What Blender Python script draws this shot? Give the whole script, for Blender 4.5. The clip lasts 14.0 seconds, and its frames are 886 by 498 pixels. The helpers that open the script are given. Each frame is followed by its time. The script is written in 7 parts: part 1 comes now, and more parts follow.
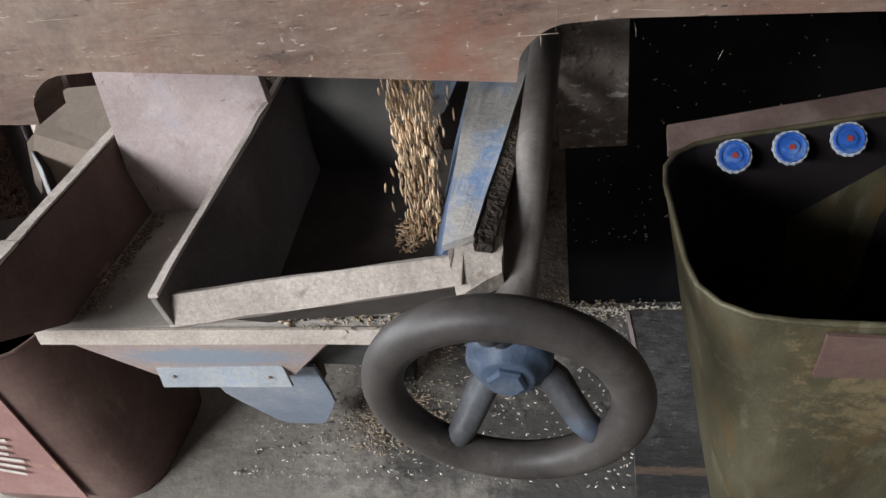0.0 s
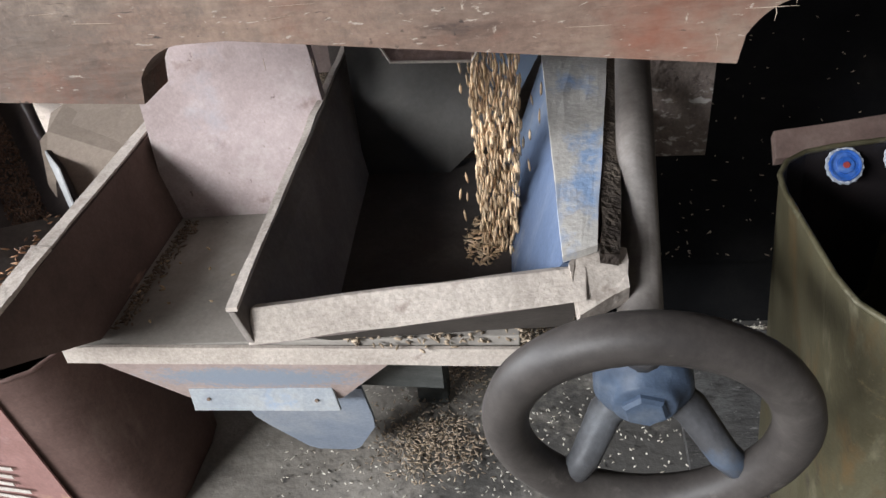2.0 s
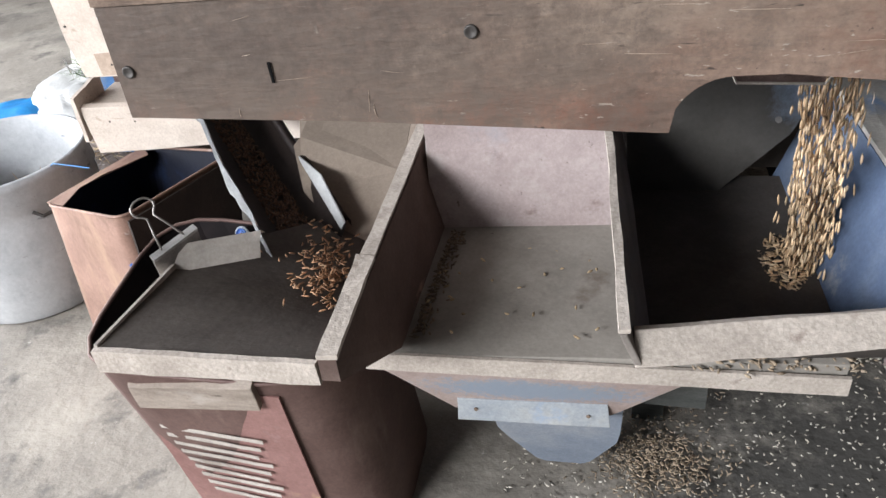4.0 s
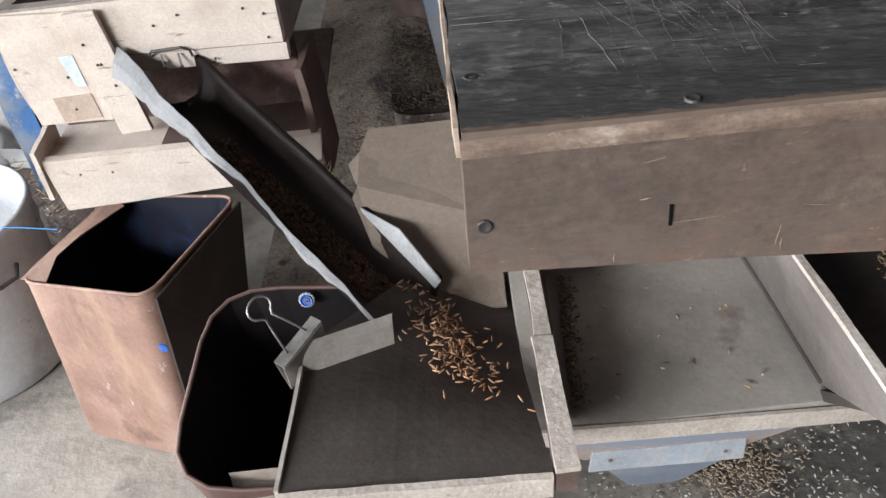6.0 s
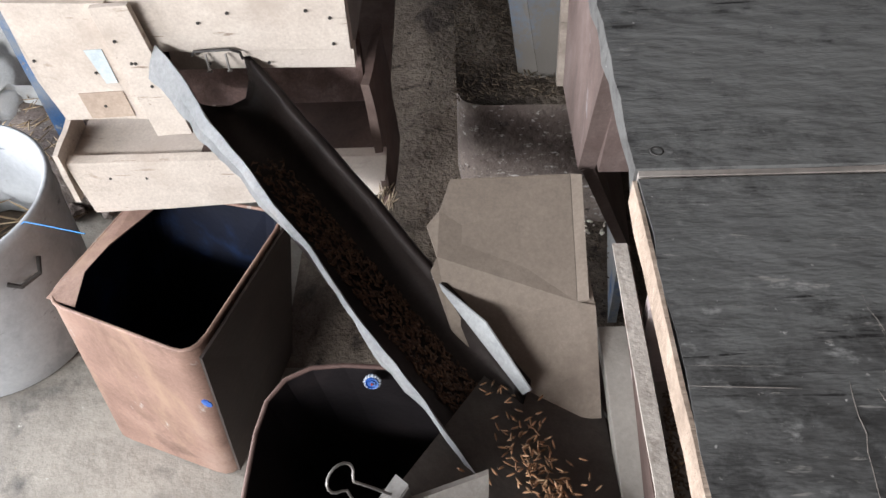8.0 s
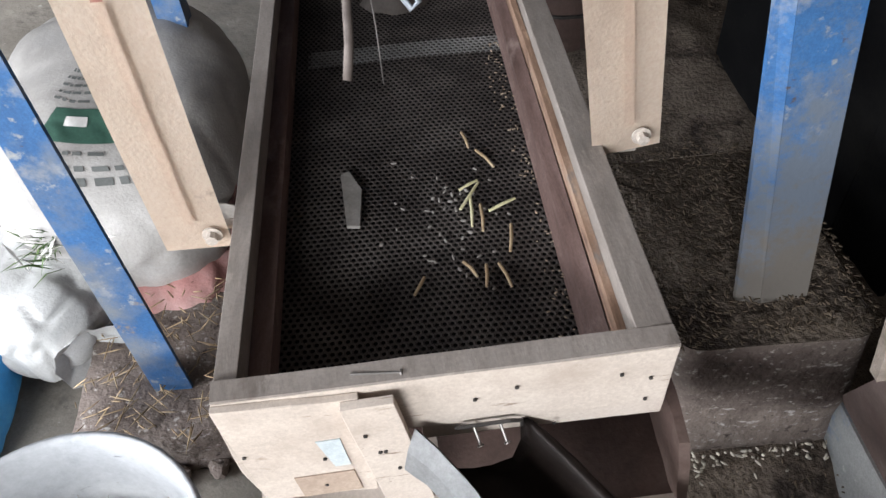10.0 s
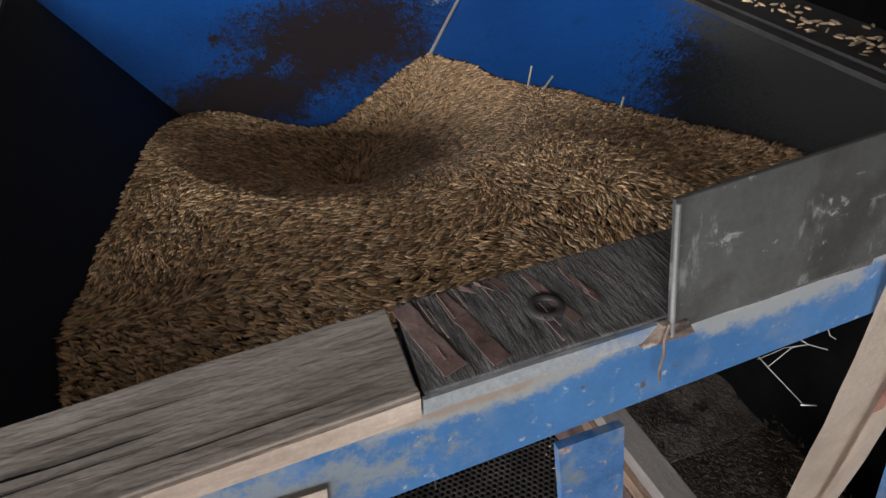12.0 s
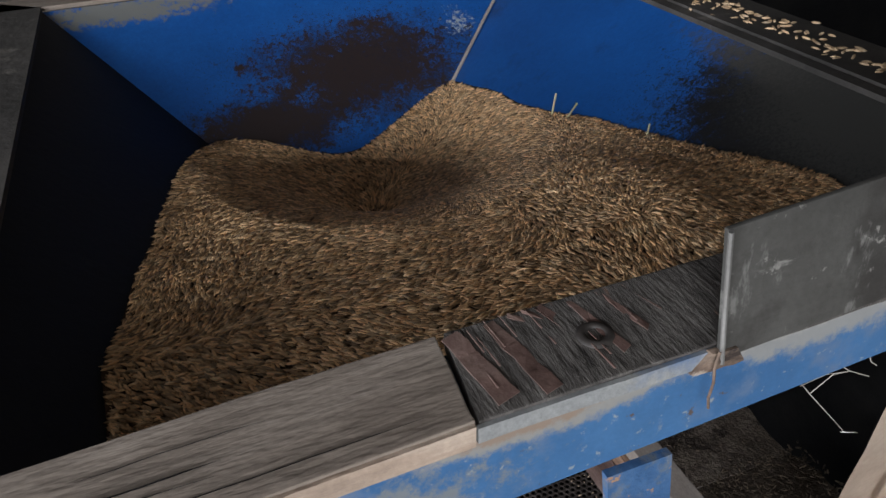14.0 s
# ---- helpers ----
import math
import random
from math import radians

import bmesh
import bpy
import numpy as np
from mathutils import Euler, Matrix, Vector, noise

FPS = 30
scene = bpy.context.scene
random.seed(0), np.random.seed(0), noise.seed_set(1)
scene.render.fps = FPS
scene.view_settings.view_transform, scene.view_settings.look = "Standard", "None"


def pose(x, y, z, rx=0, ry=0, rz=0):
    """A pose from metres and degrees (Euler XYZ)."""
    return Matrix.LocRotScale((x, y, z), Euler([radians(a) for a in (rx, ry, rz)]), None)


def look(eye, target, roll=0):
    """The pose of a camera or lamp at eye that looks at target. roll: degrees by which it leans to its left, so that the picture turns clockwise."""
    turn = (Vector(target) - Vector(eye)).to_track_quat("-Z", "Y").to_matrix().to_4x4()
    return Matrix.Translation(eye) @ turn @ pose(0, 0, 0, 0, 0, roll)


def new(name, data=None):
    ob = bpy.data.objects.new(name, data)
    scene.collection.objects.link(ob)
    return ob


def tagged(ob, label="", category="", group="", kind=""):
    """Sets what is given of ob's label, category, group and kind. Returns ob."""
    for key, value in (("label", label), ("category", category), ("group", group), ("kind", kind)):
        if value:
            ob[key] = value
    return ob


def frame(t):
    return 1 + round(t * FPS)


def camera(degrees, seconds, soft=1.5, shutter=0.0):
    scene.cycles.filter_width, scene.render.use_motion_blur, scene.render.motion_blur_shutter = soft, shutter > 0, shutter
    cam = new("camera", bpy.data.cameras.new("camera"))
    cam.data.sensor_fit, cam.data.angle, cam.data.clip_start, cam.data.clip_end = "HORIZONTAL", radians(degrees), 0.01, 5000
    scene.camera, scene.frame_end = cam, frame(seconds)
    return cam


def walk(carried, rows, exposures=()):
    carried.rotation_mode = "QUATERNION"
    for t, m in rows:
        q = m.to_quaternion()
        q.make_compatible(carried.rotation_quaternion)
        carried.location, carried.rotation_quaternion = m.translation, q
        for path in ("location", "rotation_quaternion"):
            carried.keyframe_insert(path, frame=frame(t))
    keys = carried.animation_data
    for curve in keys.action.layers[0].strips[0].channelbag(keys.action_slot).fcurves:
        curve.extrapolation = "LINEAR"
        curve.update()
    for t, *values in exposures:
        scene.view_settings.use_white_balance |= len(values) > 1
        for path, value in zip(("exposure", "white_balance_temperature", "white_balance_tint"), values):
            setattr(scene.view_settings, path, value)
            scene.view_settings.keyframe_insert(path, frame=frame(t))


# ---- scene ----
cam = camera(60.70, 14.0)
PATH = [
    (0, (0.9245, 0.1855, 0.7310), (0.5641, 1.7728, -0.4312), -8.86),
    (0.5, (0.8359, 0.2168, 0.7019), (0.5872, 1.8671, -0.4003), -5.62),
    (1, (0.8127, 0.2205, 0.6946), (0.5910, 1.8646, -0.4224), -4.82),
    (1.5, (0.8152, 0.2186, 0.7015), (0.5850, 1.8543, -0.4260), -5.04),
    (2, (0.8195, 0.2154, 0.7056), (0.5609, 1.8416, -0.4295), -5.95),
    (2.5, (0.8245, 0.2124, 0.7121), (0.5545, 1.8428, -0.4144), -6.07),
    (3, (0.8064, 0.1824, 0.7636), (0.4947, 1.8057, -0.3623), -3.16),
    (3.5, (0.7252, 0.1664, 0.7831), (0.3453, 1.7895, -0.3220), -3.47),
    (4, (0.6167, 0.1957, 0.7341), (0.2141, 1.8030, -0.3858), -6.67),
    (4.2, (0.5724, 0.2159, 0.7240), (0.2137, 1.8140, -0.4239), -6.22),
    (6.3, (0.3713, 0.2987, 0.8090), (0.4043, 1.8532, -0.4490), -3.72),
    (6.5, (0.3691, 0.3398, 0.8216), (0.4098, 1.8256, -0.5166), -1.74),
    (7, (0.3765, 0.4152, 0.8546), (0.2719, 1.7328, -0.6464), -1.93),
    (7.2, (0.3802, 0.4378, 0.8605), (0.2356, 1.7211, -0.6667), -3.28),
    (9.3, (0.1006, 0.6464, 0.9216), (0.2407, 2.0804, -0.4655), -1.10),
    (9.5, (0.0799, 0.7501, 0.9368), (0.1678, 2.1260, -0.5120), -2.97),
    (10, (0.0302, 0.8345, 0.9559), (0.0988, 2.1968, -0.5068), -3.95),
    (10.5, (-0.0710, 0.8996, 0.9818), (0.2123, 2.3432, -0.3731), -3.48),
    (11, (-0.1229, 0.9754, 1.0268), (0.3442, 2.4027, -0.2941), -4.68),
    (11.5, (-0.1329, 1.0623, 1.0535), (0.4003, 2.5823, -0.1320), -3.75),
    (12, (-0.1360, 1.1107, 1.0733), (0.4443, 2.6396, -0.0781), -1.99),
    (12.5, (-0.1476, 1.1450, 1.0840), (0.4283, 2.6921, -0.0452), -1.83),
    (13, (-0.1468, 1.1523, 1.0840), (0.4340, 2.6987, -0.0435), -2.70),
    (13.5, (-0.1451, 1.1498, 1.0862), (0.4292, 2.7063, -0.0307), -2.37),
    (14, (-0.1508, 1.1151, 1.0769), (0.4242, 2.6846, -0.0213), -2.57),
]
walk(cam, [(t, look(eye, target, roll)) for t, eye, target, roll in PATH],
     exposures=[(0, 0.0), (1, 0.06), (2, 0.26), (3, 0.26), (4.2, 0.04), (6.3, -0.06), (7.2, -0.06), (9.3, -0.05), (10.2, -0.2), (10.5, -0.42), (11.0, -0.62), (11.6, -0.70), (12.3, -0.82), (14, -0.82)])

# ---------------------------------------------------------------- light
world = bpy.data.worlds.new("shed_sky")
scene.world = world
world.use_nodes = True
wt = world.node_tree
sky = wt.nodes.new("ShaderNodeTexSky")
sky.sky_type, sky.sun_disc = "NISHITA", False
sky.sun_elevation, sky.sun_rotation = radians(55), radians(-80)
wt.links.new(sky.outputs["Color"], wt.nodes["Background"].inputs["Color"])
wt.nodes["Background"].inputs["Strength"].default_value = 0.06


def area_lamp(name, eye, target, sx, sy, watts, colour=(1, 1, 1)):
    data = bpy.data.lights.new(name, "AREA")
    data.shape, data.size, data.size_y, data.energy, data.color = "RECTANGLE", sx, sy, watts, colour
    ob = new(name, data)
    ob.matrix_world = look(eye, target)
    return ob


sun = bpy.data.lights.new("sun", "SUN")
sun.energy, sun.angle, sun.color = 0.8, radians(12), (1, 0.96, 0.9)
new("sun", sun).matrix_world = look((-6, -3, 9), (0, 0, 0))
area_lamp("side_opening_light", (-2.35, 0.6, 0.94), (0, 0.6, 0.55), 2.6, 1.25, 165, (0.95, 0.98, 1.04))
area_lamp("front_opening_light", (-1.5, -1.9, 1.82), (0.2, 1.1, 0.6), 1.7, 0.4, 195, (0.96, 0.99, 1.03))

# ---------------------------------------------------------------- materials


def ramp(nt, fac, stops):
    r = nt.nodes.new("ShaderNodeValToRGB")
    while len(r.color_ramp.elements) < len(stops):
        r.color_ramp.elements.new(0.5)
    for e, (p, c) in zip(r.color_ramp.elements, stops):
        e.position = p
        e.color = (*c, 1) if len(c) == 3 else c
    nt.links.new(fac, r.inputs["Fac"])
    return r.outputs["Color"]


def tex(nt, vec, scale, detail=6.0, rough=0.6, dist=0.0):
    n = nt.nodes.new("ShaderNodeTexNoise")
    n.inputs["Scale"].default_value = scale
    n.inputs["Detail"].default_value = detail
    n.inputs["Roughness"].default_value = rough
    n.inputs["Distortion"].default_value = dist
    nt.links.new(vec, n.inputs["Vector"])
    return n.outputs["Fac"]


def mapped(nt, vec, stretch, loc=(0, 0, 0)):
    m = nt.nodes.new("ShaderNodeMapping")
    m.inputs["Scale"].default_value = stretch
    m.inputs["Location"].default_value = loc
    nt.links.new(vec, m.inputs["Vector"])
    return m.outputs["Vector"]


def blend(nt, fac, a, b, mode="MIX"):
    m = nt.nodes.new("ShaderNodeMix")
    m.data_type, m.blend_type = "RGBA", mode
    for sock, v in ((m.inputs[0], fac), (m.inputs[6], a), (m.inputs[7], b)):
        if isinstance(v, (int, float)):
            sock.default_value = v
        elif isinstance(v, tuple):
            sock.default_value = (*v, 1)
        else:
            nt.links.new(v, sock)
    return m.outputs[2]


def steps(nt, fac, lo, hi):
    m = nt.nodes.new("ShaderNodeMapRange")
    m.inputs["From Min"].default_value, m.inputs["From Max"].default_value = lo, hi
    nt.links.new(fac, m.inputs["Value"])
    return m.outputs["Result"]


def mat(name, cols, scale=9.0, stretch=(1, 1, 1), rough=0.8, bump=0.3, fine=160.0, metal=0.0, patches=(), spec=0.3, vary=0.0, height=0.002, dirt=0.3):
    """cols: colours from dark to light, mixed by a stretched grain. patches: (colour, scale, from, to, stretch) laid over it one after another."""
    m = bpy.data.materials.new(name)
    m.use_nodes = True
    nt = m.node_tree
    b = nt.nodes["Principled BSDF"]
    co = nt.nodes.new("ShaderNodeTexCoord").outputs["Object"]
    v = mapped(nt, co, stretch)
    base = tex(nt, v, scale, 8, 0.65, 0.3)
    stops = [(0.3 + 0.4 * i / max(1, len(cols) - 1), c) for i, c in enumerate(cols)]
    col = ramp(nt, base, stops)
    grain = tex(nt, v, fine, 3, 0.6)
    speck = tex(nt, co, 330.0, 5, 0.75)
    col = blend(nt, dirt * 0.5, col, ramp(nt, speck, [(0.36, (0.2, 0.2, 0.2)), (0.5, (0.5, 0.5, 0.5)), (0.64, (0.85, 0.85, 0.85))]), "OVERLAY")
    col = blend(nt, 0.16, col, ramp(nt, grain, [(0.3, (0.35, 0.35, 0.35)), (0.7, (0.75, 0.75, 0.75))]), "OVERLAY")
    for i, (pc, ps, lo, hi, pst) in enumerate(patches):
        f = steps(nt, tex(nt, mapped(nt, co, pst, (3.1 * i + 1, 1.7 * i, 0.9 * i)), ps, 7, 0.65), lo, hi)
        col = blend(nt, f, col, pc)
    if vary:
        oi = nt.nodes.new("ShaderNodeObjectInfo")
        col = blend(nt, 1.0, col, ramp(nt, oi.outputs["Random"], [(0, (1 - vary,) * 3), (1, (1 + vary,) * 3)]), "MULTIPLY")
    nt.links.new(col, b.inputs["Base Color"])
    rr = nt.nodes.new("ShaderNodeMapRange")
    rr.inputs["To Min"].default_value, rr.inputs["To Max"].default_value = max(0.05, rough - 0.12), min(1, rough + 0.12)
    nt.links.new(base, rr.inputs["Value"])
    nt.links.new(rr.outputs["Result"], b.inputs["Roughness"])
    b.inputs["Metallic"].default_value = metal
    b.inputs["Specular IOR Level"].default_value = spec
    if bump:
        bp = nt.nodes.new("ShaderNodeBump")
        bp.inputs["Strength"].default_value = bump
        bp.inputs["Distance"].default_value = height
        add = nt.nodes.new("ShaderNodeMath")
        add.operation = "ADD"
        nt.links.new(base, add.inputs[0])
        nt.links.new(grain, add.inputs[1])
        nt.links.new(add.outputs[0], bp.inputs["Height"])
        nt.links.new(bp.outputs["Normal"], b.inputs["Normal"])
    return m


def scratched(material, colour, scale, stretch, start):
    """Fine broken scratches over everything that the material has so far."""
    nt = material.node_tree
    b = nt.nodes["Principled BSDF"]
    src = b.inputs["Base Color"].links[0].from_socket
    co = nt.nodes.new("ShaderNodeTexCoord").outputs["Object"]
    f = steps(nt, tex(nt, mapped(nt, co, stretch, (0.7, 0.3, 0.1)), scale, 3, 0.6, 0.4), start, start + 0.05)
    nt.links.new(blend(nt, f, src, colour), b.inputs["Base Color"])


ONE = (1, 1, 1)
WX, WY, WZ = (1, 6, 6), (6, 1, 6), (6, 6, 1)
M_BROWN = mat("brown_worn_wood", [(0.085, 0.056, 0.044), (0.155, 0.102, 0.078), (0.225, 0.157, 0.121)], 7, (1, 3.2, 3.2), 0.7, 0.5, 60, dirt=0.4, height=0.002,
              patches=[((0.26, 0.20, 0.158), 7, 0.50, 0.70, (1, 2, 2)), ((0.185, 0.072, 0.046), 7, 0.52, 0.68, (1, 1.4, 1.4)), ((0.065, 0.044, 0.036), 24, 0.60, 0.69, (0.7, 2.2, 2.2)), ((0.045, 0.030, 0.025), 12, 0.63, 0.70, (1, 1.4, 1.4)), ((0.30, 0.25, 0.205), 40, 0.65, 0.72, (0.7, 2, 2)), ((0.42, 0.36, 0.30), 70, 0.68, 0.73, (2, 1, 1)), ((0.04, 0.03, 0.025), 120, 0.66, 0.71, ONE)])
scratched(M_BROWN, (0.34, 0.285, 0.24), 110, (1.2, 1, 4), 0.66)
scratched(M_BROWN, (0.045, 0.033, 0.028), 90, (0.6, 1, 4), 0.66)
M_DECK = mat("dark_deck_wood", [(0.040, 0.038, 0.037), (0.066, 0.063, 0.061), (0.10, 0.097, 0.094)], 11, (1, 2.6, 2.6), 0.54, 0.7, 45, spec=0.36, dirt=0.9, height=0.002,
             patches=[((0.15, 0.147, 0.143), 5, 0.50, 0.80, ONE), ((0.034, 0.032, 0.031), 40, 0.60, 0.70, (0.6, 2.4, 1)), ((0.024, 0.022, 0.021), 9, 0.58, 0.70, (0.5, 1.2, 1)), ((0.28, 0.27, 0.26), 60, 0.60, 0.72, (1, 1.6, 1)), ((0.035, 0.033, 0.033), 14, 0.58, 0.68, (1, 2, 1)), ((0.025, 0.023, 0.022), 30, 0.64, 0.68, (0.3, 6, 1)), ((0.42, 0.40, 0.38), 210, 0.66, 0.70, ONE), ((0.02, 0.019, 0.018), 240, 0.67, 0.71, ONE)])
scratched(M_DECK, (0.018, 0.016, 0.016), 60, (0.35, 5, 1), 0.62)
scratched(M_DECK, (0.22, 0.205, 0.19), 150, (0.5, 2, 1), 0.65)
M_FLAKE = mat("bare_reddish_wood", [(0.10, 0.058, 0.048), (0.17, 0.105, 0.09), (0.24, 0.165, 0.14)], 30, ONE, 0.85, 0.3, 160)
M_DECKEDGE = mat("worn_brown_edge", [(0.07, 0.05, 0.04), (0.15, 0.105, 0.08), (0.27, 0.205, 0.16)], 16, (1, 3, 3), 0.8, 0.6, 70, dirt=0.5,
                 patches=[((0.04, 0.03, 0.026), 22, 0.58, 0.66, (1, 2, 2)), ((0.36, 0.30, 0.25), 30, 0.62, 0.70, (1, 2, 2))])
M_EDGE = mat("rubbed_edge_wood", [(0.20, 0.15, 0.115), (0.36, 0.275, 0.215), (0.50, 0.41, 0.335)], 8, WX, 0.8, 0.5, 70,
             patches=[((0.09, 0.065, 0.05), 9, 0.62, 0.72, (1, 3, 3))])
M_PALE = mat("pale_dusty_wood", [(0.45, 0.380, 0.325), (0.52, 0.445, 0.385), (0.57, 0.495, 0.432)], 5, (1, 1.5, 1.5), 0.85, 0.3, 30, dirt=0.35,
             patches=[((0.41, 0.335, 0.28), 9, 0.54, 0.74, ONE), ((0.32, 0.25, 0.20), 22, 0.62, 0.72, (1, 2, 2)), ((0.14, 0.10, 0.08), 80, 0.69, 0.74, ONE), ((0.56, 0.475, 0.425), 3, 0.5, 0.7, ONE), ((0.24, 0.18, 0.14), 24, 0.64, 0.69, (0.5, 6, 6))])
M_GREYW = mat("grey_weathered_wood", [(0.145, 0.115, 0.094), (0.255, 0.21, 0.175), (0.36, 0.305, 0.26)], 7, (1, 4, 4), 0.85, 0.7, 40,
              patches=[((0.075, 0.06, 0.052), 12, 0.65, 0.70, (1, 9, 9)), ((0.42, 0.375, 0.335), 8, 0.58, 0.74, (1, 3, 3)), ((0.20, 0.13, 0.10), 6, 0.60, 0.74, (1, 2, 2))])
M_GREYY = mat("grey_rail_wood", [(0.165, 0.140, 0.123), (0.228, 0.197, 0.175), (0.29, 0.255, 0.23)], 6, (3, 1, 3), 0.85, 0.35, 30,
              patches=[((0.12, 0.097, 0.083), 9, 0.60, 0.74, (2, 1, 2)), ((0.37, 0.32, 0.28), 22, 0.62, 0.74, (2, 1, 2))])
M_ORANGE = mat("raw_orange_wood", [(0.15, 0.09, 0.062), (0.26, 0.165, 0.115), (0.38, 0.27, 0.20)], 9, WY, 0.75, 0.4, 60,
               patches=[((0.48, 0.33, 0.22), 14, 0.62, 0.72, (3, 1, 3)), ((0.10, 0.06, 0.045), 12, 0.58, 0.70, (3, 1, 3)), ((0.20, 0.175, 0.16), 20, 0.58, 0.70, (3, 1, 3))])
M_RED = mat("red_brown_wood", [(0.065, 0.038, 0.032), (0.12, 0.076, 0.066), (0.18, 0.125, 0.112)], 6, WY, 0.7, 0.4, 60, dirt=0.4,
            patches=[((0.24, 0.18, 0.16), 12, 0.58, 0.74, (2, 1, 2))])
M_PINK = mat("faded_pink_paint", [(0.26, 0.205, 0.195), (0.36, 0.29, 0.28), (0.44, 0.37, 0.36)], 6, ONE, 0.85, 0.2, 110,
             patches=[((0.50, 0.44, 0.42), 14, 0.56, 0.75, ONE), ((0.21, 0.15, 0.135), 22, 0.60, 0.72, ONE), ((0.33, 0.34, 0.38), 5, 0.60, 0.78, ONE), ((0.11, 0.075, 0.065), 90, 0.66, 0.72, ONE)])
M_DUSTY = mat("dusty_tray_board", [(0.175, 0.158, 0.138), (0.255, 0.232, 0.206), (0.34, 0.31, 0.275)], 6, ONE, 0.95, 0.15, 200, dirt=0.15,
              patches=[((0.38, 0.345, 0.305), 9, 0.58, 0.8, ONE), ((0.14, 0.11, 0.09), 12, 0.64, 0.75, ONE), ((0.09, 0.07, 0.058), 60, 0.70, 0.74, ONE)])
M_RIM = mat("pale_dusty_rim", [(0.31, 0.265, 0.23), (0.41, 0.358, 0.313), (0.50, 0.44, 0.39)], 12, ONE, 0.95, 0.4, 170, dirt=0.5,
            patches=[((0.20, 0.155, 0.13), 30, 0.62, 0.74, ONE), ((0.52, 0.47, 0.425), 60, 0.62, 0.78, ONE)], height=0.0025)
M_DARKW = mat("dark_brown_board", [(0.05, 0.032, 0.027), (0.10, 0.065, 0.055), (0.155, 0.108, 0.092)], 5, ONE, 0.8, 0.3, 120,
              patches=[((0.22, 0.165, 0.14), 7, 0.55, 0.80, ONE), ((0.28, 0.17, 0.125), 12, 0.66, 0.76, (1, 1, 3))])
# box boards coloured dark for the shade that the deck throws inside
M_BOXIN = mat("shade_dark_box_board", [(0.035, 0.028, 0.025), (0.065, 0.055, 0.049), (0.105, 0.09, 0.081)], 6, ONE, 0.85, 0.2, 160,
              patches=[((0.11, 0.095, 0.085), 6, 0.58, 0.8, ONE)])
M_SLATE = mat("dark_grey_green_board", [(0.035, 0.037, 0.035), (0.06, 0.062, 0.058), (0.095, 0.095, 0.088)], 9, (1, 1, 5), 0.75, 0.25, 120)
M_BAY = mat("dusty_bay_board", [(0.095, 0.08, 0.071), (0.155, 0.134, 0.12), (0.22, 0.194, 0.174)], 6, ONE, 0.85, 0.2, 160,
            patches=[((0.21, 0.185, 0.165), 6, 0.56, 0.8, ONE)])
M_FUNNEL = mat("pink_and_blue_funnel_paint", [(0.22, 0.17, 0.155), (0.34, 0.265, 0.24), (0.43, 0.35, 0.32)], 7, ONE, 0.85, 0.25, 110,
               patches=[((0.20, 0.14, 0.115), 16, 0.58, 0.70, ONE), ((0.48, 0.41, 0.37), 24, 0.60, 0.74, ONE)])
M_PLATEBLUE = mat("scuffed_pale_metal", [(0.25, 0.28, 0.32), (0.33, 0.35, 0.37), (0.42, 0.415, 0.40)], 14, ONE, 0.6, 0.2, 160,
                  patches=[((0.30, 0.22, 0.17), 26, 0.64, 0.72, ONE), ((0.26, 0.35, 0.50), 18, 0.58, 0.72, ONE)])
M_FLAP = mat("dusty_blue_flap", [(0.17, 0.20, 0.26), (0.23, 0.26, 0.31), (0.31, 0.32, 0.345)], 12, ONE, 0.7, 0.15, 160,
             patches=[((0.20, 0.16, 0.14), 30, 0.66, 0.74, ONE), ((0.20, 0.28, 0.44), 10, 0.58, 0.75, ONE)])
M_RIMBLUE = mat("dusty_rim_with_blue", [(0.30, 0.285, 0.265), (0.39, 0.365, 0.335), (0.47, 0.44, 0.40)], 9, ONE, 0.9, 0.35, 150,
                patches=[((0.20, 0.28, 0.42), 14, 0.50, 0.62, (1.4, 0.7, 1)), ((0.48, 0.45, 0.41), 30, 0.60, 0.74, ONE), ((0.16, 0.13, 0.11), 90, 0.68, 0.74, ONE)])
M_BLUE = mat("chipped_blue_paint", [(0.028, 0.085, 0.20), (0.038, 0.118, 0.275), (0.06, 0.16, 0.34)], 6, ONE, 0.6, 0.35, 120, spec=0.35, dirt=0.4,
             patches=[((0.17, 0.185, 0.205), 8, 0.47, 0.66, ONE), ((0.29, 0.295, 0.295), 11, 0.56, 0.68, ONE), ((0.30, 0.31, 0.31), 60, 0.60, 0.70, ONE), ((0.27, 0.20, 0.13), 16, 0.63, 0.70, ONE), ((0.075, 0.05, 0.04), 34, 0.67, 0.72, ONE)])
M_BEAM = mat("dust_crusted_blue_beam", [(0.030, 0.092, 0.208), (0.040, 0.118, 0.262), (0.056, 0.15, 0.31)], 6, ONE, 0.5, 0.3, 60, spec=0.4, dirt=0.15,
             patches=[((0.10, 0.16, 0.27), 40, 0.52, 0.66, ONE), ((0.28, 0.31, 0.33), 170, 0.61, 0.67, ONE), ((0.20, 0.24, 0.29), 60, 0.61, 0.68, (1, 1, 0.6)), ((0.10, 0.07, 0.055), 90, 0.66, 0.71, ONE)])
M_BRACKET = mat("rust_spotted_blue_bracket", [(0.03, 0.085, 0.19), (0.045, 0.11, 0.24), (0.075, 0.15, 0.28)], 60, ONE, 0.6, 0.3, 200, dirt=0.2,
                patches=[((0.13, 0.15, 0.175), 60, 0.50, 0.62, ONE), ((0.36, 0.215, 0.12), 110, 0.62, 0.66, ONE), ((0.24, 0.24, 0.235), 240, 0.64, 0.70, ONE)])
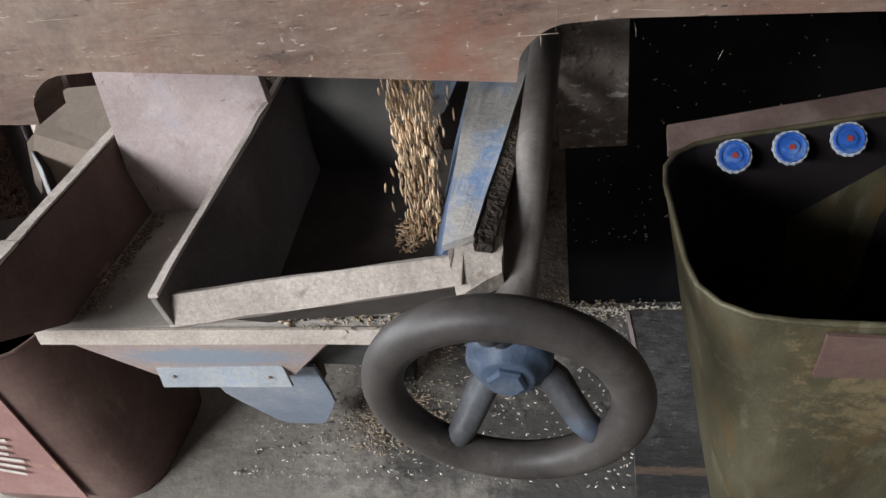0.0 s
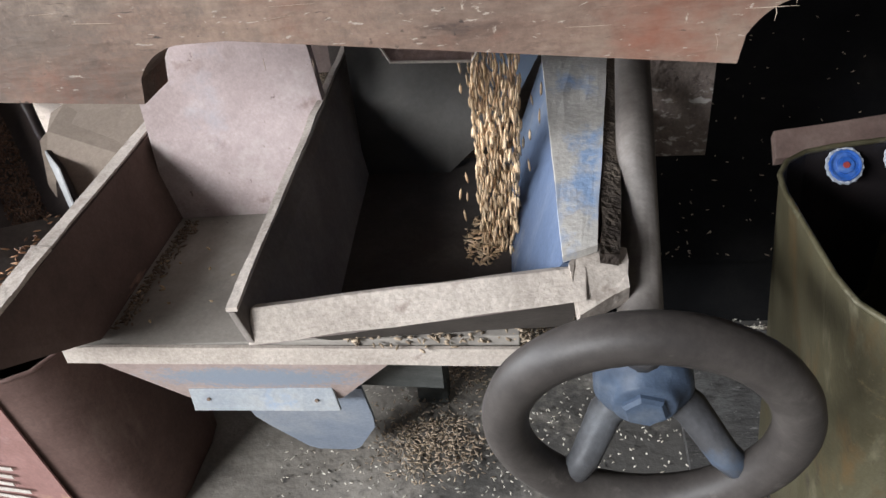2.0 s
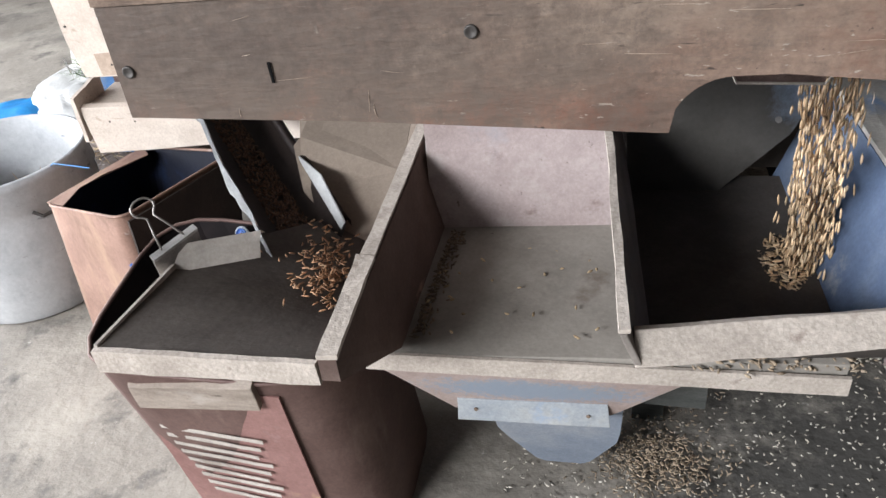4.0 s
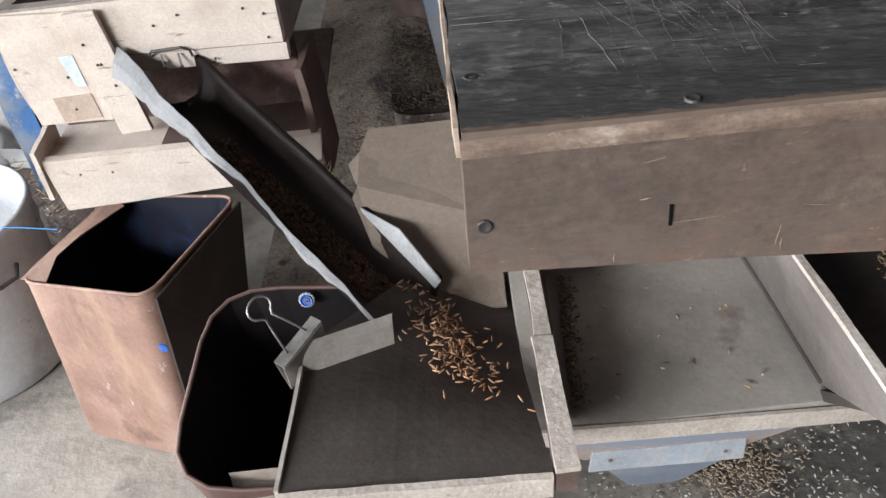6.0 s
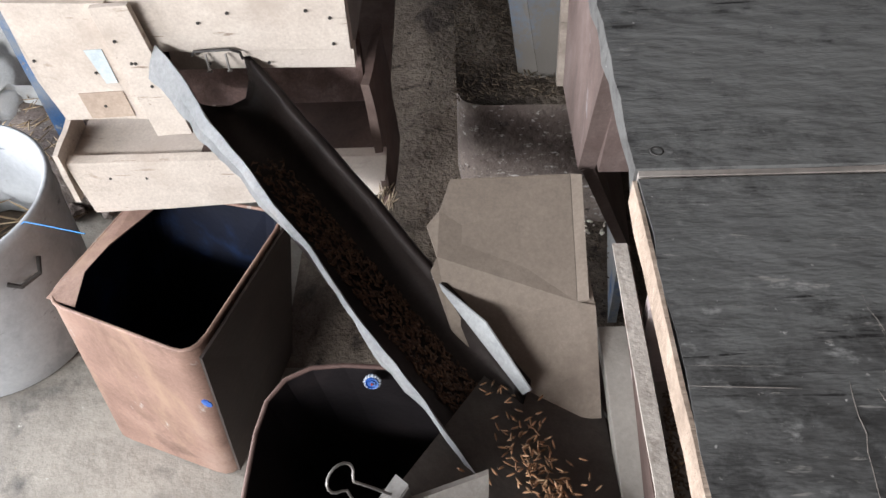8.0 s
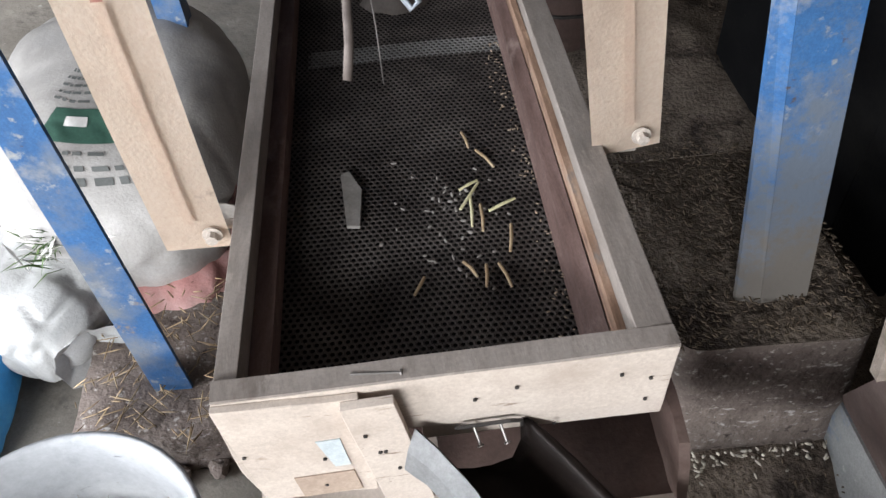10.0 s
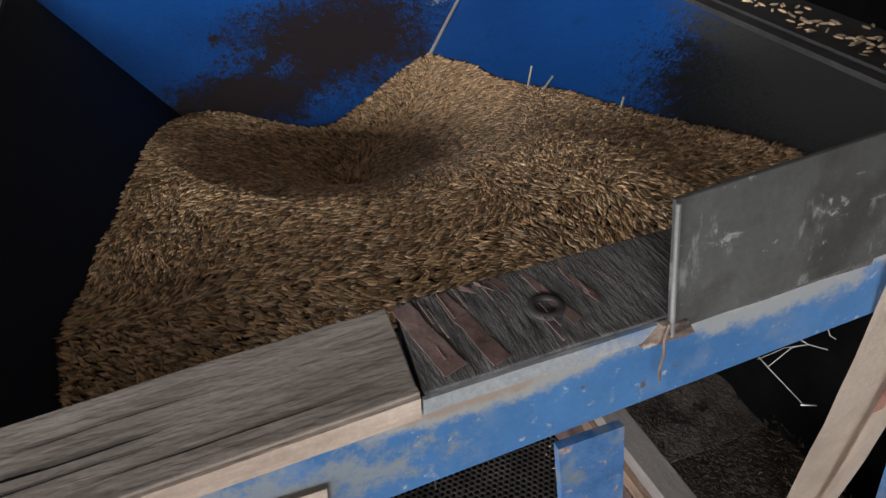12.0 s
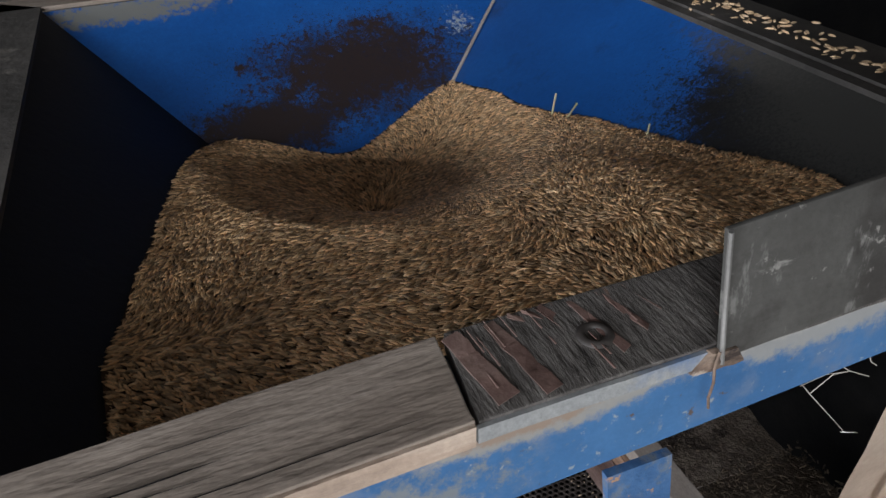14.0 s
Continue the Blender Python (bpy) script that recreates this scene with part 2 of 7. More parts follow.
M_DUSTBLUE = mat("dusty_grey_blue_paint", [(0.17, 0.18, 0.19), (0.25, 0.255, 0.255), (0.33, 0.325, 0.315)], 7, ONE, 0.8, 0.4, 120, dirt=0.4,
                 patches=[((0.05, 0.13, 0.29), 9, 0.53, 0.66, ONE), ((0.22, 0.17, 0.13), 20, 0.64, 0.74, ONE), ((0.42, 0.41, 0.39), 60, 0.64, 0.74, ONE)])
M_BLUEIN = mat("hopper_blue_paint", [(0.006, 0.060, 0.24), (0.008, 0.082, 0.32), (0.012, 0.105, 0.38)], 4, ONE, 0.35, 0.12, 140, spec=0.5,
               patches=[((0.012, 0.03, 0.09), 9, 0.58, 0.72, ONE), ((0.35, 0.42, 0.50), 60, 0.72, 0.76, ONE), ((0.02, 0.03, 0.05), 30, 0.68, 0.74, ONE)])
M_BLUEBACK = mat("hopper_blue_paint_burnt", [(0.006, 0.060, 0.24), (0.008, 0.082, 0.32), (0.012, 0.105, 0.38)], 4, ONE, 0.35, 0.12, 140, spec=0.5,
                 patches=[((0.35, 0.42, 0.50), 60, 0.72, 0.76, ONE), ((0.02, 0.03, 0.05), 30, 0.68, 0.74, ONE)])
# hopper sheet taken near black to carry the left wall's shade
M_HOPDARK = mat("shade_dark_hopper_sheet", [(0.004, 0.005, 0.008), (0.007, 0.0085, 0.013), (0.013, 0.014, 0.018)], 5, ONE, 0.6, 0.2, 120,
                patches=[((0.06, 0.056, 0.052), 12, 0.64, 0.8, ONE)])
M_HOPRIM = mat("dusty_hopper_rim", [(0.035, 0.033, 0.031), (0.065, 0.06, 0.056), (0.11, 0.10, 0.092)], 9, ONE, 0.8, 0.5, 120,
               patches=[((0.20, 0.18, 0.16), 24, 0.62, 0.74, ONE)])
M_TIN = mat("rusty_tin_outside", [(0.17, 0.10, 0.077), (0.29, 0.18, 0.14), (0.37, 0.255, 0.205)], 6, ONE, 0.6, 0.25, 140, metal=0.1,
            patches=[((0.40, 0.27, 0.185), 5, 0.52, 0.75, (3, 3, 1)), ((0.11, 0.065, 0.052), 8, 0.58, 0.72, ONE), ((0.46, 0.42, 0.39), 26, 0.64, 0.74, (2, 2, 1))])
M_TINDARK = mat("brown_tin_side", [(0.075, 0.042, 0.037), (0.145, 0.09, 0.078), (0.215, 0.148, 0.128)], 5, ONE, 0.55, 0.2, 140, metal=0.15,
                patches=[((0.25, 0.18, 0.155), 7, 0.58, 0.80, (3, 3, 1)), ((0.40, 0.23, 0.13), 9, 0.66, 0.74, ONE)])
M_TINSIDE = mat("shade_brown_tin_side", [(0.028, 0.021, 0.019), (0.05, 0.038, 0.034), (0.085, 0.064, 0.056)], 6, ONE, 0.55, 0.2, 120, metal=0.1,
                patches=[((0.14, 0.10, 0.085), 14, 0.62, 0.72, (1, 1, 0.5)), ((0.17, 0.105, 0.08), 5, 0.62, 0.74, ONE)])
M_TININ = mat("dark_tin_inside", [(0.012, 0.010, 0.011), (0.022, 0.018, 0.019), (0.045, 0.032, 0.032)], 6, ONE, 0.55, 0.2, 120, metal=0.2)
M_TINBLUE = mat("blue_black_tin_inside", [(0.008, 0.008, 0.011), (0.010, 0.012, 0.022), (0.02, 0.045, 0.12)], 5, ONE, 0.5, 0.2, 120, metal=0.2)
M_OLIVE = mat("olive_tin_outside", [(0.040, 0.034, 0.019), (0.078, 0.069, 0.040), (0.118, 0.107, 0.068)], 5, (4, 4, 0.7), 0.5, 0.2, 120, metal=0.2, dirt=0.2,
              patches=[((0.19, 0.172, 0.115), 9, 0.57, 0.74, (5, 5, 0.7)), ((0.115, 0.075, 0.034), 9, 0.54, 0.70, (4, 4, 0.6)), ((0.045, 0.036, 0.026), 16, 0.62, 0.72, (3, 3, 0.8)), ((0.24, 0.23, 0.18), 60, 0.70, 0.75, ONE)])
M_GALV = mat("dusty_galvanised_sheet", [(0.22, 0.222, 0.225), (0.33, 0.33, 0.33), (0.44, 0.436, 0.43)], 6, ONE, 0.5, 0.2, 160, metal=0.25,
             patches=[((0.34, 0.27, 0.24), 7, 0.52, 0.7, ONE), ((0.20, 0.15, 0.13), 24, 0.64, 0.72, ONE)])
M_CHUTE = mat("chute_inside_brown", [(0.016, 0.012, 0.011), (0.034, 0.025, 0.022), (0.06, 0.045, 0.040)], 6, ONE, 0.45, 0.15, 160, metal=0.3,
              patches=[((0.14, 0.12, 0.115), 5, 0.66, 0.80, ONE), ((0.02, 0.015, 0.015), 8, 0.58, 0.7, ONE)])
M_STEEL = mat("dull_steel", [(0.16, 0.15, 0.14), (0.27, 0.25, 0.235), (0.38, 0.36, 0.34)], 20, ONE, 0.45, 0.1, 200, metal=0.7)
M_STEELPLATE = mat("weathered_dark_sheet", [(0.048, 0.046, 0.043), (0.075, 0.073, 0.068), (0.112, 0.109, 0.103)], 7, ONE, 0.55, 0.2, 160, metal=0.2, dirt=0.2,
                   patches=[((0.17, 0.165, 0.155), 16, 0.62, 0.72, (2, 1, 1)), ((0.048, 0.045, 0.042), 24, 0.48, 0.62, ONE), ((0.19, 0.185, 0.175), 60, 0.60, 0.68, (1.6, 1, 0.6)), ((0.33, 0.32, 0.30), 34, 0.63, 0.70, (0.5, 1, 2.5)), ((0.30, 0.29, 0.27), 90, 0.65, 0.70, ONE), ((0.16, 0.09, 0.06), 10, 0.68, 0.74, ONE)])
M_DARKSTEEL = mat("dark_steel", [(0.03, 0.028, 0.027), (0.06, 0.055, 0.052), (0.10, 0.09, 0.085)], 20, ONE, 0.5, 0.15, 200, metal=0.5)
M_RUBBER = mat("dusty_black_wheel", [(0.024, 0.021, 0.020), (0.045, 0.039, 0.036), (0.080, 0.071, 0.065)], 12, ONE, 0.5, 0.1, 160,
               patches=[((0.12, 0.105, 0.095), 40, 0.62, 0.74, ONE), ((0.085, 0.074, 0.066), 9, 0.54, 0.72, ONE)])
M_SHAFT = mat("dusty_shaft", [(0.075, 0.063, 0.056), (0.14, 0.122, 0.11), (0.24, 0.22, 0.205)], 10, ONE, 0.6, 0.15, 160, metal=0.1)
M_MESH = mat("black_expanded_metal", [(0.026, 0.022, 0.021), (0.058, 0.049, 0.045), (0.105, 0.092, 0.084)], 20, ONE, 0.55, 0.0, 200, metal=0.2)
M_BELT = mat("cream_canvas_belt", [(0.62, 0.495, 0.395), (0.70, 0.57, 0.46), (0.75, 0.62, 0.515)], 4, ONE, 0.85, 0.2, 330, dirt=0.08,
             patches=[((0.52, 0.40, 0.31), 9, 0.54, 0.74, ONE), ((0.42, 0.31, 0.235), 22, 0.64, 0.74, ONE), ((0.36, 0.26, 0.195), 60, 0.71, 0.75, ONE)])
M_CUP = mat("brown_pressed_cup", [(0.20, 0.15, 0.115), (0.32, 0.25, 0.20), (0.42, 0.34, 0.28)], 30, ONE, 0.6, 0.1, 200)
M_STRIPE = mat("faded_red_stripe", [(0.36, 0.14, 0.10), (0.47, 0.22, 0.17), (0.52, 0.33, 0.26)], 9, ONE, 0.85, 0.2, 260)
M_STRIPE2 = mat("rubbed_out_stripe", [(0.60, 0.465, 0.37), (0.67, 0.535, 0.43), (0.71, 0.58, 0.48)], 9, ONE, 0.85, 0.2, 260, dirt=0.08)
M_SACK = mat("white_woven_sack", [(0.28, 0.265, 0.25), (0.37, 0.352, 0.333), (0.46, 0.44, 0.42)], 8, ONE, 0.5, 0.25, 220, dirt=0.12,
             patches=[((0.33, 0.32, 0.31), 5, 0.54, 0.75, ONE)], height=0.003)
M_SACKBRIGHT = mat("bright_white_sack", [(0.33, 0.328, 0.322), (0.42, 0.418, 0.41), (0.51, 0.508, 0.50)], 8, ONE, 0.45, 0.25, 220, dirt=0.12,
                   patches=[((0.50, 0.49, 0.48), 9, 0.58, 0.75, ONE)], height=0.003)
M_SACKRED = mat("red_sack_cloth", [(0.38, 0.16, 0.15), (0.52, 0.27, 0.25), (0.62, 0.42, 0.40)], 8, ONE, 0.7, 0.3, 220)
M_GREEN = mat("green_print", [(0.03, 0.075, 0.055), (0.045, 0.11, 0.08), (0.09, 0.16, 0.125)], 9, ONE, 0.7, 0.1, 200)
M_INK = mat("grey_print", [(0.10, 0.105, 0.10), (0.16, 0.165, 0.16)], 9, ONE, 0.7, 0.0, 200)
M_DRUM = mat("white_scuffed_drum", [(0.33, 0.34, 0.355), (0.45, 0.46, 0.475), (0.55, 0.555, 0.565)], 6, ONE, 0.6, 0.15, 120, dirt=0.12,
             patches=[((0.30, 0.31, 0.33), 7, 0.54, 0.70, (2, 2, 1)), ((0.15, 0.15, 0.16), 18, 0.63, 0.72, (1, 1, 2)), ((0.22, 0.19, 0.165), 40, 0.66, 0.72, ONE)])
M_FLOOR = mat("concrete_floor", [(0.17, 0.153, 0.132), (0.28, 0.254, 0.222), (0.39, 0.355, 0.308)], 2.2, ONE, 0.85, 0.5, 60, dirt=0.4,
              patches=[((0.44, 0.405, 0.352), 4, 0.52, 0.75, ONE), ((0.20, 0.185, 0.168), 4, 0.52, 0.66, ONE), ((0.14, 0.13, 0.12), 11, 0.57, 0.70, ONE), ((0.08, 0.074, 0.068), 26, 0.66, 0.74, ONE), ((0.34, 0.27, 0.17), 90, 0.68, 0.76, ONE), ((0.58, 0.55, 0.50), 45, 0.66, 0.74, ONE)], height=0.004)
M_HUSK = mat("husk_and_dust_ground", [(0.090, 0.070, 0.055), (0.150, 0.120, 0.095), (0.22, 0.18, 0.148)], 9, ONE, 0.95, 0.7, 110, dirt=0.7,
             patches=[((0.18, 0.145, 0.115), 60, 0.60, 0.72, ONE), ((0.035, 0.027, 0.022), 30, 0.56, 0.68, ONE), ((0.045, 0.034, 0.028), 7, 0.54, 0.66, ONE)], height=0.010)
M_PLINTH = mat("dusty_concrete_block", [(0.105, 0.082, 0.072), (0.17, 0.137, 0.119), (0.24, 0.198, 0.174)], 6, ONE, 0.9, 0.9, 40, dirt=0.5, height=0.008,
               patches=[((0.25, 0.215, 0.192), 7, 0.54, 0.70, ONE), ((0.075, 0.055, 0.049), 4, 0.52, 0.66, (1, 1, 2)), ((0.40, 0.37, 0.345), 90, 0.59, 0.66, (1, 1, 1.6)), ((0.46, 0.43, 0.405), 34, 0.63, 0.68, (1, 1, 2.5)), ((0.05, 0.038, 0.033), 60, 0.60, 0.68, ONE)])
# dirty pink paint with the bin's shade mixed into its colour
M_SHADEPINK = mat("shaded_dirty_pink_board", [(0.085, 0.06, 0.053), (0.15, 0.108, 0.096), (0.22, 0.168, 0.153)], 5, (2, 2, 1), 0.8, 0.25, 110, dirt=0.35,
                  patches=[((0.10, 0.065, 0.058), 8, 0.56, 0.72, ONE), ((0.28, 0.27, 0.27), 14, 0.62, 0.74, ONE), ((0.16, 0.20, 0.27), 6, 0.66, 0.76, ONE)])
M_INNERPLATE = mat("dark_dusty_sheet", [(0.035, 0.032, 0.029), (0.055, 0.051, 0.046), (0.085, 0.079, 0.072)], 5, ONE, 0.45, 0.1, 160, metal=0.15, dirt=0.15,
                   patches=[((0.022, 0.019, 0.017), 5, 0.50, 0.68, ONE)])
M_FLAKED = mat("flaking_dark_plank", [(0.055, 0.049, 0.046), (0.095, 0.086, 0.08), (0.15, 0.137, 0.127)], 40, (5, 1, 5), 0.8, 0.6, 90, dirt=0.7,
               patches=[((0.19, 0.125, 0.10), 24, 0.64, 0.68, (4, 0.8, 4)), ((0.035, 0.031, 0.029), 30, 0.62, 0.68, (6, 1, 6))])
M_CARTON = mat("dull_red_carton", [(0.13, 0.055, 0.05), (0.20, 0.095, 0.085), (0.27, 0.15, 0.14)], 12, ONE, 0.8, 0.2, 160)
M_BAYGRAIN = mat("red_brown_paddy", [(0.20, 0.098, 0.05), (0.33, 0.18, 0.098), (0.52, 0.35, 0.215)], 90, ONE, 0.5, 0.1, 400)
M_CARD = mat("brown_cardboard", [(0.150, 0.118, 0.094), (0.19, 0.152, 0.122), (0.225, 0.182, 0.148)], 4, ONE, 0.9, 0.15, 120,
             patches=[((0.13, 0.10, 0.08), 6, 0.58, 0.76, ONE)])
M_BLACK = mat("black_rubber_sheet", [(0.003, 0.003, 0.0034), (0.006, 0.006, 0.0065), (0.012, 0.0115, 0.011)], 8, ONE, 0.85, 0.4, 120, spec=0.08,
              patches=[((0.08, 0.068, 0.05), 120, 0.72, 0.76, ONE)])
M_CAP = mat("blue_bottle_cap", [(0.015, 0.055, 0.24), (0.02, 0.085, 0.33), (0.10, 0.18, 0.40)], 60, ONE, 0.45, 0.2, 300)
M_CAPRED = mat("red_cap_centre", [(0.20, 0.03, 0.03), (0.28, 0.05, 0.045)], 60, ONE, 0.4, 0.0, 300)
M_CAPCLEAR = mat("pale_cap_rim", [(0.24, 0.26, 0.31), (0.36, 0.38, 0.42)], 60, ONE, 0.3, 0.0, 300)
M_HUB = mat("blue_hub_paint", [(0.035, 0.05, 0.08), (0.058, 0.082, 0.125), (0.12, 0.138, 0.165)], 22, ONE, 0.5, 0.3, 160)
M_SPOKE = mat("dark_worn_iron", [(0.035, 0.034, 0.036), (0.06, 0.06, 0.064), (0.10, 0.105, 0.115)], 18, ONE, 0.5, 0.2, 160, metal=0.1,
              patches=[((0.07, 0.10, 0.15), 14, 0.56, 0.70, ONE), ((0.17, 0.155, 0.14), 40, 0.64, 0.74, ONE)])
M_GRAIN = mat("paddy_grain", [(0.42, 0.24, 0.115), (0.60, 0.385, 0.205), (0.76, 0.55, 0.345)], 90, ONE, 0.38, 0.1, 400, spec=0.6, dirt=0.1)
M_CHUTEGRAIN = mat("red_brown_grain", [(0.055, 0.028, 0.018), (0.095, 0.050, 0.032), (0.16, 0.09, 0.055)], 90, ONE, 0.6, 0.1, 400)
M_HUSKBIT = mat("dull_brown_husk", [(0.050, 0.036, 0.025), (0.088, 0.066, 0.046), (0.145, 0.113, 0.082)], 60, ONE, 0.85, 0.0, 300)
M_SPILT = mat("dull_spilt_grain", [(0.21, 0.155, 0.105), (0.32, 0.25, 0.18), (0.43, 0.35, 0.265)], 90, ONE, 0.7, 0.0, 400)
M_DULLGRAIN = mat("dusty_brown_grain", [(0.10, 0.072, 0.05), (0.17, 0.125, 0.088), (0.26, 0.20, 0.145)], 90, ONE, 0.75, 0.0, 400)
M_ROD = mat("brown_iron_rod", [(0.05, 0.038, 0.033), (0.085, 0.068, 0.06), (0.15, 0.125, 0.112)], 30, ONE, 0.6, 0.1, 200, metal=0.1)
M_STREAM = mat("straw_coloured_grain", [(0.40, 0.255, 0.145), (0.55, 0.385, 0.235), (0.68, 0.53, 0.37)], 90, ONE, 0.5, 0.1, 400, spec=0.4, dirt=0.1)
# dark under-layer, the shade between the grains put into its colour
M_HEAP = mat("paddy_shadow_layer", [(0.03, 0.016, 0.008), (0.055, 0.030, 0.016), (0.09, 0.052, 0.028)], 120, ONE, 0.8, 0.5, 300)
M_STRAW = mat("yellow_straw", [(0.48, 0.44, 0.24), (0.62, 0.58, 0.36), (0.74, 0.71, 0.54)], 30, ONE, 0.6, 0.1, 200)
M_BOXWALL = mat("blue_smeared_box_wall", [(0.045, 0.065, 0.115), (0.085, 0.118, 0.19), (0.16, 0.195, 0.26)], 6, ONE, 0.6, 0.2, 160,
                patches=[((0.30, 0.29, 0.27), 12, 0.58, 0.72, ONE), ((0.06, 0.07, 0.10), 5, 0.54, 0.70, ONE)])
# blue paint darkened for the shade below the hopper
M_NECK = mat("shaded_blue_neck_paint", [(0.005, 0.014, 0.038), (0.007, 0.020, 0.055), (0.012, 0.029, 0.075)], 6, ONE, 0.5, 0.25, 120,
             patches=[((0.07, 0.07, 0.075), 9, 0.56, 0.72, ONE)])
M_SCREENLAP = mat("dusty_screen_lap", [(0.10, 0.097, 0.093), (0.17, 0.165, 0.158), (0.25, 0.243, 0.235)], 20, ONE, 0.6, 0.0, 200, metal=0.2)
M_BRAN = mat("pale_broken_grain", [(0.40, 0.36, 0.29), (0.52, 0.48, 0.41), (0.62, 0.58, 0.52)], 90, ONE, 0.7, 0.1, 300)
M_STONE = mat("grey_chip", [(0.13, 0.12, 0.11), (0.20, 0.185, 0.17), (0.27, 0.25, 0.235)], 30, ONE, 0.8, 0.2, 200)
M_WALL = mat("dark_shed_wall", [(0.06, 0.055, 0.05), (0.10, 0.09, 0.082), (0.15, 0.135, 0.12)], 2, ONE, 0.9, 0.4, 40,
             patches=[((0.05, 0.042, 0.036), 3, 0.55, 0.7, ONE)])
M_PAPER = mat("dusty_torn_paper", [(0.30, 0.265, 0.235), (0.43, 0.39, 0.35), (0.56, 0.515, 0.47)], 8, ONE, 0.85, 0.2, 120,
              patches=[((0.20, 0.165, 0.14), 14, 0.54, 0.68, ONE)])
M_STRING = mat("blue_string", [(0.03, 0.17, 0.42), (0.06, 0.26, 0.55)], 60, ONE, 0.7, 0.0, 200)
M_WHITE = mat("white_reflection_paper", [(0.62, 0.60, 0.57), (0.78, 0.76, 0.73)], 12, ONE, 0.6, 0.0, 100)
M_PATCH = mat("grey_brown_stain", [(0.30, 0.225, 0.175), (0.40, 0.31, 0.245), (0.47, 0.375, 0.30)], 20, ONE, 0.9, 0.1, 200)
M_PALEBLUE = mat("pale_blue_smear", [(0.42, 0.47, 0.49), (0.50, 0.54, 0.55), (0.58, 0.56, 0.52)], 14, ONE, 0.8, 0.1, 200)
M_HANDLE = mat("grey_blue_handle", [(0.17, 0.20, 0.24), (0.25, 0.28, 0.32), (0.34, 0.355, 0.37)], 30, ONE, 0.5, 0.1, 200, metal=0.2)
M_TWIG = mat("dry_leaf_green", [(0.03, 0.06, 0.02), (0.08, 0.14, 0.045), (0.20, 0.25, 0.10)], 30, ONE, 0.7, 0.0, 200)
M_DRYSTALK = mat("dry_stalk", [(0.24, 0.16, 0.09), (0.38, 0.28, 0.17), (0.52, 0.42, 0.28)], 30, ONE, 0.8, 0.0, 200)
M_TARP = mat("blue_tarpaulin", [(0.02, 0.16, 0.42), (0.03, 0.25, 0.58), (0.10, 0.36, 0.66)], 9, ONE, 0.5, 0.2, 120)
M_RUSTFACE = mat("rusty_red_tin_front", [(0.17, 0.085, 0.075), (0.28, 0.155, 0.14), (0.36, 0.23, 0.21)], 6, ONE, 0.55, 0.25, 140, metal=0.1,
                 patches=[((0.50, 0.33, 0.20), 9, 0.63, 0.72, ONE), ((0.40, 0.34, 0.33), 6, 0.6, 0.8, ONE)])



def stain(material, centre, reach, colour, scale=22.0, rag=2.6, soft=0.5, fill=0.8):
    """One stain, or patch of painted light, round a point of the thing; rag: how torn its outline is, soft: how
    blurred, fill: how closed.
    """
    nt = material.node_tree
    b = nt.nodes["Principled BSDF"]
    src = b.inputs["Base Color"].links[0].from_socket
    co = nt.nodes.new("ShaderNodeTexCoord").outputs["Object"]
    v = mapped(nt, co, tuple(1 / r for r in reach), tuple(-c / r for c, r in zip(centre, reach)))
    ln = nt.nodes.new("ShaderNodeVectorMath")
    ln.operation = "LENGTH"
    nt.links.new(v, ln.inputs[0])
    add = nt.nodes.new("ShaderNodeMath")
    add.operation = "MULTIPLY_ADD"
    nt.links.new(tex(nt, co, scale, 10, 0.8), add.inputs[0])
    add.inputs[1].default_value = rag
    nt.links.new(ln.outputs["Value"], add.inputs[2])
    col = blend(nt, steps(nt, add.outputs[0], 0.5 * rag + fill + soft / 2, 0.5 * rag + fill - soft / 2), src, colour)
    nt.links.new(col, b.inputs["Base Color"])


# in metres from the hopper's own origin
stain(M_BLUEBACK, (0.045, 0.212, 0.205), (0.105, 0.07, 0.045), (0.014, 0.024, 0.062), 30, 3.6, 0.9)
stain(M_BLUEBACK, (-0.065, 0.165, 0.176), (0.085, 0.04, 0.028), (0.012, 0.018, 0.045), 30, 3.6, 0.9)
for size, rag in ((45, 6.0), (150, 6.0), (400, 6.0)):
    stain(M_BLUEBACK, (0.045, 0.212, 0.205), (0.150, 0.09, 0.060), (0.030, 0.021, 0.022), size, rag, 0.3, 0.42)
    stain(M_BLUEBACK, (-0.065, 0.165, 0.176), (0.12, 0.055, 0.036), (0.026, 0.019, 0.020), size, rag, 0.3, 0.42)
stain(M_BLUEBACK, (0.10, 0.225, 0.215), (0.30, 0.13, 0.10), (0.012, 0.016, 0.03), 300, 7.0, 0.3, -0.35)
stain(M_BLUEBACK, (0.164, 0.244, 0.227), (0.026, 0.03, 0.022), (0.30, 0.35, 0.40), 190, 6.0, 0.3, 0.2)
stain(M_BLUEBACK, (-0.18, 0.304, 0.270), (0.11, 0.03, 0.011), (0.17, 0.175, 0.17), 120, 3.6, 0.4)
for size, rag in ((40, 2.6), (130, 3.6), (380, 4.6)):
    stain(M_BLUEIN, (0.255, -0.235, 0.262), (0.15, 0.175, 0.11), (0.014, 0.015, 0.017), size, rag, 0.3)
stain(M_BLUEIN, (0.262, -0.16, 0.272), (0.05, 0.15, 0.012), (0.06, 0.058, 0.055), 160)
stain(M_BLUEIN, (0.258, -0.22, 0.266), (0.16, 0.13, 0.03), (0.04, 0.04, 0.038), 420, 4.5)
stain(M_FUNNEL, (-0.04, -0.036, -0.062), (0.11, 0.05, 0.022), (0.24, 0.275, 0.33), 140)
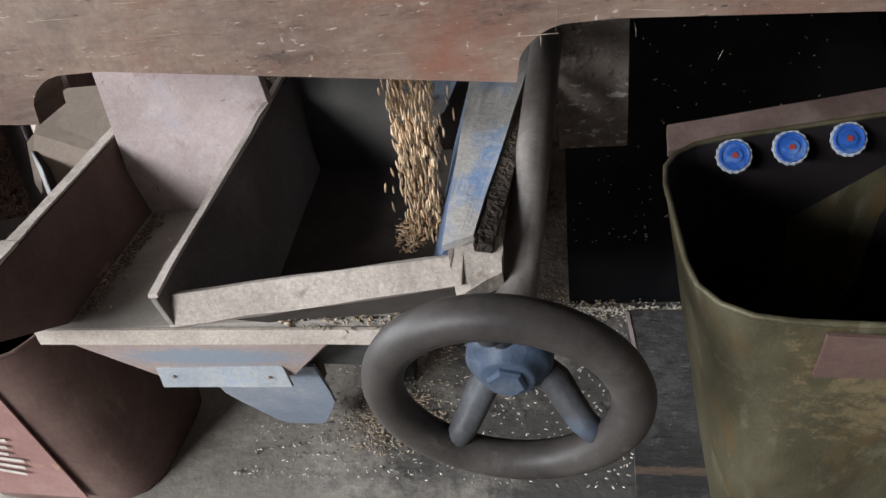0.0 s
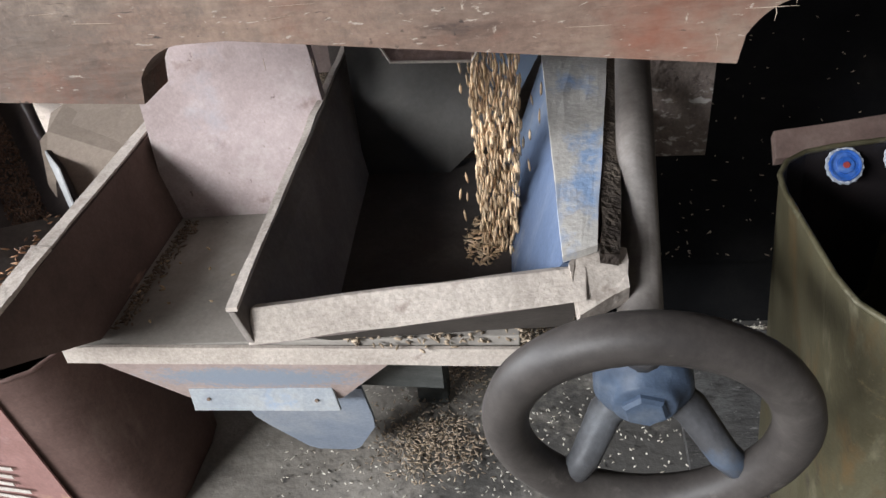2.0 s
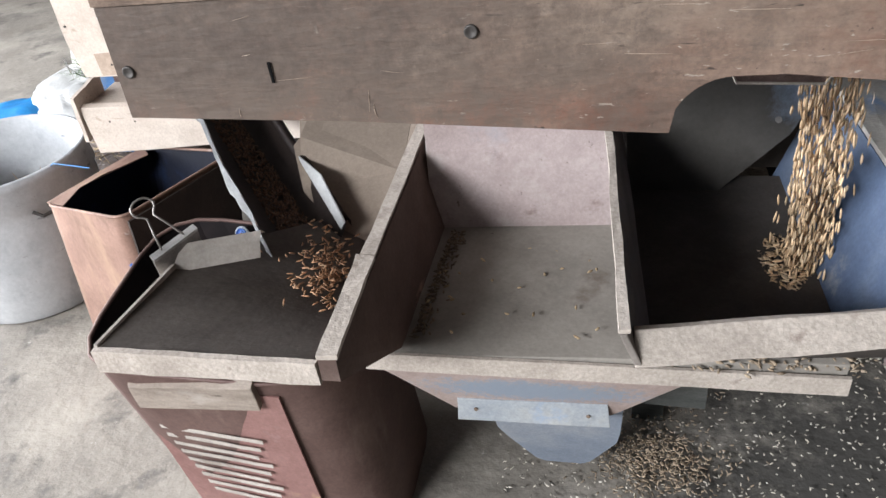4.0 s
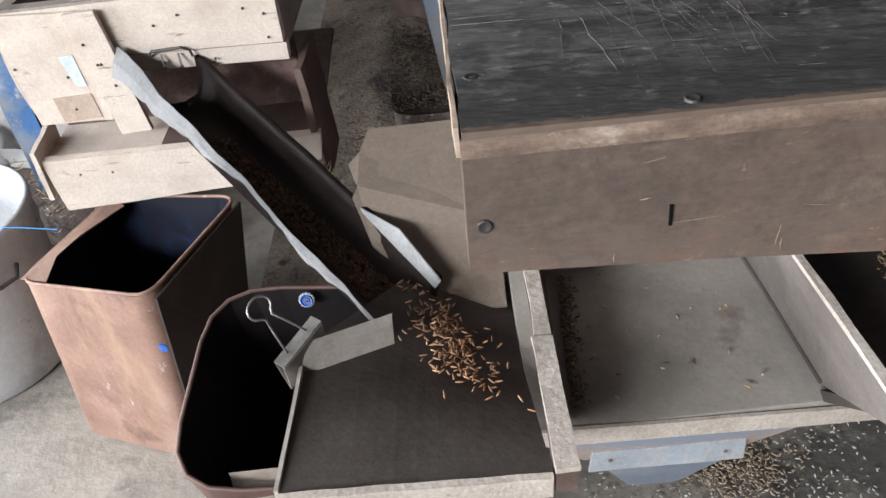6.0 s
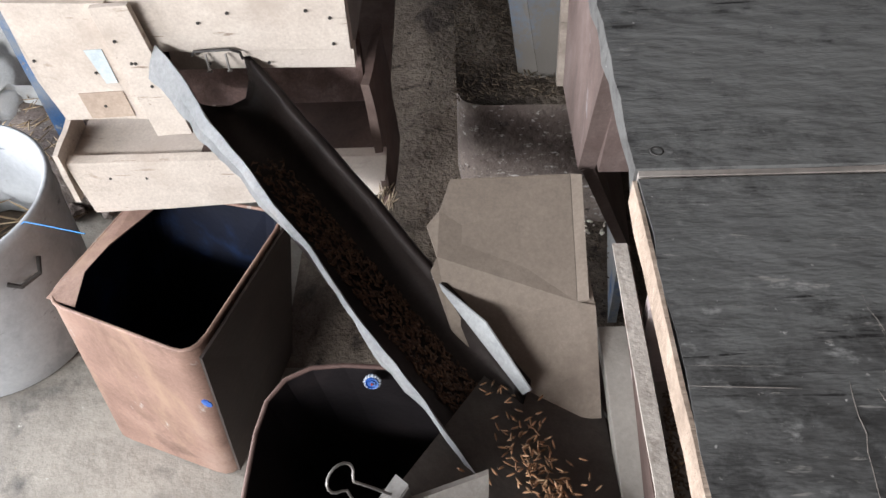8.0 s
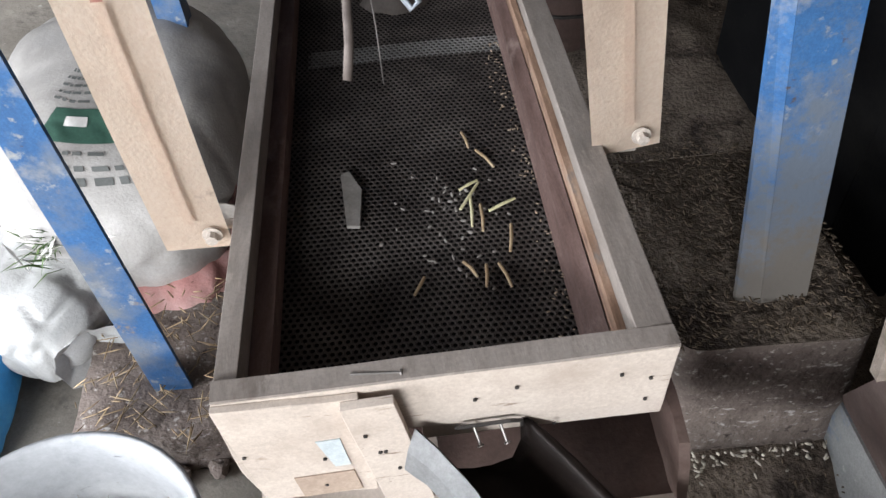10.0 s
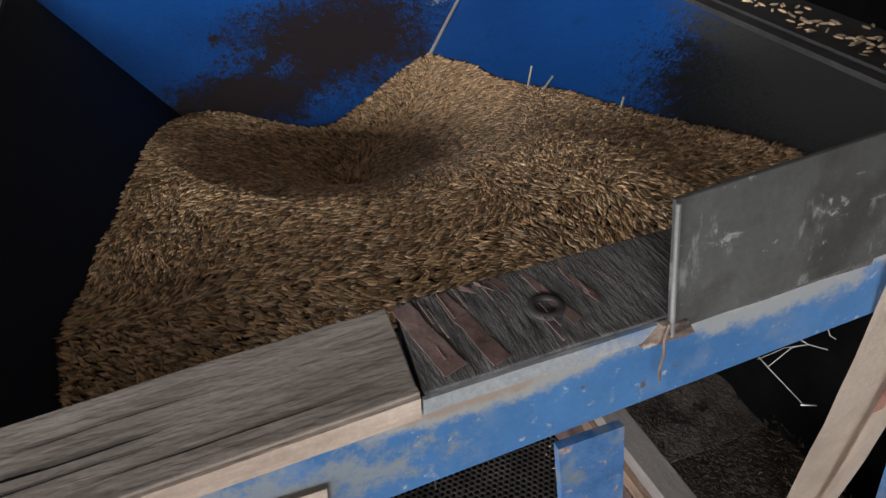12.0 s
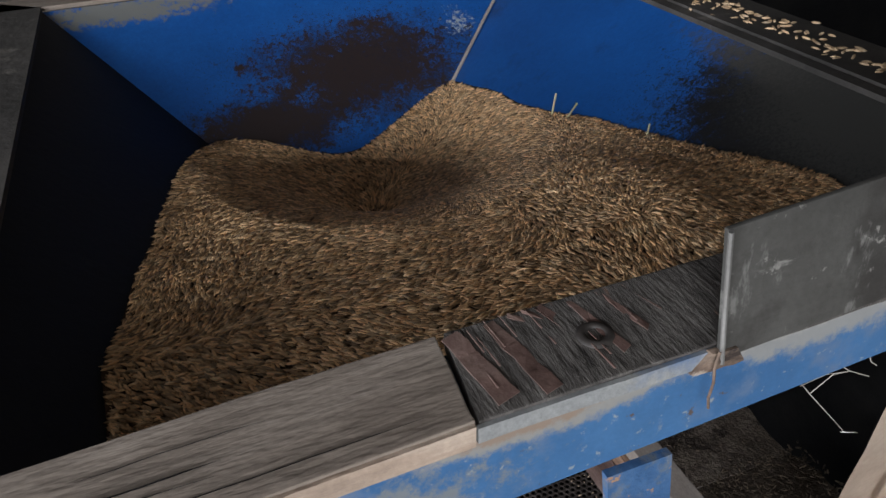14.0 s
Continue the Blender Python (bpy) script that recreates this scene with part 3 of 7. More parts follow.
# pale blue sheen painted on the upper right of the feed box's inner plate
stain(M_INNERPLATE, (0.072, 0.17, 0.16), (0.055, 0.12, 0.075), (0.22, 0.27, 0.35), 14, 1.6)
# dust and rust lying along the beam's upper half, in metres from the stand's own origin
for at, reach, tint, size, rag in (((-0.105, 0.8790), (0.075, 0.013), (0.25, 0.245, 0.235), 60, 1.7), ((0.025, 0.8840), (0.075, 0.019), (0.25, 0.255, 0.255), 70, 1.7), ((-0.04, 0.8865), (0.17, 0.010), (0.33, 0.32, 0.30), 110, 1.6),
                                   ((-0.115, 0.8785), (0.045, 0.007), (0.25, 0.19, 0.15), 110, 2.0), ((-0.012, 0.8845), (0.026, 0.005), (0.27, 0.18, 0.12), 110, 2.0), ((0.025, 0.890), (0.020, 0.008), (0.29, 0.19, 0.12), 90, 2.0), ((-0.26, 0.856), (0.16, 0.020), (0.17, 0.19, 0.21), 60, 2.4)):
    stain(M_BEAM, (at[0], -0.117, at[1]), (reach[0], 0.1, reach[1]), tint, size, rag, 0.3)
stain(M_BLUE, (0.395, -0.055, 0.34), (0.13, 0.09, 0.30), (0.13, 0.155, 0.195), 24)
stain(M_BLUE, (0.395, -0.055, 0.26), (0.12, 0.06, 0.17), (0.15, 0.135, 0.12), 50)
# weaker light along the front painted dark, in metres from the deck's own origin
stain(M_DECK, (-0.20, -0.195, 0.075), (0.9, 0.09, 0.3), (0.045, 0.043, 0.042), 60, 5.5, 0.6, 0.6)
# far half painted pale for sheen, brown wood rubbed bare along the front edge
stain(M_DECK, (-0.17, -0.035, 0.075), (0.30, 0.09, 0.3), (0.115, 0.113, 0.109), 38, 5.5, 0.7, 0.5)
stain(M_DECK, (-0.30, 0.09, 0.075), (0.40, 0.14, 0.3), (0.13, 0.127, 0.122), 60, 5.5, 0.7, 0.5)
for size in (45, 120):
    stain(M_DECK, (-0.20, -0.190, 0.075), (1.2, 0.006, 0.3), (0.13, 0.095, 0.075), size, 3.2, 0.3)
for size in (26, 70):
    stain(M_BROWN, (-0.36, -0.19, 0.035), (0.26, 0.1, 0.09), (0.112, 0.085, 0.069), size, 5.0, 1.2, 0.4)
    stain(M_BROWN, (-0.36, -0.19, 0.05), (0.22, 0.1, 0.05), (0.072, 0.053, 0.044), size * 1.4, 5.0, 1.2, 0.1)
for size in (30, 90):
    stain(M_OLIVE, (0.03, -0.125, 0.34), (0.16, 0.08, 0.12), (0.20, 0.155, 0.085), size, 5.0, 0.6, 0.3)
stain(M_FLOOR, (1.05, 0.75, 0), (0.42, 0.40, 0.2), (0.085, 0.08, 0.074), 9)

# ---------------------------------------------------------------- helpers
ORIGIN = {}


def thing(name, at, label, category, group="", kind=""):
    ob = new(name)
    ob.empty_display_size = 0.02
    ob.location = at
    ORIGIN[ob.name] = Vector(at)
    return tagged(ob, label, category, group, kind)


def part(name, bm, material, parent=None, label="", bevel=0.0, smooth=False, kind=""):
    """One mesh object from a bmesh in world metres, under a thing or a part."""
    if bevel:
        edges = [e for e in bm.edges if len(e.link_faces) == 2 and e.calc_face_angle(0) > 0.5]
        bmesh.ops.bevel(bm, geom=edges, offset=bevel, segments=2, profile=0.6, affect="EDGES", clamp_overlap=True)
    bmesh.ops.recalc_face_normals(bm, faces=bm.faces)
    me = bpy.data.meshes.new(name)
    if parent is not None:
        bm.transform(Matrix.Translation(-ORIGIN[parent.name]))
    bm.to_mesh(me)
    bm.free()
    if smooth:
        me.polygons.foreach_set("use_smooth", [True] * len(me.polygons))
    me.materials.append(material)
    ob = new(name, me)
    if parent is not None:
        ob.parent = parent
        ORIGIN[ob.name] = ORIGIN[parent.name]
    else:
        ORIGIN[ob.name] = Vector((0, 0, 0))
    return tagged(ob, label, kind=kind)


def box(x0, x1, y0, y1, z0, z1, bm=None):
    bm = bm or bmesh.new()
    v = [bm.verts.new((x, y, z)) for z in (z0, z1) for y in (y0, y1) for x in (x0, x1)]
    for f in ((0, 2, 3, 1), (4, 5, 7, 6), (0, 1, 5, 4), (2, 6, 7, 3), (0, 4, 6, 2), (1, 3, 7, 5)):
        bm.faces.new([v[i] for i in f])
    return bm


def slab(quad, off, bm=None):
    """A board: a polygon and the same one moved by off."""
    bm = bm or bmesh.new()
    a = [bm.verts.new(p) for p in quad]
    b = [bm.verts.new(Vector(p) + Vector(off)) for p in quad]
    n = len(a)
    bm.faces.new(a[::-1])
    bm.faces.new(b)
    for i in range(n):
        bm.faces.new((a[i], a[(i + 1) % n], b[(i + 1) % n], b[i]))
    return bm


def worn(bm, cuts, amp, scale=30.0):
    """Uneven edges and faces: more points, moved a little by noise."""
    bmesh.ops.subdivide_edges(bm, edges=[e for e in bm.edges if e.calc_length() > 0.02], cuts=cuts, use_grid_fill=True)
    for v in bm.verts:
        v.co += noise.noise_vector(v.co * scale) * amp
    return bm


def tube(points, radius, sides=10, bm=None, closed=False):
    """A round bar along points; radius may be a list."""
    bm = bm or bmesh.new()
    pts = [Vector(p) for p in points]
    n = len(pts)
    rad = radius if isinstance(radius, (list, tuple)) else [radius] * n
    rings, side = [], None
    for i, p in enumerate(pts):
        a, b = pts[(i - 1) % n if closed else max(i - 1, 0)], pts[(i + 1) % n if closed else min(i + 1, n - 1)]
        d = (b - a).normalized()
        if side is None:
            side = d.orthogonal().normalized()
        side = (side - d * side.dot(d)).normalized()
        up = d.cross(side)
        rings.append([bm.verts.new(p + (side * math.cos(q) + up * math.sin(q)) * rad[i]) for q in (2 * math.pi * k / sides for k in range(sides))])
    for i in range(n if closed else n - 1):
        r, s = rings[i], rings[(i + 1) % n]
        for k in range(sides):
            bm.faces.new((r[k], r[(k + 1) % sides], s[(k + 1) % sides], s[k]))
    if not closed:
        bm.faces.new(rings[0][::-1])
        bm.faces.new(rings[-1])
    return bm


def disc(at, axis, radius, depth, sides=24, bm=None):
    a = Vector(axis).normalized()
    return tube([at, Vector(at) + a * depth], radius, sides, bm)


def lathe(at, axis, profile, sides=28, bm=None):
    """A turned shape: profile of (radius, height) along the axis."""
    bm = bm or bmesh.new()
    a = Vector(axis).normalized()
    u = a.orthogonal().normalized()
    w = a.cross(u)
    rings = [[bm.verts.new(Vector(at) + a * h + (u * math.cos(q) + w * math.sin(q)) * r) for q in (2 * math.pi * k / sides for k in range(sides))] for r, h in profile]
    for r, s in zip(rings, rings[1:]):
        for k in range(sides):
            bm.faces.new((r[k], r[(k + 1) % sides], s[(k + 1) % sides], s[k]))
    return bm


def rounded(corners, radius, seg=4):
    """A closed outline in the plane with rounded corners."""
    out = []
    n = len(corners)
    for i in range(n):
        p, a, b = (Vector(corners[j % n]) for j in (i, i - 1, i + 1))
        d0, d1 = (a - p).normalized() * radius, (b - p).normalized() * radius
        for k in range(seg + 1):
            t = k / seg
            out.append((1 - t) ** 2 * (p + d0) + 2 * t * (1 - t) * p + t * t * (p + d1))
    return out


def grain_mesh(name, places, aims, length, girth, material, parent=None, label="", kind="stuff"):
    """Many spindle-shaped grains in one mesh. length and girth are arrays or numbers."""
    p, d = np.asarray(places, float), np.asarray(aims, float)
    d = d / np.linalg.norm(d, axis=1)[:, None]
    n = len(p)
    ln, g = np.broadcast_to(length, n)[:, None], np.broadcast_to(girth, n)[:, None]
    up = np.tile((0.0, 0.0, 1.0), (n, 1))
    up[np.abs(d[:, 2]) > 0.9] = (1.0, 0.0, 0.0)
    s = np.cross(d, up)
    s /= np.linalg.norm(s, axis=1)[:, None]
    u = np.cross(s, d)
    if parent is not None:
        p = p - np.array(ORIGIN[parent.name])
    k = 5
    cols = [p - d * ln / 2]
    for along, fat in ((-0.22, 0.95), (0.2, 1.0)):
        for i in range(k):
            q = 2 * math.pi * i / k
            cols.append(p + d * ln * along + (s * math.cos(q) + u * math.sin(q)) * g * fat / 2)
    cols.append(p + d * ln / 2)
    verts = np.stack(cols, 1).reshape(-1, 3)
    faces = [(0, 1 + (i + 1) % k, 1 + i) for i in range(k)]
    faces += [(1 + i, 1 + (i + 1) % k, 6 + (i + 1) % k, 6 + i) for i in range(k)]
    faces += [(6 + i, 6 + (i + 1) % k, 11) for i in range(k)]
    all_faces = [tuple(12 * j + v for v in f) for j in range(n) for f in faces]
    me = bpy.data.meshes.new(name)
    me.from_pydata(verts.tolist(), [], all_faces)
    me.polygons.foreach_set("use_smooth", [True] * len(me.polygons))
    me.materials.append(material)
    ob = new(name, me)
    if parent is not None:
        ob.parent = parent
    return tagged(ob, label, kind=kind)


def island_tint(material, lo, hi):
    """Each loose piece of a mesh a little lighter or darker."""
    nt = material.node_tree
    b = nt.nodes["Principled BSDF"]
    src = b.inputs["Base Color"].links[0].from_socket
    geo = nt.nodes.new("ShaderNodeNewGeometry")
    col = blend(nt, 1.0, src, ramp(nt, geo.outputs["Random Per Island"], [(0, (lo,) * 3), (1, (hi,) * 3)]), "MULTIPLY")
    nt.links.new(col, b.inputs["Base Color"])


island_tint(M_GRAIN, 0.32, 1.65)
for m_ in (M_STREAM, M_BRAN, M_DRYSTALK, M_CHUTEGRAIN, M_HUSKBIT, M_SPILT, M_BAYGRAIN, M_DULLGRAIN):
    island_tint(m_, 0.55, 1.4)
rng = np.random.default_rng(4)

# ---------------------------------------------------------------- the shed
floor = bmesh.new()
bmesh.ops.create_grid(floor, x_segments=90, y_segments=90, size=1)
for v in floor.verts:
    v.co = Vector((v.co.x * 4.5, 0.8 + v.co.y * 4.5, 0))
    v.co.z = 0.004 * noise.noise(v.co * 3) - 0.003
tagged(part("floor", floor, M_FLOOR, smooth=True), "rough grey concrete floor strewn with grain and dust", "floor", kind="structure")
husk = bmesh.new()
bmesh.ops.create_grid(husk, x_segments=70, y_segments=70, size=1)
for v in husk.verts:
    x, y = 0.98 + v.co.x * 0.92, 2.0 + v.co.y * 0.95
    edge = max(abs(v.co.x), abs(v.co.y))
    hh = 0.05 + 0.03 * noise.noise(Vector((x * 4, y * 4, 0))) + 0.012 * noise.noise(Vector((x * 22, y * 22, 1)))
    v.co = Vector((x, y, max(-0.004, hh * min(1, (1 - edge) * 5)) + 0.002))
tagged(part("ground_husk_layer", husk, M_HUSK, smooth=True), "dark brown layer of rice husk and dust on the floor", "husk", kind="structure")
tagged(part("wall_back", box(-4.2, 3.6, 4.6, 4.75, 0, 2.6), M_WALL), "dark dusty shed wall", "wall", kind="structure")
tagged(part("wall_right", box(2.6, 2.75, -3.4, 4.6, 0, 2.6), M_WALL), "dark dusty shed wall", "wall", kind="structure")
tagged(part("wall_front_pier", box(0.6, 2.6, -3.4, -3.25, 0, 2.6), M_WALL), "dark dusty shed wall beside the opening", "wall", kind="structure")
tagged(part("ceiling", box(-2.6, 2.75, -3.4, 4.75, 2.6, 2.68), M_WALL), "dark tin shed roof", "ceiling", kind="structure")

# ---------------------------------------------------------------- shaking deck with its toothed front board
deck = thing("separator_deck", (0.8, 0.7, 0.58), "long dark worn wooden deck with a toothed brown front board", "machine deck")


def tooth_outline(x0, z0, x1, z1):
    """The lower edge of a tooth: up the round gullet at its start, then a long fall to the next point."""
    out = [(x0 + 0.0, z0)]
    for k in range(1, 9):
        a = math.pi * (1.0 - 0.5 * k / 8)
        out.append((x0 + 0.0012 * k + 0.016 + 0.0155 * math.cos(a), z0 + 0.008 + 0.018 * math.sin(a)))
    out.append((x0 + 0.045, z0 + 0.0265))
    out.append((x1, z1))
    return out


outline = [(0.385, 0.590), (0.50, 0.5865)] + tooth_outline(0.646, 0.579, 0.897, 0.586)[0:]
outline += tooth_outline(0.897, 0.586, 1.30, 0.594)[1:]
bm = bmesh.new()
lo_f, lo_b, up_f, up_b = [], [], [], []
for x, z in outline:
    zt = 0.648 + (x - 0.385) * 0.0163
    lo_f.append(bm.verts.new((x, 0.512, z)))
    lo_b.append(bm.verts.new((x, 0.538, z)))
    up_f.append(bm.verts.new((x, 0.512, zt)))
    up_b.append(bm.verts.new((x, 0.538, zt)))
for k in range(len(outline) - 1):
    for a, b in ((lo_f, up_f), (lo_b, lo_f), (up_b, lo_b), (up_f, up_b)):
        bm.faces.new((a[k], a[k + 1], b[k + 1], b[k]))
for k in (0, -1):
    bm.faces.new((lo_f[k], up_f[k], up_b[k], lo_b[k]))
part("front_board", bm, M_BROWN, deck, bevel=0.0018)
edge_board = worn(slab([(0.3845, 0.5095, 0.6460), (1.30, 0.5095, 0.6610), (1.30, 0.5118, 0.6650), (0.3845, 0.5118, 0.6500)], (0, 0, 0.0035)), 8, 0.0016, 70)
part("rubbed_edge", edge_board, M_DECKEDGE, deck, "pale rubbed edge strip")
for y0, y1, dz in ((0.5122, 0.7138, 0.0), (0.7192, 0.93, 0.001)):
    bm = slab([(0.384, y0, 0.641 + dz), (1.30, y0, 0.655 + dz), (1.30, y1, 0.655 + dz), (0.384, y1, 0.641 + dz)], (0, 0, 0.0148))
    bmesh.ops.subdivide_edges(bm, edges=[e for e in bm.edges if e.calc_length() > 0.05], cuts=12, use_grid_fill=True)
    for v in bm.verts:
        if v.co.x < 0.39:
            v.co.x += 0.0025 * noise.noise(v.co * 60) + 0.001
        v.co.z += 0.0006 * noise.noise(v.co * 25)
    part("deck_plank", bm, M_DECK, deck, "dark scratched deck plank")
seam = worn(slab([(0.386, 0.7155, 0.648), (1.30, 0.7155, 0.6625), (1.30, 0.7185, 0.6625), (0.386, 0.7185, 0.648)], (0, 0, 0.0078)), 12, 0.0016, 90)
part("seam_dust", seam, M_GREYY, deck, "pale dust packed in the plank seam")
part("side_edge", worn(slab([(0.3825, 0.518, 0.6425), (0.3842, 0.518, 0.6425), (0.3842, 0.714, 0.6425), (0.3825, 0.714, 0.6425)], (0, 0, 0.0125)), 9, 0.0010, 80), M_EDGE, deck, "pale rubbed side edge")
part("rear_rail", box(0.42, 1.30, 0.90, 0.93, 0.56, 0.638), M_DARKW, deck)
for x, y, z, ax in ((0.392, 0.511, 0.614, (0, -1, 0)), (0.561, 0.511, 0.628, (0, -1, 0)), (0.392, 0.558, 0.6560, (0, 0, 1)), (0.471, 0.5205, 0.6578, (0, 0, 1)), (0.395, 0.73, 0.657, (0, 0, 1)), (0.62, 0.775, 0.661, (0, 0, 1))):
    part("nail", lathe((x, y, z), ax, [(0.0, -0.0002), (0.0020, 0.0), (0.0026, 0.0004), (0.0031, 0.0001), (0.0033, -0.002)], 14), M_DARKSTEEL, deck, smooth=True)
bm = slab([(0.4650, 0.5115, 0.607), (0.4663, 0.5115, 0.607), (0.4660, 0.5115, 0.617), (0.4645, 0.5115, 0.617)], (0, -0.0006, 0))
part("gouge", bm, M_BLACK, deck)
# pale ticks and scrapes on the front board
for i in range(30):
    x = rng.uniform(0.40, 1.02)
    low_z = 0.583 + 0.02 * (0.646 < x < 0.70) + 0.014 * (0.897 < x < 0.96)
    z = rng.uniform(low_z + 0.004, 0.64) if i % 3 else low_z + rng.uniform(0.003, 0.012)
    dx, dz = (rng.uniform(-0.002, 0.002), rng.uniform(0.004, 0.011)) if i % 3 == 0 else (rng.uniform(0.004, 0.022), rng.uniform(-0.002, 0.002))
    w = rng.uniform(0.0001, 0.0002)
    part("scrape", tube([(x, 0.5118, z), (x + dx * 0.5 + rng.normal(0, 0.0004), 0.5117, z + dz * 0.5), (x + dx, 0.5118, z + dz)], [w * 0.4, w, w * 0.3], 4), M_EDGE, deck)
# long scratches in the deck's paint
for i in range(44):
    x, y = rng.uniform(0.452, 0.522), rng.uniform(0.595, 0.655)
    ln, lean = rng.uniform(0.02, 0.07), rng.uniform(-0.009, 0.004) + (0.012 if i % 5 == 0 else 0)
    if i < 4:
        x, y, ln, lean = (0.437, 0.445, 0.386, 0.386)[i], (0.615, 0.612, 0.614, 0.622)[i], (0.05, 0.065, 0.0015, 0.001)[i], (-0.006, 0.005, 0.035, 0.03)[i]
    elif i < 14:
        x, y, ln, lean = rng.uniform(0.39, 0.9), rng.uniform(0.53, 0.70), rng.uniform(0.0005, 0.002), rng.uniform(0.006, 0.03)
    w = 0.00012 if i < 3 else rng.uniform(0.00002, 0.00007)
    rowp = []
    for k in range(9):
        s_ = k / 8
        xx = x + lean * s_ + 0.0018 * noise.noise(Vector((i * 5.0, s_ * 4, 0)))
        yy = y - ln * s_
        if yy > 0.515:
            rowp.append((xx, yy, 0.6561 + (xx - 0.384) * 0.0153))
    if len(rowp) > 2:
        part("scratch", tube(rowp, [w * (0.3 if k in (0, len(rowp) - 1) else 1) for k in range(len(rowp))], 4), M_GREYY, deck)
# a leg under the deck and a hook
part("hanger_block", box(0.905, 0.971, 0.86, 0.90, 0.358, 0.645), M_PLINTH, deck, "brown dusty hanger block", bevel=0.002)
part("bent_hook", tube([(0.955, 0.70, 0.655), (0.957, 0.70, 0.60), (0.954, 0.698, 0.592), (0.957, 0.70, 0.584), (0.953, 0.702, 0.580)], 0.0025, 8), M_PAPER, deck, "pale bent hook")

# ---------------------------------------------------------------- collecting tray under the deck
tray = thing("collecting_tray", (0.6, 0.72, 0.3), "dusty wooden tray with faded pink boards and a funnel below", "tray")
bm = slab([(0.43, 0.648, 0.296), (0.802, 0.652, 0.306), (0.802, 0.88, 0.320), (0.43, 0.88, 0.312)], (0, 0, 0.014))
part("floor_board", worn(bm, 3, 0.0012), M_DUSTY, tray, bevel=0.001)
part("front_lip", worn(box(0.425, 0.803, 0.6445, 0.6478, 0.295, 0.3125), 6, 0.0009), M_RIM, tray, "pale chipped front lip")
bm = slab([(0.452, 0.822, 0.305), (0.640, 0.826, 0.31), (0.609, 0.85, 0.56), (0.452, 0.845, 0.56)], (0, 0.012, 0))
part("back_board", bm, M_PINK, tray, "faded pink back board", bevel=0.001)
# funnel below the tray
fun = [(0.405, 0.665, 0.294), (0.715, 0.665, 0.296), (0.632, 0.703, 0.196), (0.484, 0.703, 0.193)]
part("funnel_front", slab(fun, (0, 0.010, 0.004)), M_FUNNEL, tray, "faded pink and blue funnel front")
part("funnel_side", slab([(0.715, 0.675, 0.296), (0.632, 0.713, 0.197), (0.632, 0.80, 0.197), (0.715, 0.86, 0.296)], (0.008, 0, 0)), M_DARKW, tray)
part("funnel_side", slab([(0.405, 0.675, 0.294), (0.484, 0.713, 0.193), (0.484, 0.80, 0.193), (0.405, 0.86, 0.294)], (-0.008, 0, 0)), M_DARKW, tray)
part("funnel_back", slab([(0.405, 0.87, 0.294), (0.715, 0.87, 0.296), (0.632, 0.80, 0.196), (0.484, 0.80, 0.193)], (0, 0.008, 0)), M_DARKW, tray)
bm = worn(slab([(0.489, 0.697, 0.2155), (0.628, 0.697, 0.219), (0.631, 0.699, 0.187), (0.487, 0.699, 0.185)], (0, -0.004, 0)), 3, 0.0008, 50)
plate = part("metal_plate", bm, M_PLATEBLUE, tray, "scuffed pale blue metal plate", bevel=0.0008)
for x in (0.506, 0.611):
    part("rivet", disc((x, 0.6935, 0.203), (0, -1, 0), 0.0019, 0.0012, 10), M_DECKEDGE, plate)
outline = [(0.644, 0.185), (0.513, 0.185), (0.515, 0.118), (0.525, 0.094), (0.552, 0.042), (0.562, 0.034), (0.602, 0.033), (0.612, 0.040), (0.640, 0.096), (0.643, 0.122)]
bm = slab([(x, 0.722 + (0.197 - z) * 0.35, z) for x, z in outline], (0, 0.004, 0.001))
part("spout_flap", bm, M_FLAP, tray, "pale blue rounded metal flap", bevel=0.0008)
part("rear_foot", box(0.662, 0.700, 0.885, 0.91, 0.0, 0.30), M_SLATE, tray, "dark upright foot")
part("spout_neck", box(0.50, 0.62, 0.785, 0.80, 0.10, 0.196), M_DARKW, tray)
part("side_brace", slab([(0.636, 0.745, 0.172), (0.722, 0.745, 0.168), (0.722, 0.745, 0.285), (0.70, 0.745, 0.285)], (0, 0.03, 0)), M_SLATE, tray, "dark grey-green side board")

# dividing board between the middle and the left bay
divider = thing("divider_board", (0.445, 0.70, 0.31), "brown upright board dividing the tray, dusty top edge", "board")
bm = slab([(0.4305, 0.552, 0.372), (0.4305, 0.552, 0.392), (0.4325, 0.68, 0.400), (0.434, 0.90, 0.41), (0.458, 0.90, 0.31), (0.4425, 0.655, 0.312)], (0.0135, 0, 0))
part("board", bm, M_DARKW, divider, bevel=0.001)
bm = slab([(0.4298, 0.5515, 0.3922), (0.4298, 0.66, 0.3992), (0.4450, 0.66, 0.3992), (0.4450, 0.5515, 0.3922)], (0, 0, 0.004))
part("dusty_cap", worn(bm, 6, 0.0016, 60), M_RIM, divider, "thick dusty top edge")
bm = slab([(0.4325, 0.662, 0.4000), (0.4335, 0.90, 0.4103), (0.4455, 0.90, 0.4103), (0.4445, 0.662, 0.4000)], (0, 0, 0.0022))
part("dusty_edge", worn(bm, 6, 0.0012, 60), M_RIM, divider)

# left bay: a sloping board that runs down to the back
bay = thing("sloping_bay", (0.34, 0.66, 0.35), "dusty dark wooden bay with a pale chipped front edge", "tray")
def bay_z(x, y):
    """The twisted bay board: nearly level along its free edge, steep beside the divider."""
    fall = 0.10 + 0.36 * max(0.0, min(1.0, (x - 0.257) / 0.172))
    return 0.387 - fall * (min(y, 0.70) - 0.556) - 0.2 * max(0.0, y - 0.70)


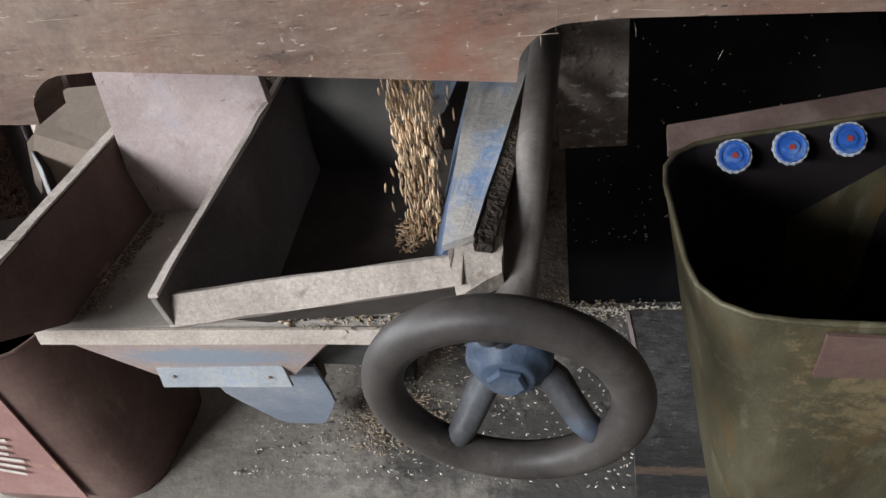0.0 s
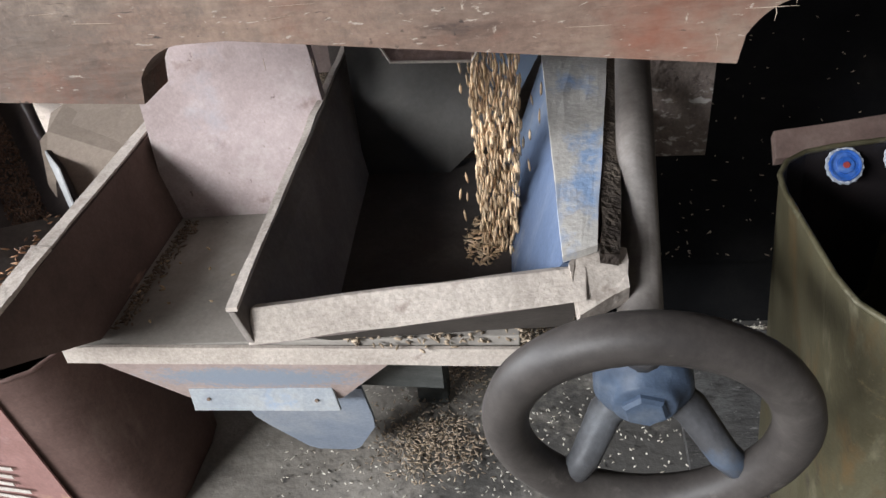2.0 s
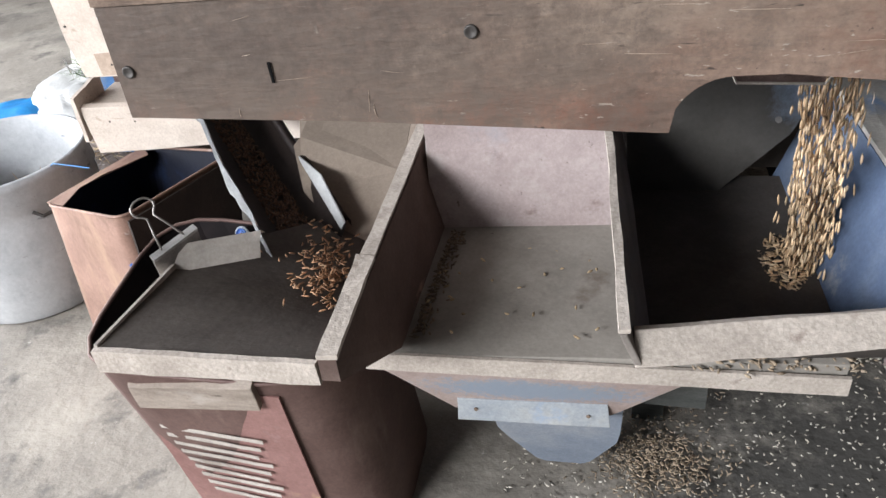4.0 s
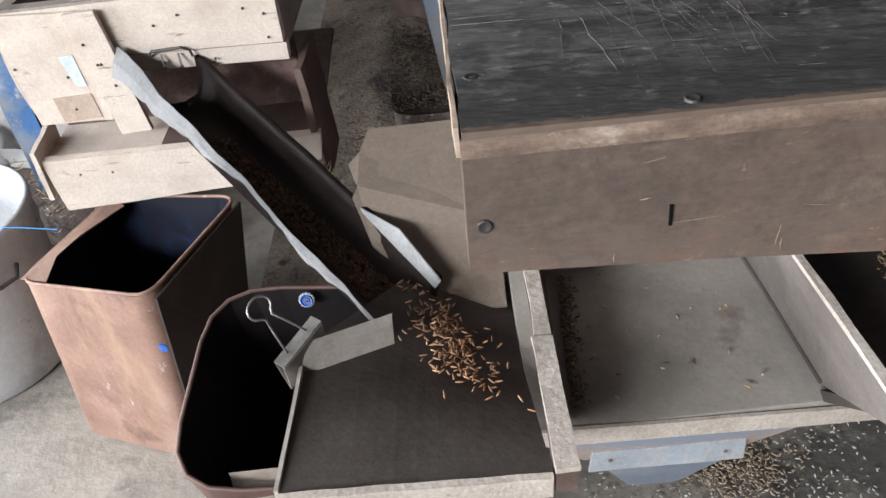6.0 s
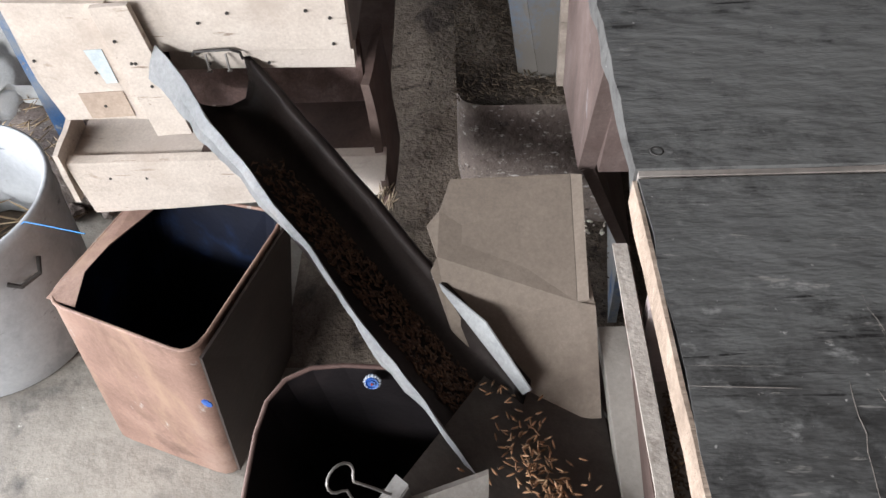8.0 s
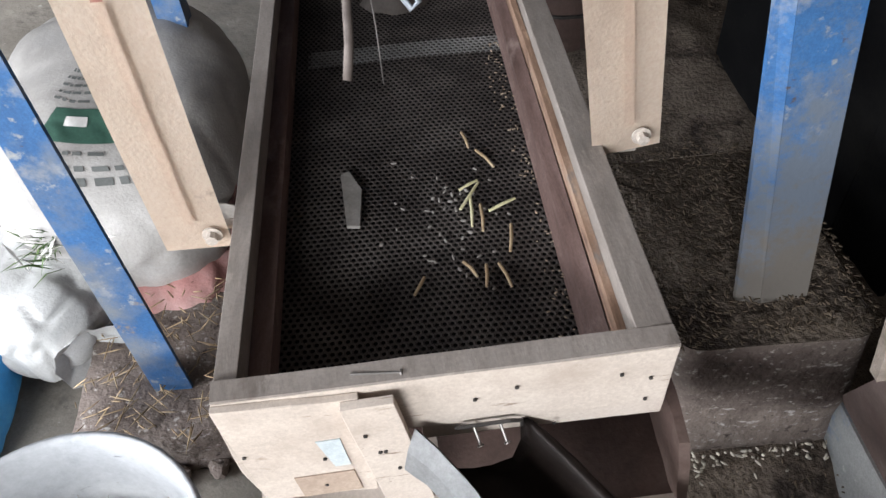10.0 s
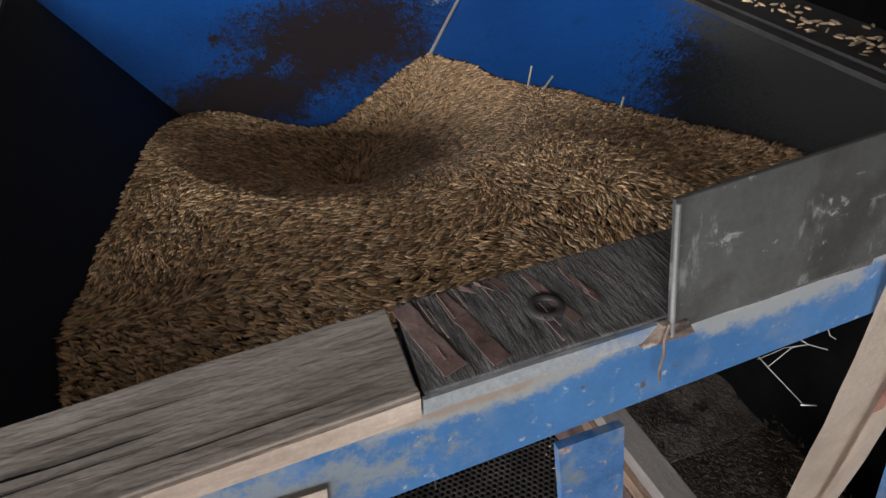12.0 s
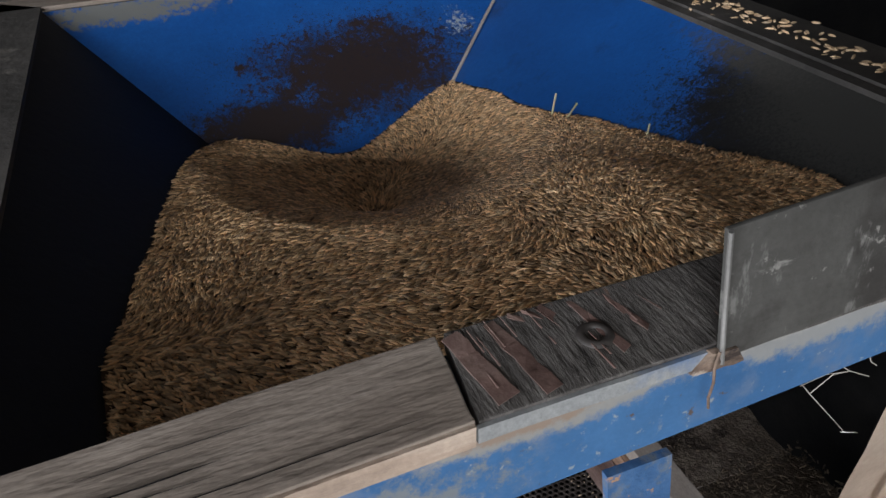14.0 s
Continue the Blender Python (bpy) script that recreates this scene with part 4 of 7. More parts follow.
bm = bmesh.new()
grid = []
for j in range(15):
    y = 0.5565 + 0.30 * j / 14
    x0 = 0.257 + max(0.0, y - 0.70) * 0.55
    grid.append([bm.verts.new((x0 + (0.4293 - x0) * i / 12, y, bay_z(x0 + (0.4293 - x0) * i / 12, y))) for i in range(13)])
for a, b in zip(grid, grid[1:]):
    for i in range(12):
        bm.faces.new((a[i], a[i + 1], b[i + 1], b[i]))
bmesh.ops.solidify(bm, geom=bm.faces[:], thickness=0.007)
part("slope_board", bm, M_BAY, bay, smooth=False)
part("front_edge", worn(box(0.256, 0.4292, 0.5505, 0.5555, 0.368, 0.3885), 7, 0.0012, 50), M_RIM, bay, "pale chipped front edge")
bm = slab([(0.2535, 0.558, 0.377), (0.2535, 0.558, 0.3885), (0.2555, 0.63, 0.3835), (0.2555, 0.695, 0.3775), (0.2555, 0.695, 0.366)], (0.0028, 0, 0))
part("side_edge", bm, M_PAPER, bay, "pale torn side edge")

# ---------------------------------------------------------------- feed box that catches the grain stream
feed = thing("feed_box", (0.74, 0.72, 0.31), "open wooden feed box with thick pale dusty rims", "box")
bm = slab([(0.630, 0.553, 0.425), (0.640, 0.548, 0.404), (0.655, 0.66, 0.325), (0.646, 0.862, 0.325), (0.617, 1.03, 0.437)], (0.005, 0.0, 0))
part("left_wall", worn(bm, 3, 0.0010, 50), M_BAY, feed, bevel=0.001)
part("left_rim", worn(slab([(0.6295, 0.5525, 0.4258), (0.6130, 1.03, 0.4385), (0.6185, 1.03, 0.4385), (0.6360, 0.5525, 0.4258)], (0, 0, 0.0035)), 14, 0.0016, 80), M_RIM, feed, "thin crusted top edge")
bm = slab([(0.640, 0.5465, 0.404), (0.846, 0.571, 0.418), (0.846, 0.59, 0.43), (0.640, 0.565, 0.4195)], (0, 0.008, -0.004))
part("front_rim", worn(bm, 6, 0.0014, 50), M_RIM, feed, "thick pale dusty front rim", bevel=0.001)
bm = slab([(0.645, 0.562, 0.402), (0.842, 0.585, 0.416), (0.842, 0.665, 0.318), (0.655, 0.650, 0.316)], (0, 0.008, 0.004))
part("front_wall", bm, M_BOXIN, feed)
bm = slab([(0.640, 0.553, 0.400), (0.842, 0.577, 0.414), (0.842, 0.585, 0.407), (0.642, 0.560, 0.393)], (0, 0.003, -0.003))
part("front_batten", worn(bm, 6, 0.0014, 50), M_PINK, feed)
bm = slab([(0.832, 0.590, 0.432), (0.853, 0.598, 0.435), (0.884, 0.925, 0.440), (0.822, 0.915, 0.436)], (0, 0, 0.005))
part("right_rim", worn(bm, 6, 0.0012, 50), M_RIMBLUE, feed, "broad rim smeared pale blue")
bm = slab([(0.8535, 0.590, 0.432), (0.8655, 0.592, 0.428), (0.896, 0.93, 0.432), (0.8845, 0.93, 0.436)], (0, 0, 0.007))
part("right_edge_crust", worn(bm, 9, 0.003, 50), M_HUSK, feed, "dark crusted outer edge")
bm = slab([(0.832, 0.592, 0.431), (0.822, 0.915, 0.435), (0.785, 0.915, 0.325), (0.792, 0.66, 0.322)], (0.006, 0, 0))
part("right_wall", bm, M_BOXWALL, feed, "sloping wall smeared blue")
part("right_outer_wall", slab([(0.853, 0.602, 0.432), (0.884, 0.93, 0.433), (0.86, 0.93, 0.318), (0.80, 0.68, 0.318)], (0.005, 0, 0)), M_DARKW, feed)
bm = worn(slab([(0.842, 0.568, 0.411), (0.872, 0.583, 0.420), (0.871, 0.606, 0.432), (0.848, 0.606, 0.437), (0.836, 0.59, 0.432)], (0, 0.004, -0.016)), 2, 0.002, 60)
part("crusted_corner", bm, M_RIM, feed, "dust-crusted corner")
part("inner_plate", slab([(x, 0.868 + (z - 0.318) * 0.2, z) for x, z in ((0.628, 0.60), (0.645, 0.336), (0.726, 0.336), (0.790, 0.395), (0.846, 0.50), (0.852, 0.60))], (0, 0.003, 0.001)), M_INNERPLATE, feed, "dusty blue-grey sheet at the back of the box, sheen painted on")
part("screw", disc((0.775, 0.873, 0.415), (0, -1, 0.2), 0.003, 0.002, 10), M_STEEL, feed)
part("back_wall", slab([(0.60, 0.966, 0.315), (0.89, 0.966, 0.315), (0.89, 0.975, 0.60), (0.60, 0.975, 0.60)], (0, 0.006, 0)), M_BOXIN, feed)
part("bottom_board", slab([(0.652, 0.658, 0.328), (0.795, 0.668, 0.330), (0.795, 0.90, 0.337), (0.642, 0.90, 0.337)], (0, 0, 0.004)), M_BOXIN, feed)
mouth = thing("feed_spout", (0.745, 0.76, 0.52), "pinkish wooden spout mouth hanging under the deck", "spout")
bm = slab([(0.706, 0.742, 0.560), (0.702, 0.742, 0.524), (0.711, 0.742, 0.507), (0.771, 0.742, 0.505), (0.782, 0.742, 0.522), (0.784, 0.742, 0.560)], (0, 0.007, 0))
part("front_plate", worn(bm, 2, 0.0006, 60), M_RED, mouth)
part("pale_edge", tube([(0.7065, 0.7405, 0.560), (0.7025, 0.7405, 0.524), (0.7115, 0.7405, 0.5065), (0.771, 0.7405, 0.5045), (0.7815, 0.7405, 0.521)], 0.0011, 6), M_RIM, mouth, "pale dusty edge")
for x in (0.704, 0.778):
    part("side_plate", slab([(x, 0.7495, 0.560), (x, 0.7495, 0.508), (x, 0.80, 0.520), (x, 0.80, 0.575)], (0.005, 0, 0)), M_RED, mouth)
# grain running from the spout, and a little of it lying in the box
n = 950
t = rng.random(n) ** 0.85
px_ = 0.785 + np.where(rng.random(n) < 0.95, rng.uniform(-1, 1, n) * 0.021, rng.normal(0, 0.022, n)) * (1.0 - 0.30 * t)
py_ = 0.766 + rng.normal(0, 0.010, n) - 0.014 * t
stream = grain_mesh("falling_grain", np.stack([px_, py_, 0.505 - 0.172 * t], 1), np.stack([rng.normal(0, 0.10, n), rng.normal(0, 0.12, n), -np.ones(n)], 1), rng.uniform(0.009, 0.015, n), rng.uniform(0.0016, 0.0024, n), M_STREAM)
tagged(stream, "stream of straw-coloured paddy grain falling into the feed box", "grain", kind="stuff")
n = 260
a, r = rng.random(n) * 6.28, 0.038 * np.sqrt(rng.random(n))
heaped = grain_mesh("grain_in_feed_box", np.stack([0.772 + r * np.cos(a) * 0.5, 0.765 + r * np.sin(a) * 1.2, 0.3345 + 0.012 * (1 - r / 0.04) * rng.random(n)], 1), np.stack([rng.normal(0, 1, n), rng.normal(0, 1, n), rng.normal(0, 0.25, n)], 1), 0.0088, 0.0024, M_STREAM)
tagged(heaped, "loose straw-coloured grain at the bottom of the feed box", "grain", kind="stuff")

# ---------------------------------------------------------------- hand wheel and its shaft
wheel = thing("hand_wheel", (0.876, 0.519, 0.386), "dusty black hand wheel with a blue hub on a slanting shaft", "wheel")
ax = Vector((0.012, 0.30, 0.050)).normalized()
hub = Vector((0.876, 0.520, 0.380)) + ax * 0.012
ring_at = hub - ax * 0.022
wu = Vector((1, 0, 0)) - ax * ax.x
wu.normalize()
wv = ax.cross(wu)
rim = [ring_at + (wu * math.cos(q) + wv * math.sin(q)) * 0.078 for q in (2 * math.pi * k / 56 for k in range(56))]
part("rim", tube(rim, 0.0135, 14, closed=True), M_RUBBER, wheel, smooth=True)
for turn in (95, 236, 324):
    q = -radians(turn)
    d = wu * math.cos(q) + wv * math.sin(q)
    part("spoke", tube([hub + ax * 0.012 + d * 0.008, hub + ax * 0.006 + d * 0.036, ring_at + ax * 0.006 + d * 0.058, ring_at + d * 0.074], [0.0125, 0.0110, 0.0095, 0.0085], 14), M_SPOKE, wheel, "dark worn spoke", smooth=True)
hubpart = part("hub", lathe(hub - ax * 0.010, ax, [(0.0, 0.0), (0.0165, 0.0), (0.0185, 0.0015), (0.0195, 0.006), (0.025, 0.009), (0.0285, 0.014), (0.029, 0.030), (0.0, 0.032)], 36), M_HUB, wheel, "worn blue hub", smooth=True)
part("cap_nut", lathe(hub - ax * 0.0145, ax, [(0.0, 0.0), (0.0115, 0.0), (0.0135, 0.0022), (0.0135, 0.0045)], 6), M_HUB, hubpart, "six-sided blue cap nut")
part("shaft", tube([hub + ax * 0.02, hub.lerp(Vector((0.905, 0.97, 0.505)), 0.5), Vector((0.905, 0.97, 0.505))], 0.0142, 18), M_SHAFT, wheel, "dusty grey shaft", smooth=True)

# ---------------------------------------------------------------- olive tin with bottle caps
def tin(name, at, corners, base, z_top, z_low, radius, m_out, m_in, label):
    """A square sheet-metal tin, open on top. corners and base: outlines of rim and foot."""
    ob = thing(name, at, label, "tin can")
    top = rounded([(x, y, z) for (x, y), z in zip(corners, z_top)], radius)
    low = rounded([(x, y, z_low) for x, y in base], radius)
    n_ = len(top)
    bm = bmesh.new()
    a = [bm.verts.new(p) for p in top]
    mids = [[bm.verts.new(q.lerp(p, k / 4)) for p, q in zip(top, low)] for k in (3, 2, 1, 0)]
    rings = [a] + mids
    for r0, r1 in zip(rings, rings[1:]):
        for i in range(n_):
            bm.faces.new((r0[i], r0[(i + 1) % n_], r1[(i + 1) % n_], r1[i]))
    part("body", bm, m_out, ob, smooth=True)
    c = sum(top, Vector()) / n_
    cl = sum(low, Vector()) / n_
    bm = bmesh.new()
    ri = [[bm.verts.new(p + (c - p) * 0.012 + Vector((0, 0, -0.001))) for p in top], [bm.verts.new(p + (cl - p) * 0.02 + Vector((0, 0, 0.006))) for p in low]]
    for i in range(n_):
        bm.faces.new((ri[0][i], ri[1][i], ri[1][(i + 1) % n_], ri[0][(i + 1) % n_]))
    bm.faces.new(ri[1])
    part("inside", bm, m_in, ob, "dark inside")
    part("rolled_rim", tube([p + (c - p) * 0.004 for p in top], 0.0022, 8, closed=True), m_out, ob, smooth=True)
    return ob


def bottle_cap(at, axis, parent, m_edge, r=0.0145):
    cap = part("bottle_cap", lathe(at, axis, [(r, 0), (r, 0.004), (r * 0.93, 0.006), (r * 0.8, 0.0055), (r * 0.78, 0.0045), (r * 0.52, 0.0045), (r * 0.5, 0.006), (0, 0.006)], 28), M_CAP, parent, "blue bottle cap used as a washer", smooth=False)
    part("centre", disc(Vector(at) + Vector(axis).normalized() * 0.006, axis, r * 0.2, 0.001, 10), M_CAPRED, cap)
    part("ribbed_edge", tube([Vector(at) + Vector(axis).normalized() * 0.003 + (Vector(axis).orthogonal().normalized() * math.cos(q) + Vector(axis).cross(Vector(axis).orthogonal()).normalized() * math.sin(q)) * r * 1.04 for q in (2 * math.pi * k / 30 for k in range(30))], [0.0012 if k % 2 else 0.002 for k in range(30)], 6, closed=True), m_edge, cap)
    return cap


olive = tin("olive_tin", (1.13, 0.66, 0.0), [(0.992, 0.535), (1.255, 0.515), (1.262, 0.800), (0.985, 0.742)], [(1.056, 0.64), (1.25, 0.64), (1.25, 0.85), (1.056, 0.85)],
            [0.42, 0.42, 0.42, 0.42], 0.0, 0.055, M_OLIVE, M_TININ, "tall olive tin can with blue bottle caps along its wooden cleat")
bm = slab([(0.995, 0.747, 0.408), (1.262, 0.805, 0.414), (1.262, 0.820, 0.430), (0.995, 0.762, 0.424)], (0, -0.004, 0.008))
part("cleat", worn(bm, 5, 0.0008), M_DARKW, olive, "pinkish wooden cleat on the rim", bevel=0.001)
for x in (1.047, 1.092, 1.138):
    bottle_cap((x, 0.738 + (x - 0.995) * 0.21, 0.405), (0.08, -0.75, 0.55), olive, M_CAPCLEAR, 0.0125)
part("seam_patch", worn(slab([(1.062, 0.5315, 0.412), (1.15, 0.5245, 0.412), (1.15, 0.5375, 0.368), (1.064, 0.5440, 0.366)], (0, -0.003, 0)), 3, 0.0012, 60), M_TINDARK, olive, "brown rusted patch below the rim")

# black block behind the wheel shaft
block = thing("black_block", (1.05, 1.2, 0.0), "black rubber-covered block dusted with stray grain", "machine base")
bm = slab([(0.905, 1.04, 0.0), (1.36, 1.05, 0.0), (1.36, 1.05, 0.10), (0.905, 1.04, 0.10)], (0, 0.01, 0))
part("front", bm, M_BLACK, block)
bm = slab([(0.905, 1.04, 0.098), (1.36, 1.05, 0.098), (1.36, 1.62, 0.42), (0.90, 1.62, 0.42)], (0, 0, 0.008))
part("top_sheet", bm, M_BLACK, block)
part("side", slab([(0.905, 1.045, 0.0), (0.905, 1.045, 0.10), (0.90, 1.62, 0.42), (0.90, 1.62, 0.0)], (0.008, 0, 0)), M_BLACK, block)
part("rear_screen", box(0.69, 1.9, 1.62, 1.64, 0, 1.1), M_BLACK, block)
# black sheet added to darken the space behind the right leg
part("side_dark_sheet", slab([(0.70, 1.48, 0.0), (0.68, 2.12, 0.0), (0.66, 2.12, 1.05), (0.68, 1.48, 1.05)], (0.010, 0, 0)), M_BLACK, block)

n = 700
foot_dust = grain_mesh("crumbs_along_block", np.stack([rng.uniform(0.90, 1.16, n), 1.026 - np.abs(rng.normal(0, 0.010, n)), 0.003 + rng.random(n) * 0.005], 1), np.stack([rng.normal(0, 1, n), rng.normal(0, 1, n), rng.normal(0, 0.3, n)], 1), rng.uniform(0.003, 0.007, n), rng.uniform(0.0016, 0.003, n), M_BRAN)
tagged(foot_dust, "pale crumbs of grain along the foot of the black block", "grain", kind="stuff")

n = 190
q = rng.random(n) ** 1.6
stray = grain_mesh("grain_on_block", np.stack([rng.uniform(0.91, 1.30, n), 1.045 + 0.45 * q, 0.108 + 0.45 * q * 0.56], 1), np.stack([rng.normal(0, 1, n), rng.normal(0, 1, n), rng.normal(0, 0.4, n)], 1), rng.uniform(0.003, 0.008, n), rng.uniform(0.0012, 0.0019, n), M_SPILT)
tagged(stray, "stray grains lying on the black block", "grain", kind="stuff")

# an old plank on the floor beside the tall tin
floorboard = thing("floor_plank", (1.05, 0.93, 0.0), "dark weathered plank lying on the concrete floor", "plank")
part("plank", worn(slab([(0.984, 1.012, 0.001), (1.135, 1.012, 0.001), (1.125, 0.62, 0.001), (0.975, 0.62, 0.001)], (0, 0, 0.011)), 4, 0.0012, 40), M_DECK, floorboard)
part("pale_edge", worn(slab([(0.983, 1.005, 0.004), (0.988, 1.005, 0.004), (0.993, 0.93, 0.004), (0.988, 0.93, 0.004)], (0, 0, 0.010)), 4, 0.001, 60), M_PINK, floorboard, "pale pinkish splintered edge")

# ---------------------------------------------------------------- chute from the sieve to the bay
chute = thing("metal_chute", (0.2, 0.95, 0.3), "bent sheet-metal chute, dusty brown inside, pale bent edges", "chute")
A0, A1 = Vector((0.020, 1.118, 0.407)), Vector((0.349, 0.704, 0.3215))
B0, B1 = Vector((0.088, 1.118, 0.400)), Vector((0.359, 0.803, 0.318))
def chute_rims(s):
    """The upper edges of the chute's two sides, a little wavy, and its floor's two lines."""
    l, r = A0.lerp(A1, s), B0.lerp(B1, s)
    wob = 0.006 * noise.noise(Vector((s * 7, 0, 0))) + 0.002 * noise.noise(Vector((s * 23, 4, 0)))
    return l, r, l + Vector((-0.004 + wob, -0.003, 0.062 - 0.046 * s)), r + Vector((0.006, 0.008 + wob * 0.6, 0.046 - 0.028 * s))


bm = bmesh.new()
rows = []
for k in range(29):
    l, r, lt, rt = chute_rims(k / 28)
    row = [lt, lt.lerp(l, 0.5), l]
    row += [l.lerp(r, e) + Vector((0, 0, -0.012 * math.sin(math.pi * e))) for e in (0.15, 0.35, 0.55, 0.75)]
    mid, out = r.lerp(rt, 0.5), (r - l).normalized()
    row += [r + Vector((0, 0, 0.002)), mid + out * 0.004, rt, rt + out * 0.006 + Vector((0, 0, 0.002)), rt + out * 0.011 - Vector((0, 0, 0.004)), rt + out * 0.011 - Vector((0, 0, 0.012))]
    rows.append([bm.verts.new(p) for p in row])
for a, b in zip(rows, rows[1:]):
    for i in range(len(a) - 1):
        bm.faces.new((a[i], a[i + 1], b[i + 1], b[i]))
bmesh.ops.solidify(bm, geom=bm.faces[:], thickness=0.0012)
part("trough", bm, M_CHUTE, chute, smooth=True)
bm = bmesh.new()
rows = []
for k in range(57):
    s = k / 56
    lt = chute_rims(s)[2] + Vector((-0.001, -0.001, 0.001))
    wide = 0.026 * max(0.0, 1 - s / 0.5) + 0.005 * (1 - s) + 0.004 + 0.006 * max(0.0, 1 - abs(s - 0.72) * 9) - 0.004 * max(0.0, noise.noise(Vector((s * 40, 9, 0))))
    curl = Vector((0.003, 0.003, 0)) * noise.noise(Vector((s * 15, 3, 0)))
    low = lt + Vector((-0.30, -0.42, -0.80)).normalized() * wide + curl
    rows.append([bm.verts.new(lt), bm.verts.new(lt.lerp(low, 0.5) + Vector((-0.0015, -0.0015, 0))), bm.verts.new(low)])
for a, b in zip(rows, rows[1:]):
    for i in range(2):
        bm.faces.new((a[i], a[i + 1], b[i + 1], b[i]))
bmesh.ops.solidify(bm, geom=bm.faces[:], thickness=0.0012)
part("bent_side", bm, M_GALV, chute, "pale bent side of the chute")
tip = [A1 + Vector((-0.03, 0.03, 0.016)), A1 + Vector((0.004, -0.004, 0.012)), A1 + Vector((0.010, -0.012, 0.0)), A1 + Vector((-0.02, 0.02, 0.0))]
part("bent_tip", slab(tip, (0.0008, 0.0008, 0)), M_GALV, chute)
part("right_lip", slab([B1 + Vector((-0.075, 0.100, 0.048)), B1 + Vector((-0.030, 0.052, 0.048)), B1 + Vector((0.006, 0.004, 0.020)), B1 + Vector((0.0, 0.006, 0.010))], (0.001, 0.001, 0)), M_GALV, chute)
part("wire_loop", tube([(0.245 + 0.012 * math.cos(q), 0.900, 0.286 + 0.014 * math.sin(q) + 0.004 * q / 6) for q in np.linspace(0, 9.5, 34)], 0.0009, 6), M_DARKSTEEL, chute)
n = 1500
s = rng.random(n) ** 0.8
cx = np.array([A0.lerp(A1, 0.2 + 0.8 * k).lerp(B0.lerp(B1, 0.2 + 0.8 * k), rng.uniform(0.25, 0.8)) for k in s]) + [0, 0, -0.007]
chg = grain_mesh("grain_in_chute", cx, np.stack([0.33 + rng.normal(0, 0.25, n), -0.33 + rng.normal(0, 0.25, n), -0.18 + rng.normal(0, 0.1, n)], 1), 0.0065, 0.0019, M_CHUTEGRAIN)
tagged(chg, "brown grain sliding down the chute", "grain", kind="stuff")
n = 270
gy = 0.730 + rng.normal(0, 0.038, n)
gx = np.clip(0.372 - 0.25 * (gy - 0.716) + rng.normal(0, 0.012, n) * np.where(rng.random(n) < 0.2, 1.8, 1.0), 0.30, 0.426)
gz = np.array([bay_z(a, b) for a, b in zip(gx, gy)]) + 0.001 + rng.random(n) * 0.008
bayg = grain_mesh("grain_in_bay", np.stack([gx, gy, gz], 1), np.stack([rng.normal(0, 1, n), rng.normal(0, 1, n), rng.normal(0, 0.3, n)], 1), 0.0084, 0.0019, M_BAYGRAIN)
tagged(bayg, "small pile of brown grain on the sloping bay", "grain", kind="stuff")

# ---------------------------------------------------------------- tins on the left
tin1 = tin("rusty_tin", (-0.01, 1.01, 0.0), [(0.062, 0.868), (0.118, 1.066), (-0.072, 1.140), (-0.134, 0.972)], [(0.03, 0.89), (0.07, 1.07), (-0.10, 1.12), (-0.145, 0.955)],
           [0.298, 0.285, 0.255, 0.252], 0.0, 0.028, M_TIN, M_TINBLUE, "open rusty orange tin can with blue-black inside")
part("top_corner", slab([(-0.131, 0.974, 0.2535), (-0.093, 0.958, 0.2580), (-0.098, 1.005, 0.2590), (-0.083, 1.045, 0.2590), (-0.045, 1.105, 0.2590), (-0.071, 1.136, 0.2562)], (0, 0, 0.0012)), M_TIN, tin1, "dusty remnant of the cut-out lid")
part("blue_spot", disc((0.062, 0.858, 0.235), (-0.3, -1, 0), 0.006, 0.0012, 9), M_CAP, tin1)
# slab over the right face, its shade put into the colour
part("dark_side", slab([(0.0665, 0.871, 0.293), (0.1185, 1.060, 0.281), (0.0745, 1.065, 0.02), (0.036, 0.893, 0.02)], (0.003, -0.001, 0)), M_TINSIDE, tin1, "side coloured dark brown for its shade")
tin2 = tin("dark_brown_tin", (0.27, 0.76, 0.0), [(0.128, 0.640), (0.385, 0.645), (0.395, 0.852), (0.140, 0.850)], [(0.165, 0.68), (0.41, 0.68), (0.41, 0.88), (0.165, 0.88)],
           [0.278, 0.265, 0.290, 0.318], 0.0, 0.065, M_TINDARK, M_TININ, "wide dark brown tin can standing below the sloping bay")
part("front_label", slab([(0.172, 0.6530, 0.258), (0.335, 0.6465, 0.252), (0.338, 0.672, 0.02), (0.19, 0.6765, 0.02)], (0, -0.002, 0)), M_RUSTFACE, tin2, "faded red front of the tin")
for k in range(9):
    z = 0.190 - 0.0135 * k
    x0, x1 = 0.190 + 0.003 * k, 0.300 - 0.006 * (k % 3)
    yy = 0.6520 + (0.255 - z) * 0.104 - 0.0035
    part("white_bar", worn(slab([(x0, yy, z + 0.003), (x1, yy - 0.0044, z - 0.006), (x1, yy - 0.0040, z - 0.0110), (x0, yy + 0.0005, z - 0.0025)], (0, -0.0008, 0)), 4, 0.0006, 90), M_PAPER, tin2)
bottle_cap((0.230, 0.842, 0.300), (0.0, -1, 0.35), tin2, M_CAPCLEAR, 0.0062)
stick = thing("wood_block", (0.25, 0.645, 0.25), "short grey weathered wooden block on the tin rim", "wood block")
bm = slab([(0.186, 0.640, 0.258), (0.316, 0.636, 0.270), (0.316, 0.660, 0.281), (0.176, 0.664, 0.270)], (0, 0.004, -0.032))
part("block", worn(bm, 3, 0.0008, 60), M_GREYW, stick, bevel=0.001)

